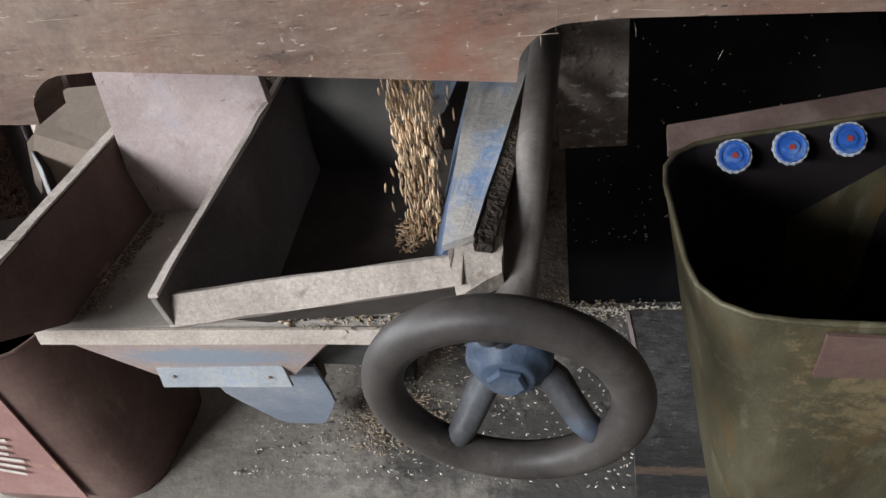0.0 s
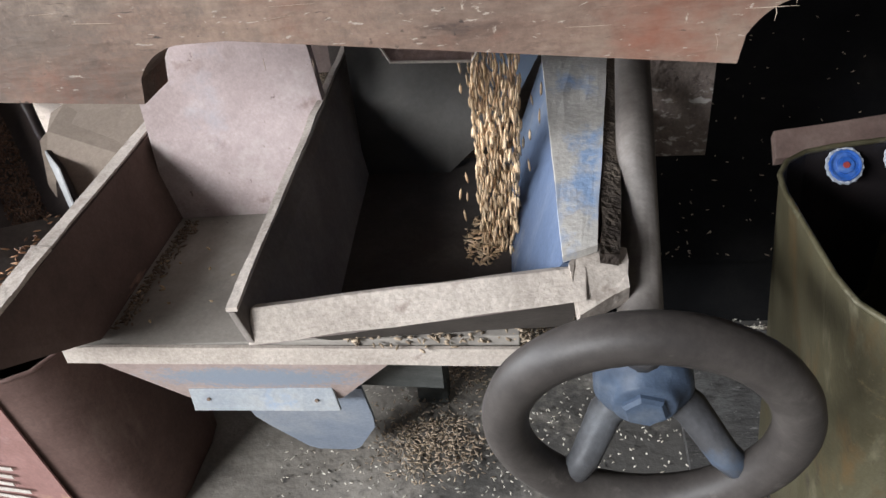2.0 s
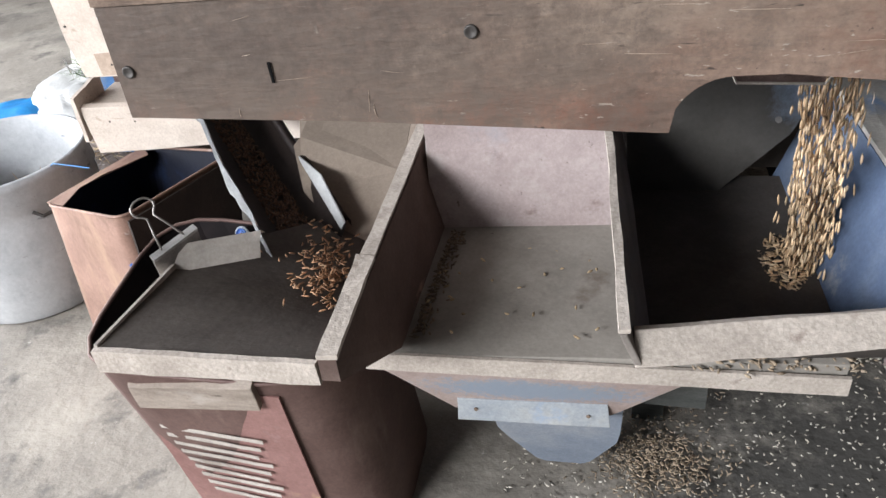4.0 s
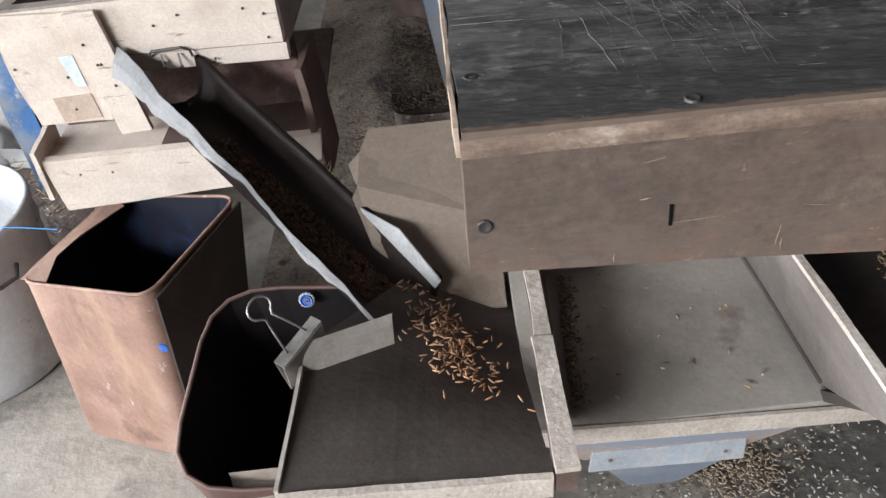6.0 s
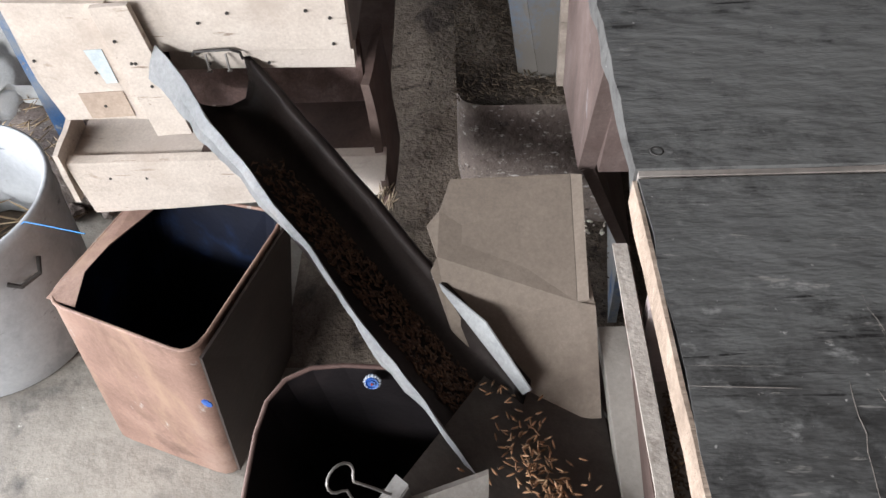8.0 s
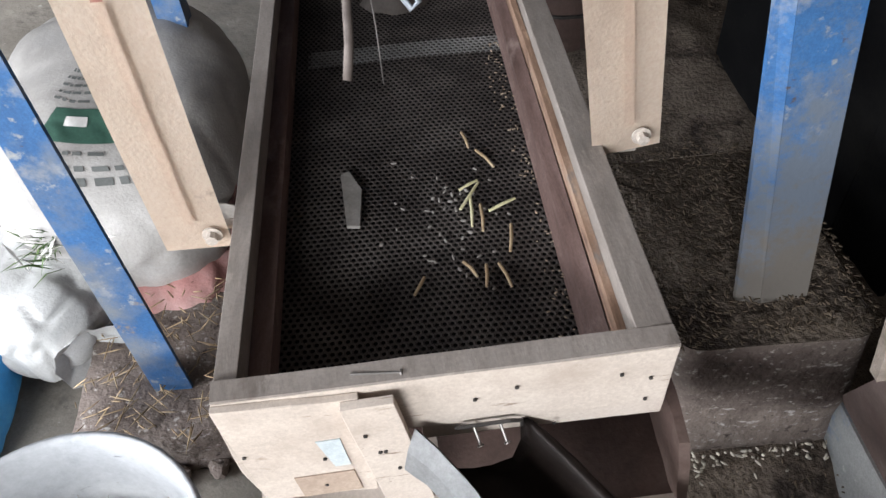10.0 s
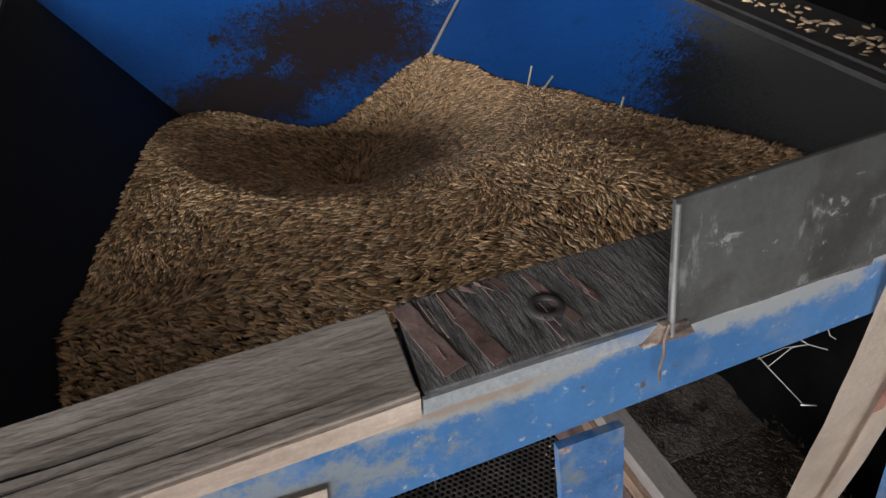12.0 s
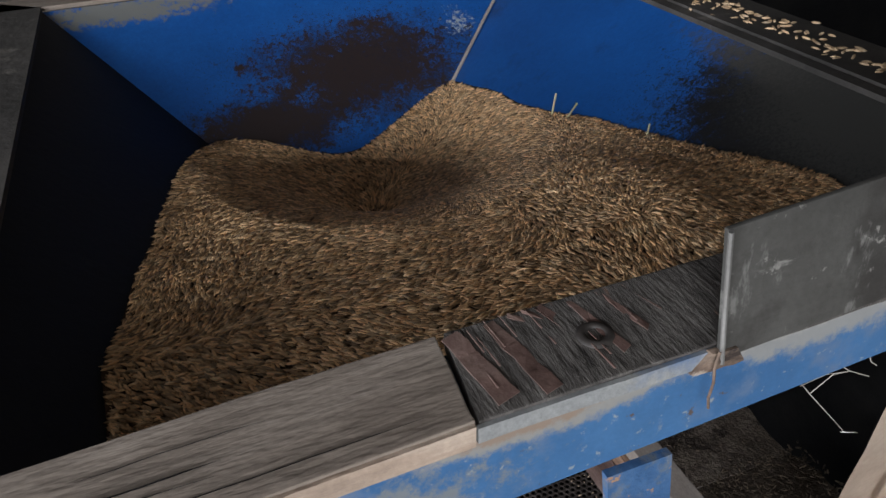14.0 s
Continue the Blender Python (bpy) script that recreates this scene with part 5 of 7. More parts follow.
# paper flap and binder clip at the corner of the bay
flap = thing("paper_flap", (0.29, 0.67, 0.36), "dusty torn cardboard flap held by a clip", "cardboard")
bm = bmesh.new()
g = [[bm.verts.new(Vector((0.252 + 0.075 * i / 6, 0.668 + 0.028 * (i / 6) + 0.020 * (j / 3), 0.372 + 0.020 * math.sin(j / 3 * 2.4) + 0.003 * noise.noise(Vector((i, j, 0)))))) for j in range(4)] for i in range(7)]
for i in range(6):
    for j in range(3):
        bm.faces.new((g[i][j], g[i + 1][j], g[i + 1][j + 1], g[i][j + 1]))
bmesh.ops.solidify(bm, geom=bm.faces[:], thickness=0.0014)
part("sheet", bm, M_PAPER, flap)
clip = thing("binder_clip", (0.255, 0.665, 0.38), "dusty grey steel binder clip with wire handles", "binder clip")
cb = [(0.241, 0.668, 0.387), (0.267, 0.704, 0.397), (0.274, 0.699, 0.377), (0.248, 0.663, 0.367)]
part("jaw", slab(cb, (-0.0012, 0.0012, 0.0006)), M_STEEL, clip)
part("jaw", slab([(0.247, 0.662, 0.389), (0.273, 0.698, 0.399), (0.274, 0.699, 0.377), (0.248, 0.663, 0.367)], (0.0012, -0.0012, 0)), M_STEEL, clip)
part("spine", slab([(0.239, 0.670, 0.388), (0.265, 0.706, 0.398), (0.274, 0.698, 0.399), (0.248, 0.662, 0.389)], (0, 0, 0.0014)), M_STEEL, clip)
p0, p1 = Vector((0.250, 0.674, 0.390)), Vector((0.264, 0.693, 0.395))
outv = Vector((-0.024, 0.008, 0.031))
wire = [p0, p0.lerp(p1, 0.22) + outv * 0.5, p0.lerp(p1, 0.36) + outv * 0.78]
wire += [p0.lerp(p1, 0.5) + outv * (1.02 - 0.2 * math.cos(q)) - (p1 - p0) * 0.42 * math.sin(q) for q in np.linspace(0.6, 5.68, 14)]
wire += [p0.lerp(p1, 0.64) + outv * 0.78, p0.lerp(p1, 0.78) + outv * 0.5, p1]
part("wire_handle", tube(wire, 0.0010, 8), M_STEEL, clip, smooth=True)

# ---------------------------------------------------------------- white drum with straw
drum = thing("white_drum", (-0.35, 1.13, 0.0), "scuffed white plastic drum with straw inside", "drum")
DC = Vector((-0.350, 1.130, 0))
part("shell", lathe(DC, (0, 0, 1), [(0.128, 0.0), (0.133, 0.008), (0.143, 0.10), (0.148, 0.182), (0.146, 0.195), (0.151, 0.203), (0.149, 0.226), (0.153, 0.237), (0.153, 0.249), (0.148, 0.251), (0.144, 0.246), (0.143, 0.166), (0.131, 0.02), (0.0, 0.015)], 48), M_DRUM, drum, smooth=True)
part("handle", tube([DC + Vector((0.144, -0.045, 0.196)), DC + Vector((0.150, -0.065, 0.189)), DC + Vector((0.135, -0.085, 0.187)), DC + Vector((0.122, -0.088, 0.195))], 0.003, 8), M_DARKSTEEL, drum)
n = 150
a, r = rng.random(n) * 6.28, 0.118 * np.sqrt(rng.random(n))
strw = grain_mesh("straw_in_drum", np.stack([DC.x + r * np.cos(a), DC.y + r * np.sin(a), 0.105 + rng.random(n) * 0.04], 1), np.stack([rng.normal(0, 1, n), rng.normal(0, 1, n), rng.normal(0, 0.35, n)], 1), rng.uniform(0.04, 0.11, n), rng.uniform(0.002, 0.004, n), M_DRYSTALK)
tagged(strw, "dry brown straw lying in the drum", "straw", kind="stuff")
bed = lathe(DC, (0, 0, 1), [(0.136, 0.095), (0.10, 0.112), (0.0, 0.118)], 30)
for v in bed.verts:
    v.co.z += 0.012 * noise.noise(v.co * 30)
tagged(part("straw_bed", bed, M_HUSKBIT, None, smooth=True), "dark matted straw filling the drum", "straw", kind="stuff")
cord = thing("blue_string", (-0.19, 1.06, 0.24), "thin blue string hanging over the drum rim", "string")
part("strand", tube([(-0.31, 1.09, 0.15), (-0.28, 1.10, 0.19), (-0.262, 1.11, 0.135), (-0.25, 1.09, 0.17), (-0.235, 1.09, 0.225), (-0.199, 1.088, 0.254), (-0.16, 1.075, 0.258), (-0.115, 1.06, 0.262)], 0.0007, 6), M_STRING, cord)

# ---------------------------------------------------------------- sieve box
sieve = thing("sieve_box", (0.04, 1.5, 0.3), "long pale wooden sieve box with a black perforated screen", "sieve")
XL, XR, YF, ZT = -0.121, 0.203, 1.123, 0.5155
part("front_board", worn(slab([(XL, YF, 0.4545), (XR, YF, 0.4545), (XR, YF, ZT + 0.0075), (XL, YF, ZT - 0.0005)], (0, 0.018, 0)), 4, 0.0009), M_PALE, sieve, bevel=0.0008)
part("front_top", worn(slab([(XL, YF + 0.0003, ZT), (XR, YF + 0.0003, ZT + 0.008), (XR, YF + 0.0175, ZT + 0.008), (XL, YF + 0.0175, ZT)], (0, 0, 0.0028)), 6, 0.0009, 50), M_GREYY, sieve, "grey weathered top edge")
part("front_lower_board", worn(box(0.02, XR + 0.002, YF + 0.004, YF + 0.02, 0.432, 0.4525), 4, 0.001), M_PALE, sieve)
part("inner_crossboard", box(XL + 0.01, XR, YF + 0.055, YF + 0.07, 0.335, 0.432), M_RED, sieve)
left = slab([(XL, YF - 0.006, ZT - 0.001), (XL + 0.10, YF - 0.006, ZT - 0.003), (XL + 0.10, YF - 0.006, 0.378), (XL + 0.012, YF - 0.006, 0.378), (XL + 0.002, YF - 0.006, 0.428)], (0, 0.0058, 0))
lp = part("left_front_panel", worn(left, 3, 0.001), M_PALE, sieve, "pale dusty plank on the front", bevel=0.0006)
stile = slab([(-0.034, YF - 0.014, 0.512), (0.004, YF - 0.014, 0.514), (0.024, YF - 0.014, 0.363), (-0.014, YF - 0.014, 0.361)], (0, 0.0076, 0))
part("front_stile", worn(stile, 3, 0.0008), M_PALE, sieve, "pale upright batten", bevel=0.0006)
part("stain", slab([(-0.083, YF - 0.0063, 0.412), (-0.036, YF - 0.0063, 0.4145), (-0.033, YF - 0.0063, 0.383), (-0.080, YF - 0.0063, 0.380)], (0, -0.0008, 0)), M_PATCH, lp)
part("smear", slab([(-0.058, YF - 0.0063, 0.463), (-0.040, YF - 0.0063, 0.464), (-0.037, YF - 0.0063, 0.425), (-0.049, YF - 0.0063, 0.424)], (0, -0.0008, 0)), M_PALEBLUE, lp)
for x, z in ((-0.112, 0.452), (-0.055, 0.437), (-0.02, 0.477), (-0.008, 0.452), (0.0, 0.425), (-0.012, 0.452), (0.06, 0.487), (0.187, 0.49), (0.187, 0.462), (0.165, 0.498), (0.06, 0.442), (0.12, 0.442), (-0.06, 0.396), (0.09, 0.497)):
    part("nail_head", disc((x, YF - (0.0142 if -0.034 < x < 0.006 else 0.0008 if x > 0.02 else 0.0065), z), (0, -1, 0), 0.0016, 0.0012, 10), M_DARKSTEEL, sieve)
part("bent_wire", tube([(0.045, YF - 0.002, 0.452), (0.05, YF - 0.006, 0.459), (0.085, YF - 0.006, 0.461), (0.094, YF - 0.004, 0.456), (0.095, YF - 0.003, 0.448)], 0.0016, 7), M_DARKSTEEL, sieve)
for x in (0.058, 0.078):
    part("sticking_nail", tube([(x, YF, 0.452), (x + 0.004, YF - 0.012, 0.441)], 0.0012, 7), M_STEEL, sieve)
    part("sticking_nail_head", disc((x + 0.004, YF - 0.012, 0.441), (0.3, -0.7, -0.6), 0.0026, 0.0012, 10), M_STEEL, sieve)
YB = 2.03
part("left_rail", worn(box(XL, XL + 0.017, YF + 0.0185, YB, 0.43, ZT), 6, 0.0011), M_GREYY, sieve, "grey weathered side rail", bevel=0.0008)
part("right_rail", worn(slab([(XR - 0.0265, YF + 0.0185, ZT + 0.0095), (XR, YF + 0.0185, ZT + 0.0095), (XR, YB, ZT), (XR - 0.0265, YB, ZT)], (0, 0, -0.085)), 6, 0.0009), M_GREYY, sieve, "grey weathered side rail", bevel=0.0008)
part("right_cheek", worn(box(XR - 0.0335, XR - 0.027, YF + 0.02, YB, 0.44, ZT - 0.010), 8, 0.0014, 26), M_ORANGE, sieve, "raw orange inner side")
part("left_strip", worn(box(XL + 0.0175, XL + 0.034, YF + 0.02, YB, 0.465, 0.492), 6, 0.0008), M_RED, sieve, "red-brown inner strip")
bm = slab([(XR - 0.052, YF + 0.02, 0.466), (XR - 0.036, YF + 0.02, 0.466), (XR - 0.0345, YF + 0.02, 0.490), (XR - 0.046, YF + 0.02, 0.482)], (0, YB - YF - 0.03, 0))
part("right_strip", worn(bm, 4, 0.0010, 30), M_RED, sieve, "red-brown inner strip")
part("rear_board", box(XL, XR, YB, YB + 0.02, 0.40, ZT), M_GREYW, sieve)
# black sheet added below the screen for the shade in its holes
part("under_screen_black", box(XL + 0.02, XR - 0.03, YF + 0.022, YB, 0.432, 0.438), M_BLACK, sieve)
# perforated screen: a honeycomb of small six-sided holes
PITCH, HOLE, ZM = 0.0063, 0.0020, 0.4655
X0, X1, Y0, Y1 = XL + 0.030, XR - 0.040, YF + 0.022, YB - 0.005


def screen(name, x0, x1, y0, y1, lift, material, label):
    vv, ff = [], []
    nx, ny = int((x1 - x0) / PITCH), int((y1 - y0) / (PITCH * 0.866))
    for j in range(ny):
        for i in range(nx):
            xc, yc = x0 + (i + 0.5 * (j % 2) + 0.25) * PITCH, y0 + (j + 0.5) * PITCH * 0.866
            zz = ZM + lift + 0.0012 * math.sin(xc * 31) * math.sin(yc * 17)
            k = len(vv)
            for r in (PITCH * 0.5774, HOLE):
                vv += [(xc + r * math.sin(q), yc + r * math.cos(q), zz - (0.0 if r > HOLE else 0.0007)) for q in (math.pi * e / 3 for e in range(6))]
            ff += [(k + e, k + (e + 1) % 6, k + 6 + (e + 1) % 6, k + 6 + e) for e in range(6)]
    me = bpy.data.meshes.new(name)
    me.from_pydata([Vector(v) - ORIGIN[sieve.name] for v in vv], [], ff)
    me.materials.append(material)
    ob = new(name, me)
    ob.parent = sieve
    return tagged(ob, label, kind="stuff")


screen("screen_sheet", X0, X1, Y0, Y1, 0.0, M_MESH, "black perforated sieve screen")
screen("screen_overlap", X0 + 0.02, X1, 1.594, 1.628, 0.0022, M_SCREENLAP, "dusty overlapping strip of the screen")
# the drawer-like catch tray below the sieve's front
catch = thing("lower_catch_tray", (0.05, 1.1, 0.28), "pale wooden catch tray below the sieve front", "tray")
part("front_board", worn(slab([(-0.113, 1.083, 0.345), (0.232, 1.083, 0.352), (0.226, 1.079, 0.299), (-0.102, 1.079, 0.276)], (0, 0.012, 0.002)), 3, 0.0009), M_PALE, catch, bevel=0.0008)
part("bottom", slab([(-0.112, 1.094, 0.335), (0.03, 1.094, 0.338), (0.03, 1.40, 0.353), (-0.112, 1.40, 0.352)], (0, 0, 0.006)), M_PALE, catch)
# right half in dark wood to stand for the chute's shade
part("bottom", slab([(0.0305, 1.094, 0.338), (0.23, 1.094, 0.342), (0.225, 1.40, 0.355), (0.0305, 1.40, 0.353)], (0, 0, 0.006)), M_DARKW, catch, "half of the tray bottom coloured dark for shade")
part("left_end", worn(slab([(-0.118, 1.078, 0.295), (-0.118, 1.078, 0.362), (-0.118, 1.15, 0.372), (-0.118, 1.15, 0.30)], (0.006, 0, 0)), 3, 0.0014, 60), M_PALE, catch)
part("right_end", worn(slab([(0.226, 1.075, 0.285), (0.212, 1.10, 0.430), (0.216, 1.21, 0.43), (0.228, 1.19, 0.285)], (0.009, 0, 0)), 4, 0.002, 60), M_DARKW, catch, "frayed dark end board")
n = 26
fr = grain_mesh("frayed_edge", np.stack([0.229 + rng.normal(0, 0.004, n), np.full(n, 1.076) + rng.normal(0, 0.003, n), 0.285 + rng.random(n) * 0.025], 1), np.stack([rng.normal(0.2, 0.3, n), rng.normal(0, 0.3, n), np.ones(n)], 1), 0.022, 0.0018, M_SPILT, catch, "frayed splinters")
for x in (-0.07, -0.03, 0.06):
    part("nail_head", disc((x, 1.0825, 0.325), (0, -1, 0), 0.0016, 0.0012, 10), M_DARKSTEEL, catch)
# straws, chips and husk lying on the mesh
STRAWS = [(0.088, 1.448, 0.092, 1.423), (0.099, 1.418, 0.113, 1.390), (0.076, 1.362, 0.094, 1.373), (0.074, 1.336, 0.095, 1.370), (0.085, 1.353, 0.082, 1.312), (0.093, 1.340, 0.091, 1.305), (0.100, 1.330, 0.126, 1.343),
          (0.117, 1.310, 0.111, 1.277), (0.088, 1.265, 0.085, 1.240), (0.099, 1.265, 0.106, 1.237), (0.069, 1.271, 0.079, 1.252), (0.034, 1.258, 0.024, 1.239)]
for k, (xa, ya, xb, yb) in enumerate(STRAWS):
    c = Vector(((xa + xb) / 2, (ya + yb) / 2, ZM + 0.0036))
    mt = M_STRAW if k in (2, 3, 4, 6) else M_DRYSTALK
    st = thing("straw_piece", c, "short yellow cut straw lying on the sieve screen" if mt is M_STRAW else "short dry brown stalk lying on the sieve screen", "straw", "straw on the sieve")
    part("stalk", tube([(xa, ya, ZM + 0.003), c + Vector((0.0008, 0, 0.0008)), (xb, yb, ZM + 0.0032)], [0.0014, 0.0016, 0.0012], 8), mt, st)
n = 46
hx, hy = 0.062 + rng.normal(0, 0.024, n), 1.325 + rng.normal(0, 0.04, n)
hx = np.clip(hx, -0.07, 0.15)
bits = grain_mesh("chaff_on_sieve", np.stack([hx, hy, np.full(n, ZM + 0.003)], 1), np.stack([rng.normal(0, 1, n), rng.normal(0, 1, n), rng.normal(0, 0.2, n)], 1), rng.uniform(0.004, 0.008, n), rng.uniform(0.002, 0.0035, n), M_STONE)
tagged(bits, "grey seeds and chaff on the sieve mesh", "chaff", kind="stuff")
n = 120
hx = XR - 0.05 - np.abs(rng.normal(0, 0.012, n))
dust = grain_mesh("bran_on_sieve", np.stack([hx, rng.uniform(1.17, 1.62, n), np.full(n, ZM + 0.0016)], 1), np.stack([rng.normal(0, 1, n), rng.normal(0, 1, n), rng.normal(0, 0.2, n)], 1), rng.uniform(0.002, 0.005, n), rng.uniform(0.001, 0.0018, n), M_SPILT)
tagged(dust, "pale bran along the side of the sieve", "bran", kind="stuff")
chip = thing("flat_chip", (-0.026, 1.36, ZM), "flat grey chip of slate on the sieve screen", "chip")
part("chip", slab([(-0.036, 1.398, ZM + 0.0022), (-0.028, 1.402, ZM + 0.0022), (-0.016, 1.374, ZM + 0.0022), (-0.019, 1.325, ZM + 0.0022), (-0.031, 1.327, ZM + 0.0022)], (0, 0, 0.004)), M_STONE, chip, bevel=0.0008)
pin = thing("loose_nail", (0.0, YF + 0.008, ZT + 0.004), "steel nail lying on the sieve's front edge", "nail")
part("pin", tube([(-0.024, YF + 0.009, ZT + 0.0052), (0.010, YF + 0.006, ZT + 0.0052)], 0.0012, 7), M_STEEL, pin)
part("head", disc((0.010, YF + 0.006, ZT + 0.0052), (1, -0.1, 0), 0.0026, 0.001, 10), M_STEEL, pin)

# ---------------------------------------------------------------- hopper stand
stand = thing("hopper_stand", (0.05, 1.4, 0.0), "chipped blue steel stand with splayed legs", "stand")
part("front_beam", slab([(-0.62, 1.283, 0.8125), (0.40, 1.283, 0.8625), (0.40, 1.283, 0.9025), (-0.62, 1.283, 0.8525)], (0, 0.005, 0)), M_BEAM, stand, "chipped blue angle-iron beam", bevel=0.0008)
part("beam_flange", slab([(-0.62, 1.2885, 0.8480), (0.40, 1.2885, 0.8960), (0.40, 1.325, 0.8960), (-0.62, 1.325, 0.8480)], (0, 0, 0.0045)), M_BLUE, stand)
part("left_leg", slab([(-0.338, 1.428, 0.0), (-0.288, 1.428, 0.0), (-0.306, 1.428, 0.70), (-0.350, 1.428, 0.70)], (0, 0.006, 0)), M_BLUE, stand, "chipped blue angle-iron leg", bevel=0.0008)
part("left_leg_flange", slab([(-0.338, 1.4345, 0.0), (-0.332, 1.4345, 0.0), (-0.344, 1.4345, 0.70), (-0.350, 1.4345, 0.70)], (0, 0.04, 0)), M_BLUE, stand)
part("right_leg", slab([(0.418, 1.345, 0.25), (0.472, 1.345, 0.25), (0.368, 1.345, 0.835), (0.308, 1.345, 0.835)], (0, 0.006, 0)), M_BLUE, stand, "chipped blue angle-iron leg", bevel=0.0008)
part("right_leg_flange", slab([(0.391, 1.353, 0.25), (0.4176, 1.345, 0.25), (0.3076, 1.345, 0.835), (0.252, 1.353, 0.835), (0.272, 1.353, 0.775), (0.321, 1.353, 0.70)], (-0.001, 0.005, 0)), M_BLUE, stand, "dusty flange of the leg")
part("rear_leg", box(-0.36, -0.315, 2.02, 2.065, 0.0, 0.87), M_BLUE, stand)
brk = part("bracket", slab([(-0.027, 1.2785, 0.878 - 0.04), (0.003, 1.2785, 0.878 - 0.04), (0.012, 1.2785, 0.757), (0.003, 1.2785, 0.748), (-0.017, 1.2785, 0.752)], (0, 0.004, 0)), M_BRACKET, stand, "dirty blue bracket with a hole")
part("hole_rim", tube([(-0.002 + 0.006 * math.cos(q), 1.2775, 0.768 + 0.006 * math.sin(q)) for q in np.linspace(0, 6.283, 17)[:-1]], 0.0014, 6, closed=True), M_DARKSTEEL, brk)
part("hole", disc((-0.002, 1.2783, 0.768), (0, -1, 0), 0.0055, 0.0004, 14), M_BLACK, brk)
cable = thing("bent_rod", (0.0, 1.29, 0.768), "dusty grey bent rod hanging from the bracket", "rod")
part("rod", tube([(-0.001, 1.300, 0.771), (0.0, 1.285, 0.7665), (0.003, 1.262, 0.7555), (0.005, 1.242, 0.738), (0.0035, 1.226, 0.718), (0.000, 1.216, 0.700)], 0.0029, 12), M_ROD, cable, smooth=True)

def belt(name, top, low, width, nut_x, cup_at=0.015):
    ob = thing(name, (low[0], low[1], low[2]), "cream canvas belt strap with a faded red stripe", "belt strap", "belt straps of the sieve")
    t, l = Vector(top), Vector(low)
    d = (l - t).normalized()
    sx = Vector((1, 0, 0)) - d * d.x
    sx.normalize()
    bm = bmesh.new()
    rows = []
    for k in range(13):
        c = t.lerp(l, k / 12) + Vector((0, -0.004 * math.sin(math.pi * k / 12), 0))
        rows.append([bm.verts.new(c + sx * width * (i / 4 - 0.5) + Vector((0, 0.0006 * noise.noise(c * 40), 0.0012 * noise.noise(Vector((i * 3, k, 0))) if k in (0, 12) else 0))) for i in range(5)])
    for a, b in zip(rows, rows[1:]):
        for i in range(4):
            bm.faces.new((a[i], a[i + 1], b[i + 1], b[i]))
    bmesh.ops.solidify(bm, geom=bm.faces[:], thickness=0.0045)
    part("strap", bm, M_BELT, ob)
    n_ = Vector((0, -1, 0))
    for s0, s1, m_ in ((0.065, 0.345, M_STRIPE), (0.35, 0.90, M_STRIPE2)):
        bm = bmesh.new()
        rows = []
        for k in range(8):
            s = s0 + (s1 - s0) * k / 7
            c = t.lerp(l, s) + Vector((0, -0.004 * math.sin(math.pi * s) - 0.0052, 0))
            rows.append([bm.verts.new(c + sx * width * e) for e in (-0.04, 0.09)])
        for a, b in zip(rows, rows[1:]):
            bm.faces.new((a[0], a[1], b[1], b[0]))
        bmesh.ops.solidify(bm, geom=bm.faces[:], thickness=0.0006)
        part("stripe", bm, m_, ob, "faded red stripe" if m_ is M_STRIPE else "rubbed-out brown stripe")
    cu = part("cup_washer", lathe(t + d * cup_at - sx * 0.002 + Vector((0, -0.004, 0)), (0, -1, 0), [(0.0135, 0.0), (0.0142, 0.003), (0.0135, 0.0042), (0.0122, 0.0036), (0.0075, 0.0006), (0.0060, 0.0004), (0.0, 0.0004)], 30), M_CUP, ob, "pressed round cup washer", smooth=True)
    part("bolt_head", lathe(t + d * cup_at - sx * 0.002 + Vector((0, -0.005, 0)), (0, -1, 0), [(0.0046, 0), (0.0046, 0.0035), (0.0036, 0.0048), (0.0, 0.005)], 14), M_CUP, cu, "small rusty bolt head", smooth=False)
    lb = l - d * 0.022 + sx * nut_x
    part("lower_washer", lathe(lb + Vector((0, -0.005, 0)), (0, -1, 0), [(0.0085, 0), (0.0085, 0.0016), (0.0, 0.0018)], 20), M_RIM, ob)
    part("lower_nut", lathe(lb + Vector((0, -0.0065, 0)), (0, -1, 0), [(0.0052, 0), (0.0052, 0.007), (0.0, 0.0075)], 8), M_RIM, ob, "dusty nut")
    return ob


belt("belt_strap", (-0.146, 1.2795, 0.8605), (-0.157, 1.306, 0.4835), 0.0575, 0.016)
belt("belt_strap", (0.1545, 1.2745, 0.8885), (0.226, 1.345, 0.512), 0.060, 0.012, 0.026)
for xa, xb, yy, zz in ((-0.175, XL - 0.0005, 1.318, 0.498), (XR + 0.0005, 0.236, 1.352, 0.510)):
    part("pivot_stub", tube([(xa, yy, zz), (xb, yy, zz)], 0.0045, 10), M_RIM, sieve, "dusty pivot stub")

# planks on the beam, steel plate
rimw = thing("edge_planks", (0.0, 1.3, 0.877), "weathered grey planks along the hopper's front edge", "plank")
part("plank", worn(slab([(-0.62, 1.281, 0.8535), (-0.081, 1.281, 0.8795), (-0.078, 1.3275, 0.8800), (-0.62, 1.3275, 0.8540)], (0, 0, 0.0105)), 7, 0.0011, 45), M_GREYW, rimw, "grey weathered plank", bevel=0.0006)
part("pale_front_edge", worn(slab([(-0.62, 1.2790, 0.8535), (-0.082, 1.2790, 0.8797), (-0.082, 1.2808, 0.8797), (-0.62, 1.2808, 0.8535)], (0, 0, 0.0088)), 7, 0.0007, 60), M_EDGE, rimw, "pale rubbed front edge")
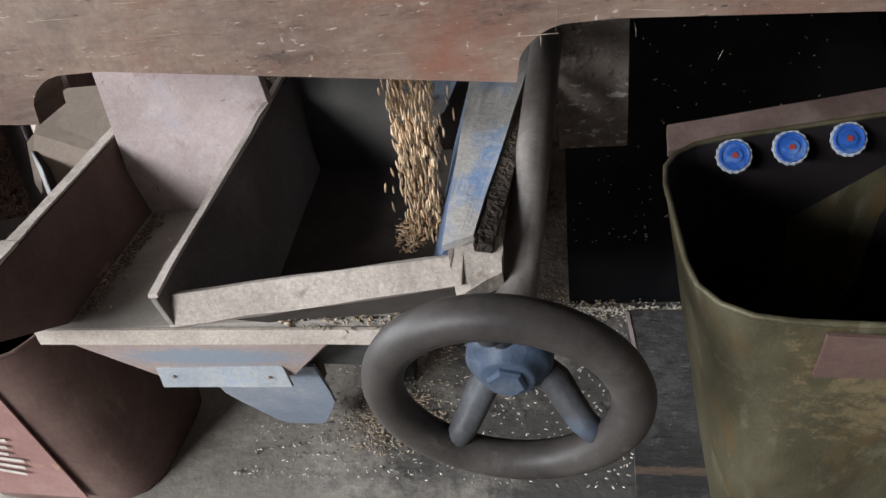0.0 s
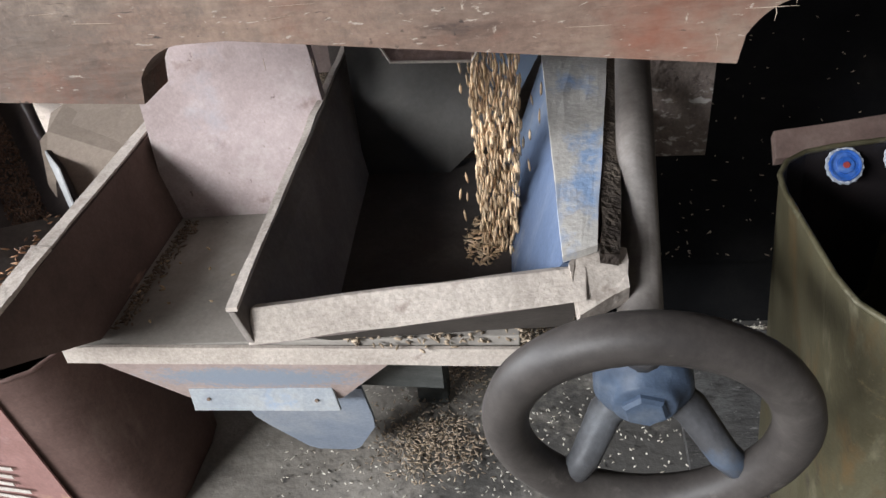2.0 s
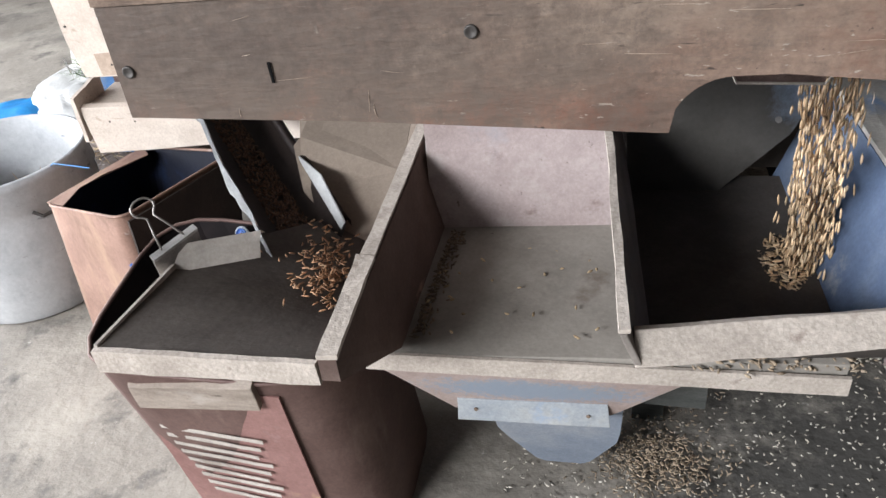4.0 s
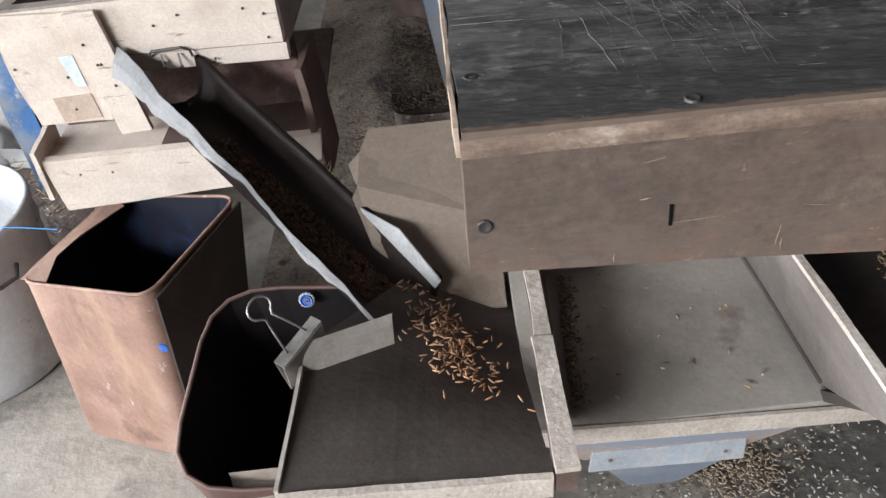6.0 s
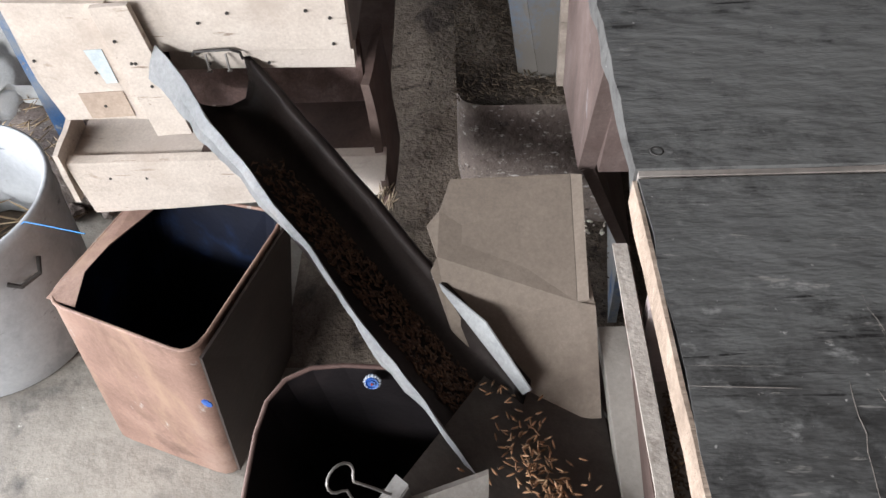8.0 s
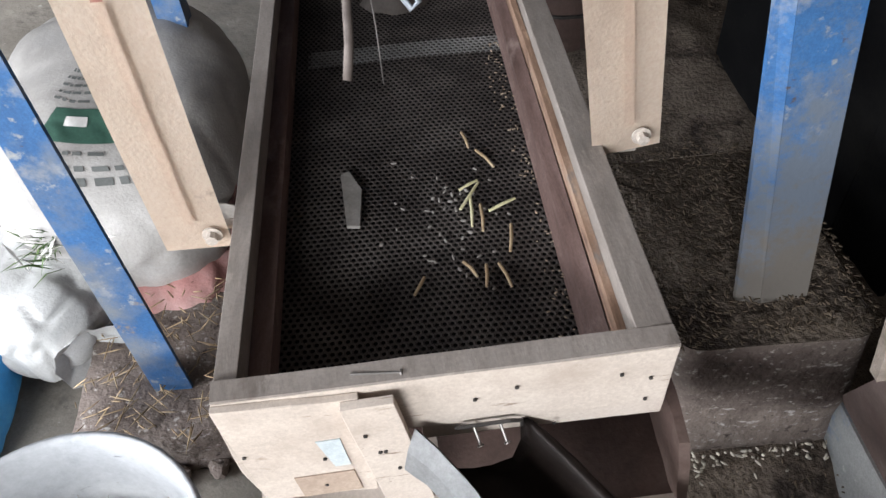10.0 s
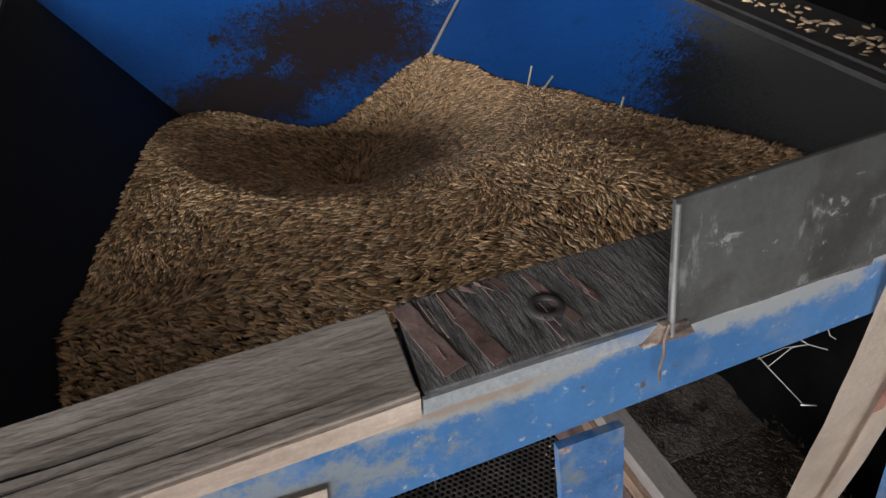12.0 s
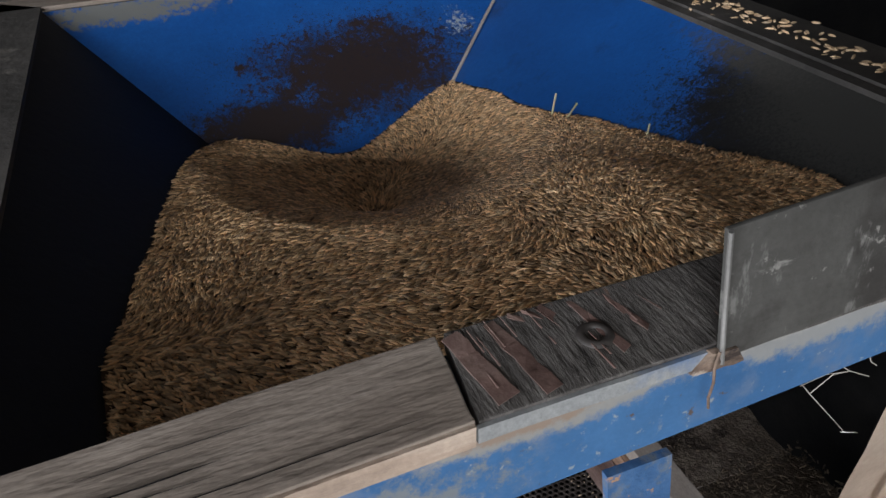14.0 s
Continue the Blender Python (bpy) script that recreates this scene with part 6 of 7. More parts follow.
pk = part("plank", worn(slab([(-0.0795, 1.2815, 0.8800), (0.12, 1.2815, 0.8812), (0.12, 1.3275, 0.8830), (-0.0745, 1.3275, 0.8820)], (0, 0, 0.0085)), 6, 0.0007, 45), M_FLAKED, rimw, "dark painted flaking plank", bevel=0.0006)
part("blue_grey_edge", worn(slab([(-0.0810, 1.2793, 0.8802), (0.018, 1.2793, 0.8812), (0.018, 1.2812, 0.8812), (-0.0810, 1.2812, 0.8802)], (0, 0, 0.0068)), 6, 0.0004, 60), M_DUSTBLUE, rimw, "pale blue-grey front edge")
for x0, x1, y0, y1 in ((-0.074, -0.066, 1.284, 1.325), (-0.0565, -0.0505, 1.282, 1.326), (-0.033, -0.0320, 1.306, 1.326), (-0.0205, -0.0175, 1.290, 1.327), (-0.006, -0.0042, 1.297, 1.327), (-0.0455, -0.0445, 1.318, 1.327), (0.006, 0.0068, 1.306, 1.327), (-0.039, -0.0383, 1.319, 1.327), (-0.026, -0.0253, 1.316, 1.327), (-0.032, -0.0295, 1.308, 1.327)):
    bm = slab([(x0 + 0.003, y0, 0.8897), (x1 + 0.0045, y0 + 0.003, 0.8897), (x1 - 0.0035, y1, 0.8906), (x0 - 0.003, y1 - 0.002, 0.8906)], (0, 0, 0.0003))
    part("bare_flake", worn(bm, 5, 0.0009, 330), M_FLAKE, pk, "bare reddish wood where paint flaked")
# cracks along the grey plank, thin splinters on the dark one
for k in range(15):
    x, y, ln = rng.uniform(-0.45, -0.10), rng.uniform(1.284, 1.325), rng.uniform(0.02, 0.10)
    w = rng.uniform(0.00012, 0.0003)
    ptsc = [(x + ln * e / 5, y + 0.0012 * noise.noise(Vector((k * 3.1, e * 1.3, 0))), 0.8905 + 0.048 * (x + ln * e / 5 + 0.081)) for e in range(6) if x + ln * e / 5 < -0.084]
    if len(ptsc) > 2:
        part("crack", tube(ptsc, [w * (0.3 if e in (0, len(ptsc) - 1) else 1) for e in range(len(ptsc))], 4), M_BLACK, rimw)
for k in range(10):
    x, y, ln = rng.uniform(-0.070, 0.012), rng.uniform(1.283, 1.318), rng.uniform(0.003, 0.018)
    y1 = min(1.327, y + ln)
    w, lean = rng.uniform(0.0002, 0.0005), -0.09 * ln
    part("splinter", tube([(x, y, 0.8902 + (y - 1.2815) * 0.03), (x + lean, y1, 0.8902 + (y1 - 1.2815) * 0.03)], [w, w * 0.5], 4), M_FLAKE, pk)
washer = thing("washer_ring", (-0.022, 1.303, 0.891), "dark rubber washer ring on the plank", "washer")
part("ring", lathe((-0.022, 1.303, 0.8892), (0, -0.02, 1), [(0.0036, 0.0), (0.0038, 0.0014), (0.0046, 0.0019), (0.0066, 0.0018), (0.0075, 0.0010), (0.0077, 0.0)], 36), M_RUBBER, washer, smooth=True)
sheet = thing("steel_guard_plate", (0.2, 1.285, 0.88), "dull dark sheet-steel plate on the hopper's edge", "metal plate")
bm = slab([(0.016, 1.2775, 0.884), (0.40, 1.2775, 0.903), (0.40, 1.2815, 0.966), (0.012, 1.2815, 0.940)], (0, 0.0022, 0))
part("plate", worn(bm, 4, 0.0005, 40), M_STEELPLATE, sheet, bevel=0.0006)
part("folded_edge", tube([(0.0165, 1.2765, 0.883), (0.0150, 1.2785, 0.905), (0.0118, 1.2800, 0.940)], 0.0010, 7), M_SCREENLAP, sheet)
part("twisted_wire", tube([(0.014, 1.276, 0.890), (0.0115, 1.2745, 0.884), (0.013, 1.275, 0.876), (0.0125, 1.2755, 0.868), (0.0145, 1.2765, 0.861)], 0.0006, 7), M_DECKEDGE, sheet, "thin dusty wire")
part("dust_crust", worn(slab([(0.004, 1.2768, 0.8805), (0.026, 1.2762, 0.8815), (0.022, 1.2768, 0.889), (0.012, 1.2772, 0.8885)], (0, 0.003, 0)), 4, 0.0016, 160), M_DECKEDGE, sheet, "brown crust of dust at the plate's corner")

# ---------------------------------------------------------------- hopper with paddy
hop = thing("feed_hopper", (0.0, 1.65, 0.6), "blue sheet-metal feed hopper with stains and shade-darkened sides", "hopper")
RZ, DEP = 0.876, 0.15
def hx0(z): return -0.250 + (RZ - z) * 1.18
def hx1(z): return 0.277 - (RZ - z) * 1.6
def hy0(z): return 1.330 + (RZ - z) * 1.0
def hy1(z): return 1.965 - (RZ - z) * 1.47
ZL = RZ - DEP
rimq = [(-0.250, 1.330, RZ), (0.277, 1.330, RZ), (0.277, 1.965, RZ), (-0.250, 1.965, RZ)]
lowq = [(hx0(ZL), hy0(ZL), ZL), (hx1(ZL), hy0(ZL), ZL), (hx1(ZL), hy1(ZL), ZL), (hx0(ZL), hy1(ZL), ZL)]
for i, (nm, m_, lab) in enumerate((("front_wall", M_HOPDARK, ""), ("right_wall", M_BLUEIN, "glossy blue wall"), ("back_wall", M_BLUEBACK, "glossy blue wall with a dark burnt stain"), ("left_wall", M_HOPDARK, "wall coloured near-black for its shade"))):
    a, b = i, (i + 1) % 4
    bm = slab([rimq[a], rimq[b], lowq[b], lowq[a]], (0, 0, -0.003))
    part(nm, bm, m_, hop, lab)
nz = 0.628
outq = [(-0.028, 1.570, nz), (0.056, 1.570, nz), (0.056, 1.655, nz), (-0.028, 1.655, nz)]
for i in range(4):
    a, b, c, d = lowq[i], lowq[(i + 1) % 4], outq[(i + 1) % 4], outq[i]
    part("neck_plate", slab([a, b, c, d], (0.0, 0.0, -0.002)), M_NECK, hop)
part("slide_gate", worn(slab([(-0.045, 1.556, nz - 0.010), (0.070, 1.556, nz - 0.004), (0.066, 1.665, nz - 0.004), (-0.04, 1.665, nz - 0.010)], (0, 0, 0.006)), 3, 0.0012, 60), M_SHAFT, hop, "dusty metal slide gate")
part("gate_tongue", slab([(-0.012, 1.555, nz - 0.012), (0.045, 1.555, nz - 0.008), (0.030, 1.55, nz - 0.03), (0.01, 1.55, nz - 0.03)], (0, 0.003, 0)), M_SHAFT, hop)
part("gate_handle", tube([(0.022, 1.553, nz - 0.02), (0.038, 1.535, nz - 0.045), (0.050, 1.53, nz - 0.062), (0.058, 1.53, nz - 0.055), (0.052, 1.54, nz - 0.02), (0.040, 1.55, nz + 0.045)], 0.0034, 10), M_HANDLE, hop, "pale bent gate handle", smooth=True)
part("gate_wire", tube([(0.008, 1.56, nz - 0.02), (0.012, 1.55, nz - 0.09), (0.013, 1.545, nz - 0.158)], 0.0008, 6), M_STEEL, hop)
fall = lathe((0.035, 1.74, ZM), (0, 0, 1), [(0.045, 0.002), (0.035, 0.010), (0.018, 0.020), (0.006, 0.022), (0.0, 0.018)], 26)
for v in fall.verts:
    v.co += noise.noise_vector(v.co * 45) * 0.007
tagged(part("dust_cone", fall, M_BOXIN, smooth=True), "small brown cone of dust on the mesh below the hopper gate", "dust", kind="stuff")
part("corner_seam", tube([(0.130, 1.828, 0.786), (0.197, 1.891, 0.8295), (0.271, 1.959, 0.8755)], 0.0018, 6), M_PAPER, hop, "pale sealed corner seam")
# rim flanges
part("right_rim", slab([(0.277, 1.33, RZ), (0.288, 1.33, RZ), (0.288, 1.98, RZ), (0.277, 1.965, RZ)], (0, 0, 0.004)), M_HOPRIM, hop, "stained rim")
part("right_rim_outer", slab([(0.289, 1.33, RZ + 0.001), (0.36, 1.33, RZ - 0.004), (0.36, 2.0, RZ - 0.004), (0.289, 2.0, RZ + 0.001)], (0, 0, 0.005)), M_HOPRIM, hop)
part("left_rim", slab([(-0.250, 1.33, RZ), (-0.29, 1.33, RZ), (-0.29, 2.0, RZ), (-0.250, 1.965, RZ)], (0, 0, 0.005)), M_HOPRIM, hop)
part("back_rim", slab([(-0.29, 1.966, RZ + 0.001), (0.36, 1.966, RZ + 0.001), (0.36, 2.01, RZ + 0.001), (-0.29, 2.01, RZ + 0.001)], (0, 0, 0.004)), M_GREYW, hop)


def heap_z(x, y):
    """A fill that falls gently towards the back, with a funnel-shaped pit above the outlet."""
    z = 0.843 - 0.15 * (max(y, 1.42) - 1.42) - 0.03 * (1.42 - min(y, 1.42))
    z += 0.013 * math.exp(-((x - 0.10) / 0.06) ** 2 - ((y - 1.44) / 0.10) ** 2)
    r = math.hypot((x + 0.006) * (1.42 if x < -0.006 else 1.12), y - 1.695)
    z -= 0.082 * max(0.0, 1 - math.sqrt(r * r + 0.0002) / 0.205) ** 1.4 + 0.016 * math.exp(-(r / 0.022) ** 2)
    z -= 0.024 * math.exp(-((x + 0.17) / 0.085) ** 2 - ((y - 1.86) / 0.075) ** 2)
    z += 0.007 * math.exp(-((x - 0.16) ** 2 + (y - 1.78) ** 2 * 0.3) / 0.002)
    return z + 0.0016 * noise.noise(Vector((x * 17, y * 17, 0)))


pile = bmesh.new()
NX, NY = 90, 110
gridv = []
for j in range(NY + 1):
    row = []
    for i in range(NX + 1):
        y = 1.335 + 0.60 * j / NY
        x = -0.25 + 0.53 * i / NX
        row.append(pile.verts.new((x, y, heap_z(x, y))))
    gridv.append(row)
for j in range(NY):
    for i in range(NX):
        q = (gridv[j][i], gridv[j][i + 1], gridv[j + 1][i + 1], gridv[j + 1][i])
        c = sum((v.co for v in q), Vector()) / 4
        if hx0(c.z) - 0.006 < c.x < hx1(c.z) + 0.006 and c.y < hy1(c.z) + 0.006 and c.y > 1.33:
            pile.faces.new(q)
bmesh.ops.delete(pile, geom=[v for v in pile.verts if not v.link_faces], context="VERTS")
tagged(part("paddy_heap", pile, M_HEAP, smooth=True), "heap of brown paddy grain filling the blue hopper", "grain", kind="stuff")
cand = np.stack([rng.uniform(-0.25, 0.28, 150000), rng.uniform(1.332, 1.93, 150000)], 1)
pp, dd = [], []
for x, y in cand:
    z = heap_z(x, y)
    if not (hx0(z) + 0.002 < x < hx1(z) - 0.002 and y < hy1(z) - 0.002):
        continue
    e = 0.004
    gx_, gy_ = (heap_z(x + e, y) - z) / e, (heap_z(x, y + e) - z) / e
    flow = Vector((-gx_, -gy_, 0)) + Vector((0.22, -0.10, 0)) + Vector((noise.noise(Vector((x * 9, y * 9, 5))), noise.noise(Vector((x * 9, y * 9, 8))), 0)) * 0.3
    ang = math.atan2(flow.y, flow.x) + rng.normal(0, 0.34)
    dx, dy = math.cos(ang), math.sin(ang)
    pp.append((x, y, z + rng.uniform(-0.0012, 0.0017)))
    dd.append((dx, dy, gx_ * dx + gy_ * dy + rng.normal(0, 0.16)))
n = len(pp)
tagged(grain_mesh("paddy_grains", pp, dd, rng.uniform(0.0062, 0.0083, n), rng.uniform(0.00135, 0.0018, n), M_GRAIN), "long brown paddy grains on the heap", "grain", kind="stuff")
for (x0, y0), (x1, y1), hgt in (((0.157, 1.662), (0.166, 1.672), 0.016), ((0.160, 1.642), (0.176, 1.652), 0.008), ((0.184, 1.560), (0.190, 1.566), 0.007)):
    za = heap_z(x0, y0)
    st = thing("straw_piece", (x0, y0, za), "thin pale straw sticking out of the grain", "straw")
    part("stalk", tube([(x0, y0, za), (x1, y1, za + hgt)], 0.0009, 6), M_STRAW, st)
n = 210
ledge_grain = grain_mesh("grain_on_rim", np.stack([0.318 + rng.normal(0, 0.010, n), rng.uniform(1.42, 1.85, n), np.full(n, RZ + 0.005)], 1), np.stack([rng.normal(0, 1, n), rng.normal(0, 1, n), rng.normal(0, 0.1, n)], 1), 0.0088, 0.0023, M_STREAM)
tagged(ledge_grain, "pale loose grains along the hopper rim", "grain", kind="stuff")

# ---------------------------------------------------------------- concrete plinth, boards on the right
plinth = thing("concrete_plinth", (0.43, 1.42, 0.0), "rough dusty concrete plinth with husk on top", "plinth")
bm = bmesh.new()
lowo = rounded([(0.315, 1.275, 0), (0.55, 1.268, 0), (0.56, 1.62, 0), (0.305, 1.62, 0)], 0.035, 5)
topo = rounded([(0.305, 1.292, 0.255), (0.53, 1.282, 0.262), (0.54, 1.62, 0.25), (0.298, 1.62, 0.25)], 0.035, 5)
rings = []
for k in range(9):
    s = k / 8
    rings.append([bm.verts.new(p.lerp(q, s) + noise.noise_vector(p.lerp(q, s) * 22) * 0.007) for p, q in zip(lowo, topo)])
for r0, r1 in zip(rings, rings[1:]):
    for i in range(len(r0)):
        bm.faces.new((r0[i], r0[(i + 1) % len(r0)], r1[(i + 1) % len(r0)], r1[i]))
part("block", bm, M_PLINTH, plinth, smooth=True)
bm = bmesh.new()
cv = Vector((0.42, 1.44, 0.265))
rr = [[bm.verts.new(cv.lerp(q, s) + Vector((0, 0, 0.008 * noise.noise(cv.lerp(q, s) * 40)))) for q in topo] for s in (1.0, 0.75, 0.5, 0.25)]
ce = bm.verts.new(cv)
for r0, r1 in zip(rr, rr[1:]):
    for i in range(len(r0)):
        bm.faces.new((r0[i], r0[(i + 1) % len(r0)], r1[(i + 1) % len(r0)], r1[i]))
for i in range(len(rr[-1])):
    bm.faces.new((rr[-1][i], rr[-1][(i + 1) % len(rr[-1])], ce))
part("husk_layer", bm, M_HUSK, plinth, "layer of husk on top", smooth=True)
n = 1800
hg = grain_mesh("husk_scatter", np.stack([rng.uniform(0.30, 0.54, n), rng.uniform(1.29, 1.62, n), np.full(n, 0.266) + rng.random(n) * 0.004], 1), np.stack([rng.normal(0, 1, n), rng.normal(0, 1, n), rng.normal(0, 0.3, n)], 1), rng.uniform(0.006, 0.010, n), rng.uniform(0.0018, 0.0026, n), M_HUSKBIT)
tagged(hg, "dry husks scattered on the plinth", "husk", kind="stuff")
boards = thing("leaning_pink_boards", (0.45, 1.05, 0.3), "faded pink wooden boards of a tapered bin", "wooden bin")
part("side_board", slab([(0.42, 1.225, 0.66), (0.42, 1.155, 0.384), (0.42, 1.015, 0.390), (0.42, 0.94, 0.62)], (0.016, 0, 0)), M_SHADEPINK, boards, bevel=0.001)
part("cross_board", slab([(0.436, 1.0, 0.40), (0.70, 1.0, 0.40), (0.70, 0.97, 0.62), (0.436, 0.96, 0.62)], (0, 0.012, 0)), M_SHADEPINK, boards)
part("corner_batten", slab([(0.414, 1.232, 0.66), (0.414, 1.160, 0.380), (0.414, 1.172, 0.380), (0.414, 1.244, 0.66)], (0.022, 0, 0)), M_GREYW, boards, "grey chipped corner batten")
part("tapered_panel", slab([(0.424, 1.165, 0.383), (0.424, 1.015, 0.388), (0.510, 1.110, 0.157), (0.528, 1.288, 0.128)], (0.010, 0, 0.006)), M_SHADEPINK, boards, "dirty pink sloping panel, colour darkened for shade", bevel=0.001)
low = worn(slab([(0.524, 1.290, 0.130), (0.506, 1.112, 0.158), (0.512, 1.112, 0.0), (0.530, 1.290, 0.0)], (0.012, 0, 0)), 3, 0.0012, 40)
part("low_side", low, M_DUSTBLUE, boards, "grey and blue chipped low side")
card = thing("cardboard_sheet", (0.38, 0.95, 0.35), "brown cardboard sheet with a torn edge", "cardboard")
bm = slab([(0.300, 0.988, 0.402), (0.409, 0.993, 0.402), (0.409, 0.885, 0.352), (0.425, 0.882, 0.350), (0.425, 0.80, 0.305), (0.37, 0.80, 0.303), (0.300, 0.868, 0.338), (0.283, 0.905, 0.372), (0.2885, 0.915, 0.378), (0.279, 0.945, 0.386), (0.2905, 0.958, 0.392)], (0, 0, 0.0025))
bmesh.ops.triangulate(bm, faces=bm.faces[:])
part("sheet", bm, M_CARD, card)
bm = slab([(0.4095, 0.993, 0.4025), (0.419, 0.990, 0.404), (0.419, 0.885, 0.356), (0.4095, 0.885, 0.3525)], (0, 0, 0.0025))
part("folded_part", bm, M_CARD, card)

# ---------------------------------------------------------------- sacks and odds at the left back
def sack_surface(at, length, width, height, turn, crease=0.006):
    m = Matrix.Translation(at) @ Matrix.Rotation(radians(turn), 4, "Z")

    def point(p, grow=0.0):
        sx = math.copysign(abs(p.x) ** 0.75, p.x) * length / 2
        sy = math.copysign(abs(p.y) ** 0.7, p.y) * width / 2
        sz = (math.copysign(abs(p.z) ** 0.8, p.z) * 0.5 + 0.5) * height
        q = Vector((sx, sy, sz))
        q += noise.noise_vector(q * 6) * 0.018 + noise.noise_vector(q * 20) * 0.0010
        for scale, deep in ((7.0, crease), (17.0, crease * 0.45)):
            line = noise.noise(Vector((q.x * scale + at[0] * 9, q.y * scale * 1.5, q.z * scale * 0.8)))
            q -= p * deep * max(0.0, 1 - abs(line) * 6)
        q.z = max(q.z, 0.001)
        return m @ (q + p * grow)

    return point


def sack(name, at, length, width, height, turn, label, m_, crease=0.006):
    ob = thing(name, at, label, "sack")
    point = sack_surface(at, length, width, height, turn, crease)
    bm = bmesh.new()
    rows = [[bm.verts.new(point(Vector((math.sin(ph), math.cos(ph) * math.cos(2 * math.pi * i / 110), math.cos(ph) * math.sin(2 * math.pi * i / 110))))) for i in range(110)] for ph in (math.pi * (j / 80 - 0.5) * 0.998 for j in range(81))]
    for a, b in zip(rows, rows[1:]):
        for i in range(110):
            bm.faces.new((a[i], a[(i + 1) % 110], b[(i + 1) % 110], b[i]))
    bm.faces.new(rows[0][::-1])
    bm.faces.new(rows[-1])
    part("bag", bm, m_, ob, smooth=True)
    return ob, point


def print_on(sack_pair, name, th0, th1, ph0, ph1, m_, label="", nx=24, ny=12):
    ob, point = sack_pair
    bm = bmesh.new()
    def aim(th, ph):
        return Vector((math.cos(ph) * math.cos(th), math.cos(ph) * math.sin(th), math.sin(ph)))

    g = [[bm.verts.new(point(aim(radians(th0 + (th1 - th0) * i / nx), radians(ph0 + (ph1 - ph0) * j / ny)), 0.0016 if m_ is not M_WHITE else 0.0026)) for i in range(nx + 1)] for j in range(ny + 1)]
    for j in range(ny):
        for i in range(nx):
            bm.faces.new((g[j][i], g[j][i + 1], g[j + 1][i + 1], g[j + 1][i]))
    part(name, bm, m_, ob, label, smooth=True)


s1 = sack("white_sack", (-0.44, 1.93, 0.0), 0.66, 0.42, 0.315, 100, "full white woven sack with a green printed panel", M_SACK, 0.0035)
print_on(s1, "green_panel", 154, 187, 58, 71, M_GREEN, "green printed panel")
print_on(s1, "white_window", 168, 179, 64.5, 68, M_WHITE)
for k in range(5):
    a = 146.0 - 2 * k
    while a < 196 + 3 * k:
        wide = rng.uniform(4, 11)
        print_on(s1, "print_bar", a, a + wide, 73.5 + 2.6 * k, 74.4 + 2.6 * k, M_INK, "", 2, 1)
        a += wide + 2.5
for ph, th0, th1, tall in ((53, 156, 182, 1.6), (46, 164, 190, 2.4), (39, 168, 188, 4.0)):
    a = th0
    while a < th1:
        print_on(s1, "print_bar", a, a + 2.4, ph, ph + tall, M_INK, "", 1, 1)
        a += 3.9
s2 = sack("tied_sack", (-0.500, 1.668, 0.0), 0.36, 0.27, 0.205, 66, "white sack lying with its mouth tied in red", M_SACKBRIGHT, 0.014)
s3 = sack("red_sack", (-0.36, 1.70, 0.0), 0.30, 0.26, 0.13, 100, "faded red and white sack between the bin and the white sacks", M_SACKRED)
knot = Vector((-0.457, 1.528, 0.098))
bm = lathe(knot, (0.5, -0.8, 0.15), [(0.012, -0.02), (0.016, 0.0), (0.012, 0.010), (0.034, 0.030), (0.048, 0.044)], 26)
for v in bm.verts:
    v.co += noise.noise_vector(v.co * 55) * 0.012
part("frilled_mouth", bm, M_SACKBRIGHT, s2[0], "frilled sack mouth", smooth=True)
part("red_tie", tube([knot + Vector((0.016 * math.cos(q), 0.006 * math.cos(q), 0.016 * math.sin(q))) for q in np.linspace(0, 6.283, 17)[:-1]], 0.005, 8, closed=True), M_SACKRED, s2[0], "red string tie")
sprig = thing("leaf_sprig", (-0.474, 1.632, 0.2), "loose white fibres and green leaves lying on the tied sack", "plant scrap")
for k in range(120):
    a = rng.uniform(0, 6.28)
    c = Vector((-0.474 + rng.normal(0, 0.020), 1.632 + rng.normal(0, 0.026), 0.196))
    e = c + Vector((math.cos(a) * rng.uniform(0.02, 0.06), math.sin(a) * rng.uniform(0.02, 0.06), rng.uniform(0.002, 0.045)))
    w = Vector((-math.sin(a), math.cos(a), 0.3)) * rng.uniform(0.0014, 0.0036)
    mid = c.lerp(e, 0.5) + Vector((0, 0, rng.uniform(0.0, 0.012)))
    part("leaf" if k % 2 else "fibre", slab([c, mid + w, e, mid - w], (0, 0, 0.0006)), M_TWIG if k % 2 else M_WHITE, sprig)
tarp = sack("blue_tarp_bundle", (-0.665, 1.49, 0.0), 0.36, 0.23, 0.15, 85, "crumpled blue tarpaulin bundle on the floor", M_TARP)
foot = thing("left_plinth", (-0.29, 1.47, 0.0), "low crumbling concrete footing covered with straw", "plinth")
bm = worn(box(-0.44, -0.15, 1.36, 1.62, 0.0, 0.10), 5, 0.010, 18)
part("block", bm, M_PLINTH, foot, smooth=True)
for x, y, r in ((-0.40, 1.37, 0.028), (-0.33, 1.352, 0.020), (-0.20, 1.36, 0.024), (-0.27, 1.356, 0.016), (-0.445, 1.45, 0.022)):
    bm = bmesh.new()
    bmesh.ops.create_icosphere(bm, subdivisions=2, radius=r)
    for v in bm.verts:
        v.co = v.co + noise.noise_vector(v.co * 60 + Vector((x * 90, y * 50, 0))) * r * 0.5
        v.co = Vector((x + v.co.x, y + v.co.y, max(0.001, 0.35 * r + v.co.z * 0.7)))
    part("broken_lump", bm, M_PLINTH, foot)
n = 260
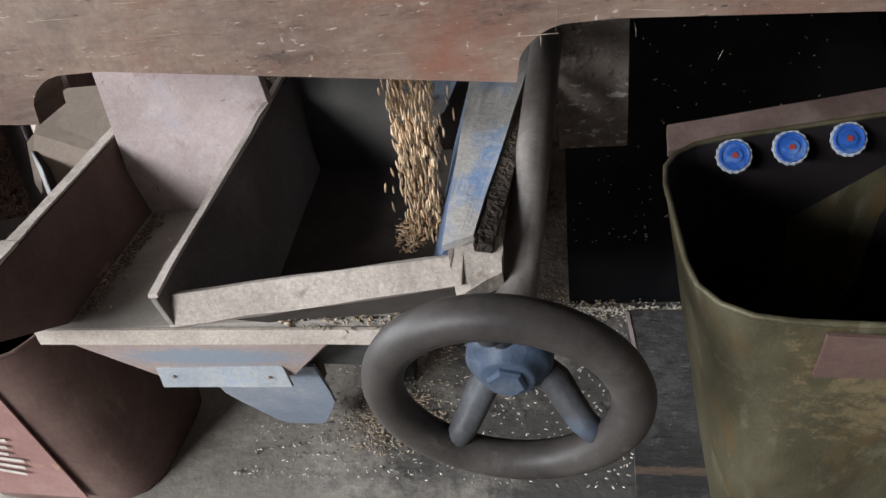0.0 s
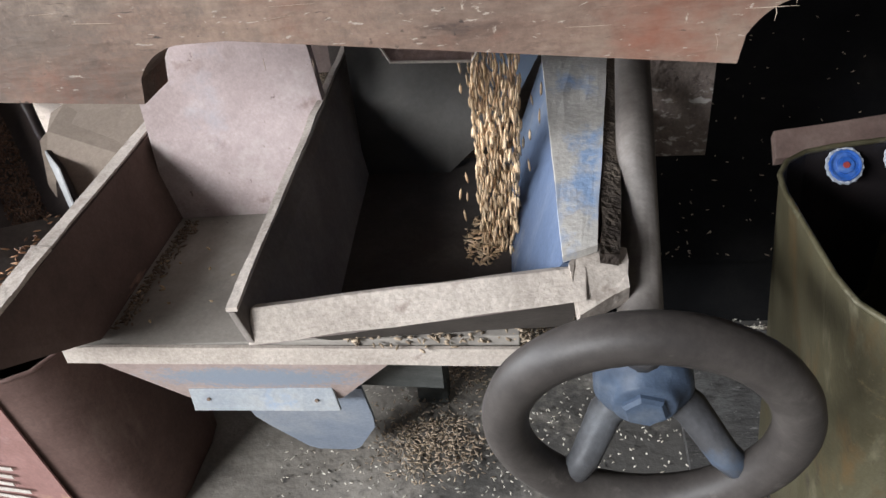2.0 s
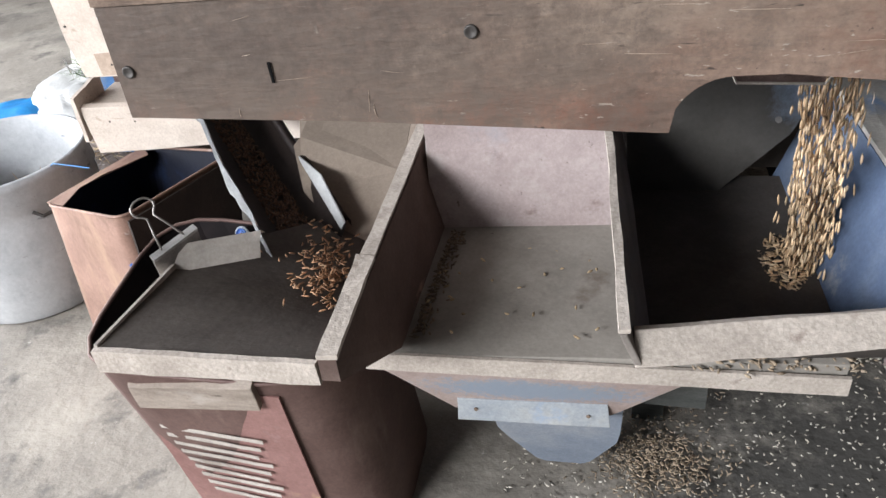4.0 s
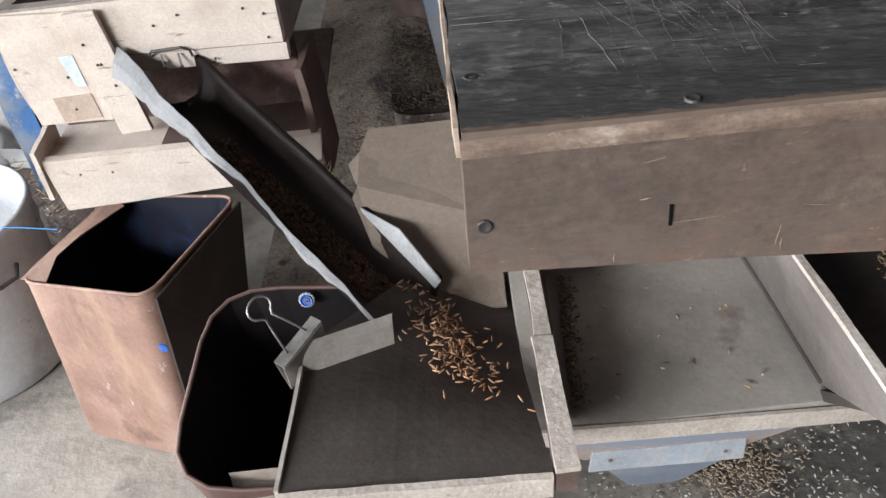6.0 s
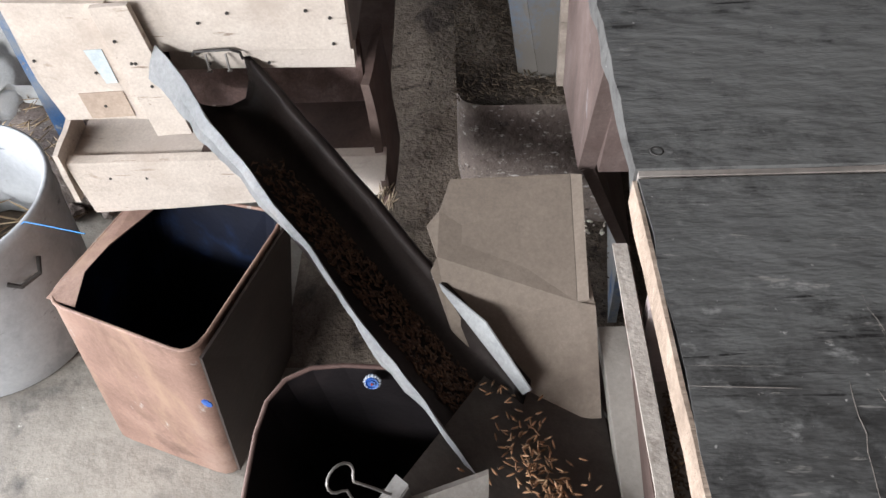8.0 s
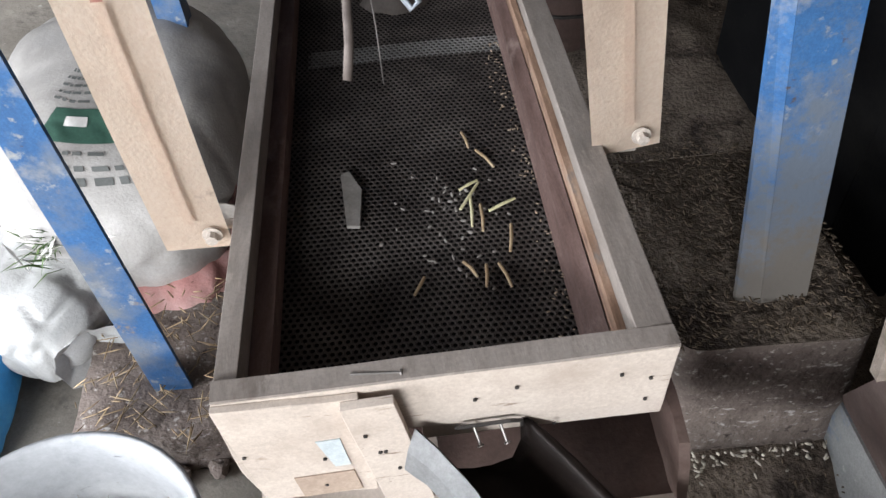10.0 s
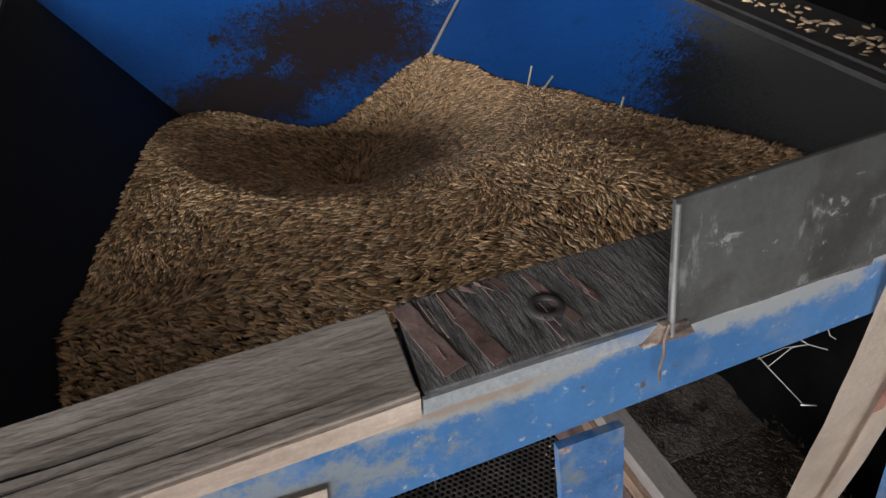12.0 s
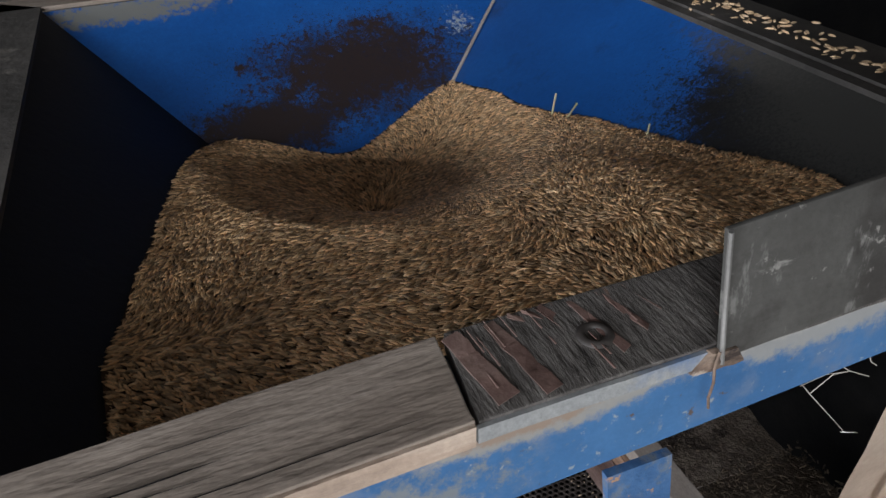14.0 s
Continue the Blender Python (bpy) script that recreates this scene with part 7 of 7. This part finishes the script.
st = grain_mesh("straw_on_footing", np.stack([rng.uniform(-0.44, -0.14, n), rng.uniform(1.34, 1.62, n), np.full(n, 0.106) + rng.random(n) * 0.008], 1), np.stack([rng.normal(0, 1, n), rng.normal(0, 1, n), rng.normal(0, 0.25, n)], 1), rng.uniform(0.01, 0.05, n), rng.uniform(0.0014, 0.0026, n), M_DRYSTALK)
tagged(st, "dry straw scattered on the footing", "straw", kind="stuff")
barrel = thing("dark_barrel", (0.40, 2.33, 0.0), "dark brown barrel standing in the shade behind the sieve", "barrel")
part("shell", lathe((0.40, 2.33, 0.0), (0, 0, 1), [(0.0, 0.002), (0.120, 0.002), (0.128, 0.012), (0.134, 0.20), (0.130, 0.42), (0.122, 0.42)], 36), M_DARKW, barrel, smooth=True)
part("lid", lathe((0.40, 2.33, 0.0), (0, 0, 1), [(0.127, 0.408), (0.131, 0.421), (0.128, 0.432), (0.0, 0.428)], 36), M_DARKW, barrel, smooth=True)
for z in (0.14, 0.28):
    part("hoop", tube([(0.40 + 0.1345 * math.cos(q), 2.33 + 0.1345 * math.sin(q), z) for q in (2 * math.pi * k / 40 for k in range(40))], 0.004, 8, closed=True), M_DARKSTEEL, barrel, smooth=True)
# far box and cobweb wires on the right
crate = thing("brown_crate", (0.75, 2.6, 0.05), "small brown wooden crate in the shade", "crate")
part("box", box(0.64, 0.86, 2.50, 2.70, 0.03, 0.20), M_CARD, crate, bevel=0.002)
web = thing("loose_wire", (0.1, 1.30, 0.83), "thin pale loose wires under the beam", "wire")
for q, w in (([(0.079, 1.296, 0.839), (0.100, 1.30, 0.814), (0.134, 1.30, 0.774)], 0.0006), ([(0.105, 1.30, 0.835), (0.123, 1.30, 0.820), (0.138, 1.30, 0.811)], 0.0007), ([(0.092, 1.30, 0.822), (0.110, 1.302, 0.821), (0.123, 1.30, 0.820)], 0.0005),
             ([(0.100, 1.30, 0.814), (0.112, 1.30, 0.822), (0.119, 1.298, 0.823)], 0.0005), ([(0.128, 1.298, 0.842), (0.131, 1.30, 0.830), (0.136, 1.30, 0.821), (0.141, 1.30, 0.817)], 0.0006), ([(0.131, 1.30, 0.830), (0.124, 1.301, 0.836)], 0.0004)):
    part("strand", tube(q, w * 0.4, 5), M_PAPER, web)
part("flake", slab([(0.133, 1.299, 0.775), (0.144, 1.299, 0.7695), (0.145, 1.301, 0.7675), (0.134, 1.301, 0.772)], (0, 0.0006, 0)), M_WHITE, web)

# ---------------------------------------------------------------- grain strewn about
n = 1500
fx, fy = rng.uniform(0.50, 1.12, n), rng.uniform(0.72, 1.06, n)
sc = grain_mesh("grain_on_floor", np.stack([fx, fy, np.full(n, 0.0035)], 1), np.stack([rng.normal(0, 1, n), rng.normal(0, 1, n), rng.normal(0, 0.1, n)], 1), rng.uniform(0.003, 0.0065, n), rng.uniform(0.0012, 0.0021, n), M_BRAN)
tagged(sc, "pale rice grains strewn over the concrete", "grain", kind="stuff")
n = 2100
c = rng.choice(4, n, p=(0.2, 0.2, 0.2, 0.4))
cx0, cy0 = np.array([0.70, 0.80, 0.92, 0.685])[c], np.array([0.94, 1.02, 1.04, 0.815])[c]
sc = grain_mesh("grain_heaps_on_floor", np.stack([cx0 + rng.normal(0, 0.036, n), cy0 + rng.normal(0, 0.026, n), 0.004 + rng.random(n) * 0.004], 1), np.stack([rng.normal(0, 1, n), rng.normal(0, 1, n), rng.normal(0, 0.2, n)], 1), rng.uniform(0.005, 0.008, n), rng.uniform(0.0015, 0.0022, n), M_SPILT)
tagged(sc, "brown grain spilled in loose drifts on the floor", "grain", kind="stuff")
n = 300
s = rng.random(n)
sc = grain_mesh("grain_along_divider", np.stack([0.462 + np.abs(rng.normal(0, 0.007, n)) + 0.012 * s, 0.66 + 0.15 * s, 0.3135 + 0.012 * s + rng.random(n) * 0.003], 1), np.stack([rng.normal(0, 1, n), rng.normal(0, 1, n), rng.normal(0, 0.2, n)], 1), rng.uniform(0.004, 0.007, n), rng.uniform(0.0014, 0.0020, n), M_DULLGRAIN)
tagged(sc, "brown grain lying along the divider board", "grain", kind="stuff")
n = 26
sc = grain_mesh("grain_on_tray", np.stack([rng.uniform(0.47, 0.63, n), rng.uniform(0.66, 0.81, n), np.full(n, 0.3225)], 1), np.stack([rng.normal(0, 1, n), rng.normal(0, 1, n), rng.normal(0, 0.1, n)], 1), rng.uniform(0.004, 0.008, n), rng.uniform(0.0018, 0.0025, n), M_DRYSTALK)
tagged(sc, "few stray grains on the dusty tray floor", "grain", kind="stuff")
n = 170
s = rng.random(n)
sc = grain_mesh("crumbs_under_feed_box", np.stack([0.66 + 0.15 * s, 0.655 + rng.normal(0, 0.006, n), 0.3135 + rng.random(n) * 0.008], 1), np.stack([rng.normal(0, 1, n), rng.normal(0, 1, n), rng.normal(0, 0.3, n)], 1), rng.uniform(0.003, 0.008, n), rng.uniform(0.0018, 0.003, n), M_SPILT)
tagged(sc, "dull crumbs and grain along the feed box foot", "grain", kind="stuff")
n = 9000
gx, gy = rng.uniform(0.24, 1.2, n), rng.uniform(1.1, 2.6, n)
sc = grain_mesh("husk_on_ground", np.stack([gx, gy, 0.045 + rng.random(n) * 0.012], 1), np.stack([rng.normal(0, 1, n), rng.normal(0, 1, n), rng.normal(0, 0.3, n)], 1), rng.uniform(0.006, 0.011, n), rng.uniform(0.0018, 0.0028, n), M_HUSKBIT)
tagged(sc, "dry husks over the dusty ground", "husk", kind="stuff")

n = 80
q = rng.random(n)
sc = grain_mesh("crumbs_on_plinth", np.stack([0.31 + 0.24 * q, 1.268 - np.abs(rng.normal(0, 0.014, n)), 0.052 + rng.random(n) * 0.012], 1), np.stack([rng.normal(0, 1, n), rng.normal(0, 1, n), rng.normal(0, 0.3, n)], 1), rng.uniform(0.004, 0.012, n), rng.uniform(0.002, 0.0045, n), M_BRAN)
tagged(sc, "crumbly pale bits along the foot of the plinth", "crumbs", kind="stuff")

carton = thing("torn_carton", (-0.272, 1.72, 0.0), "dull red cardboard carton with a torn pale top edge", "carton")
part("box", worn(box(-0.315, -0.232, 1.665, 1.80, 0.0, 0.195), 3, 0.003, 30), M_CARTON, carton)
part("torn_edge", worn(slab([(-0.318, 1.662, 0.188), (-0.230, 1.662, 0.178), (-0.226, 1.664, 0.205), (-0.30, 1.664, 0.232)], (0, 0.0022, 0)), 5, 0.0035, 60), M_PAPER, carton, "torn pale paper edge")
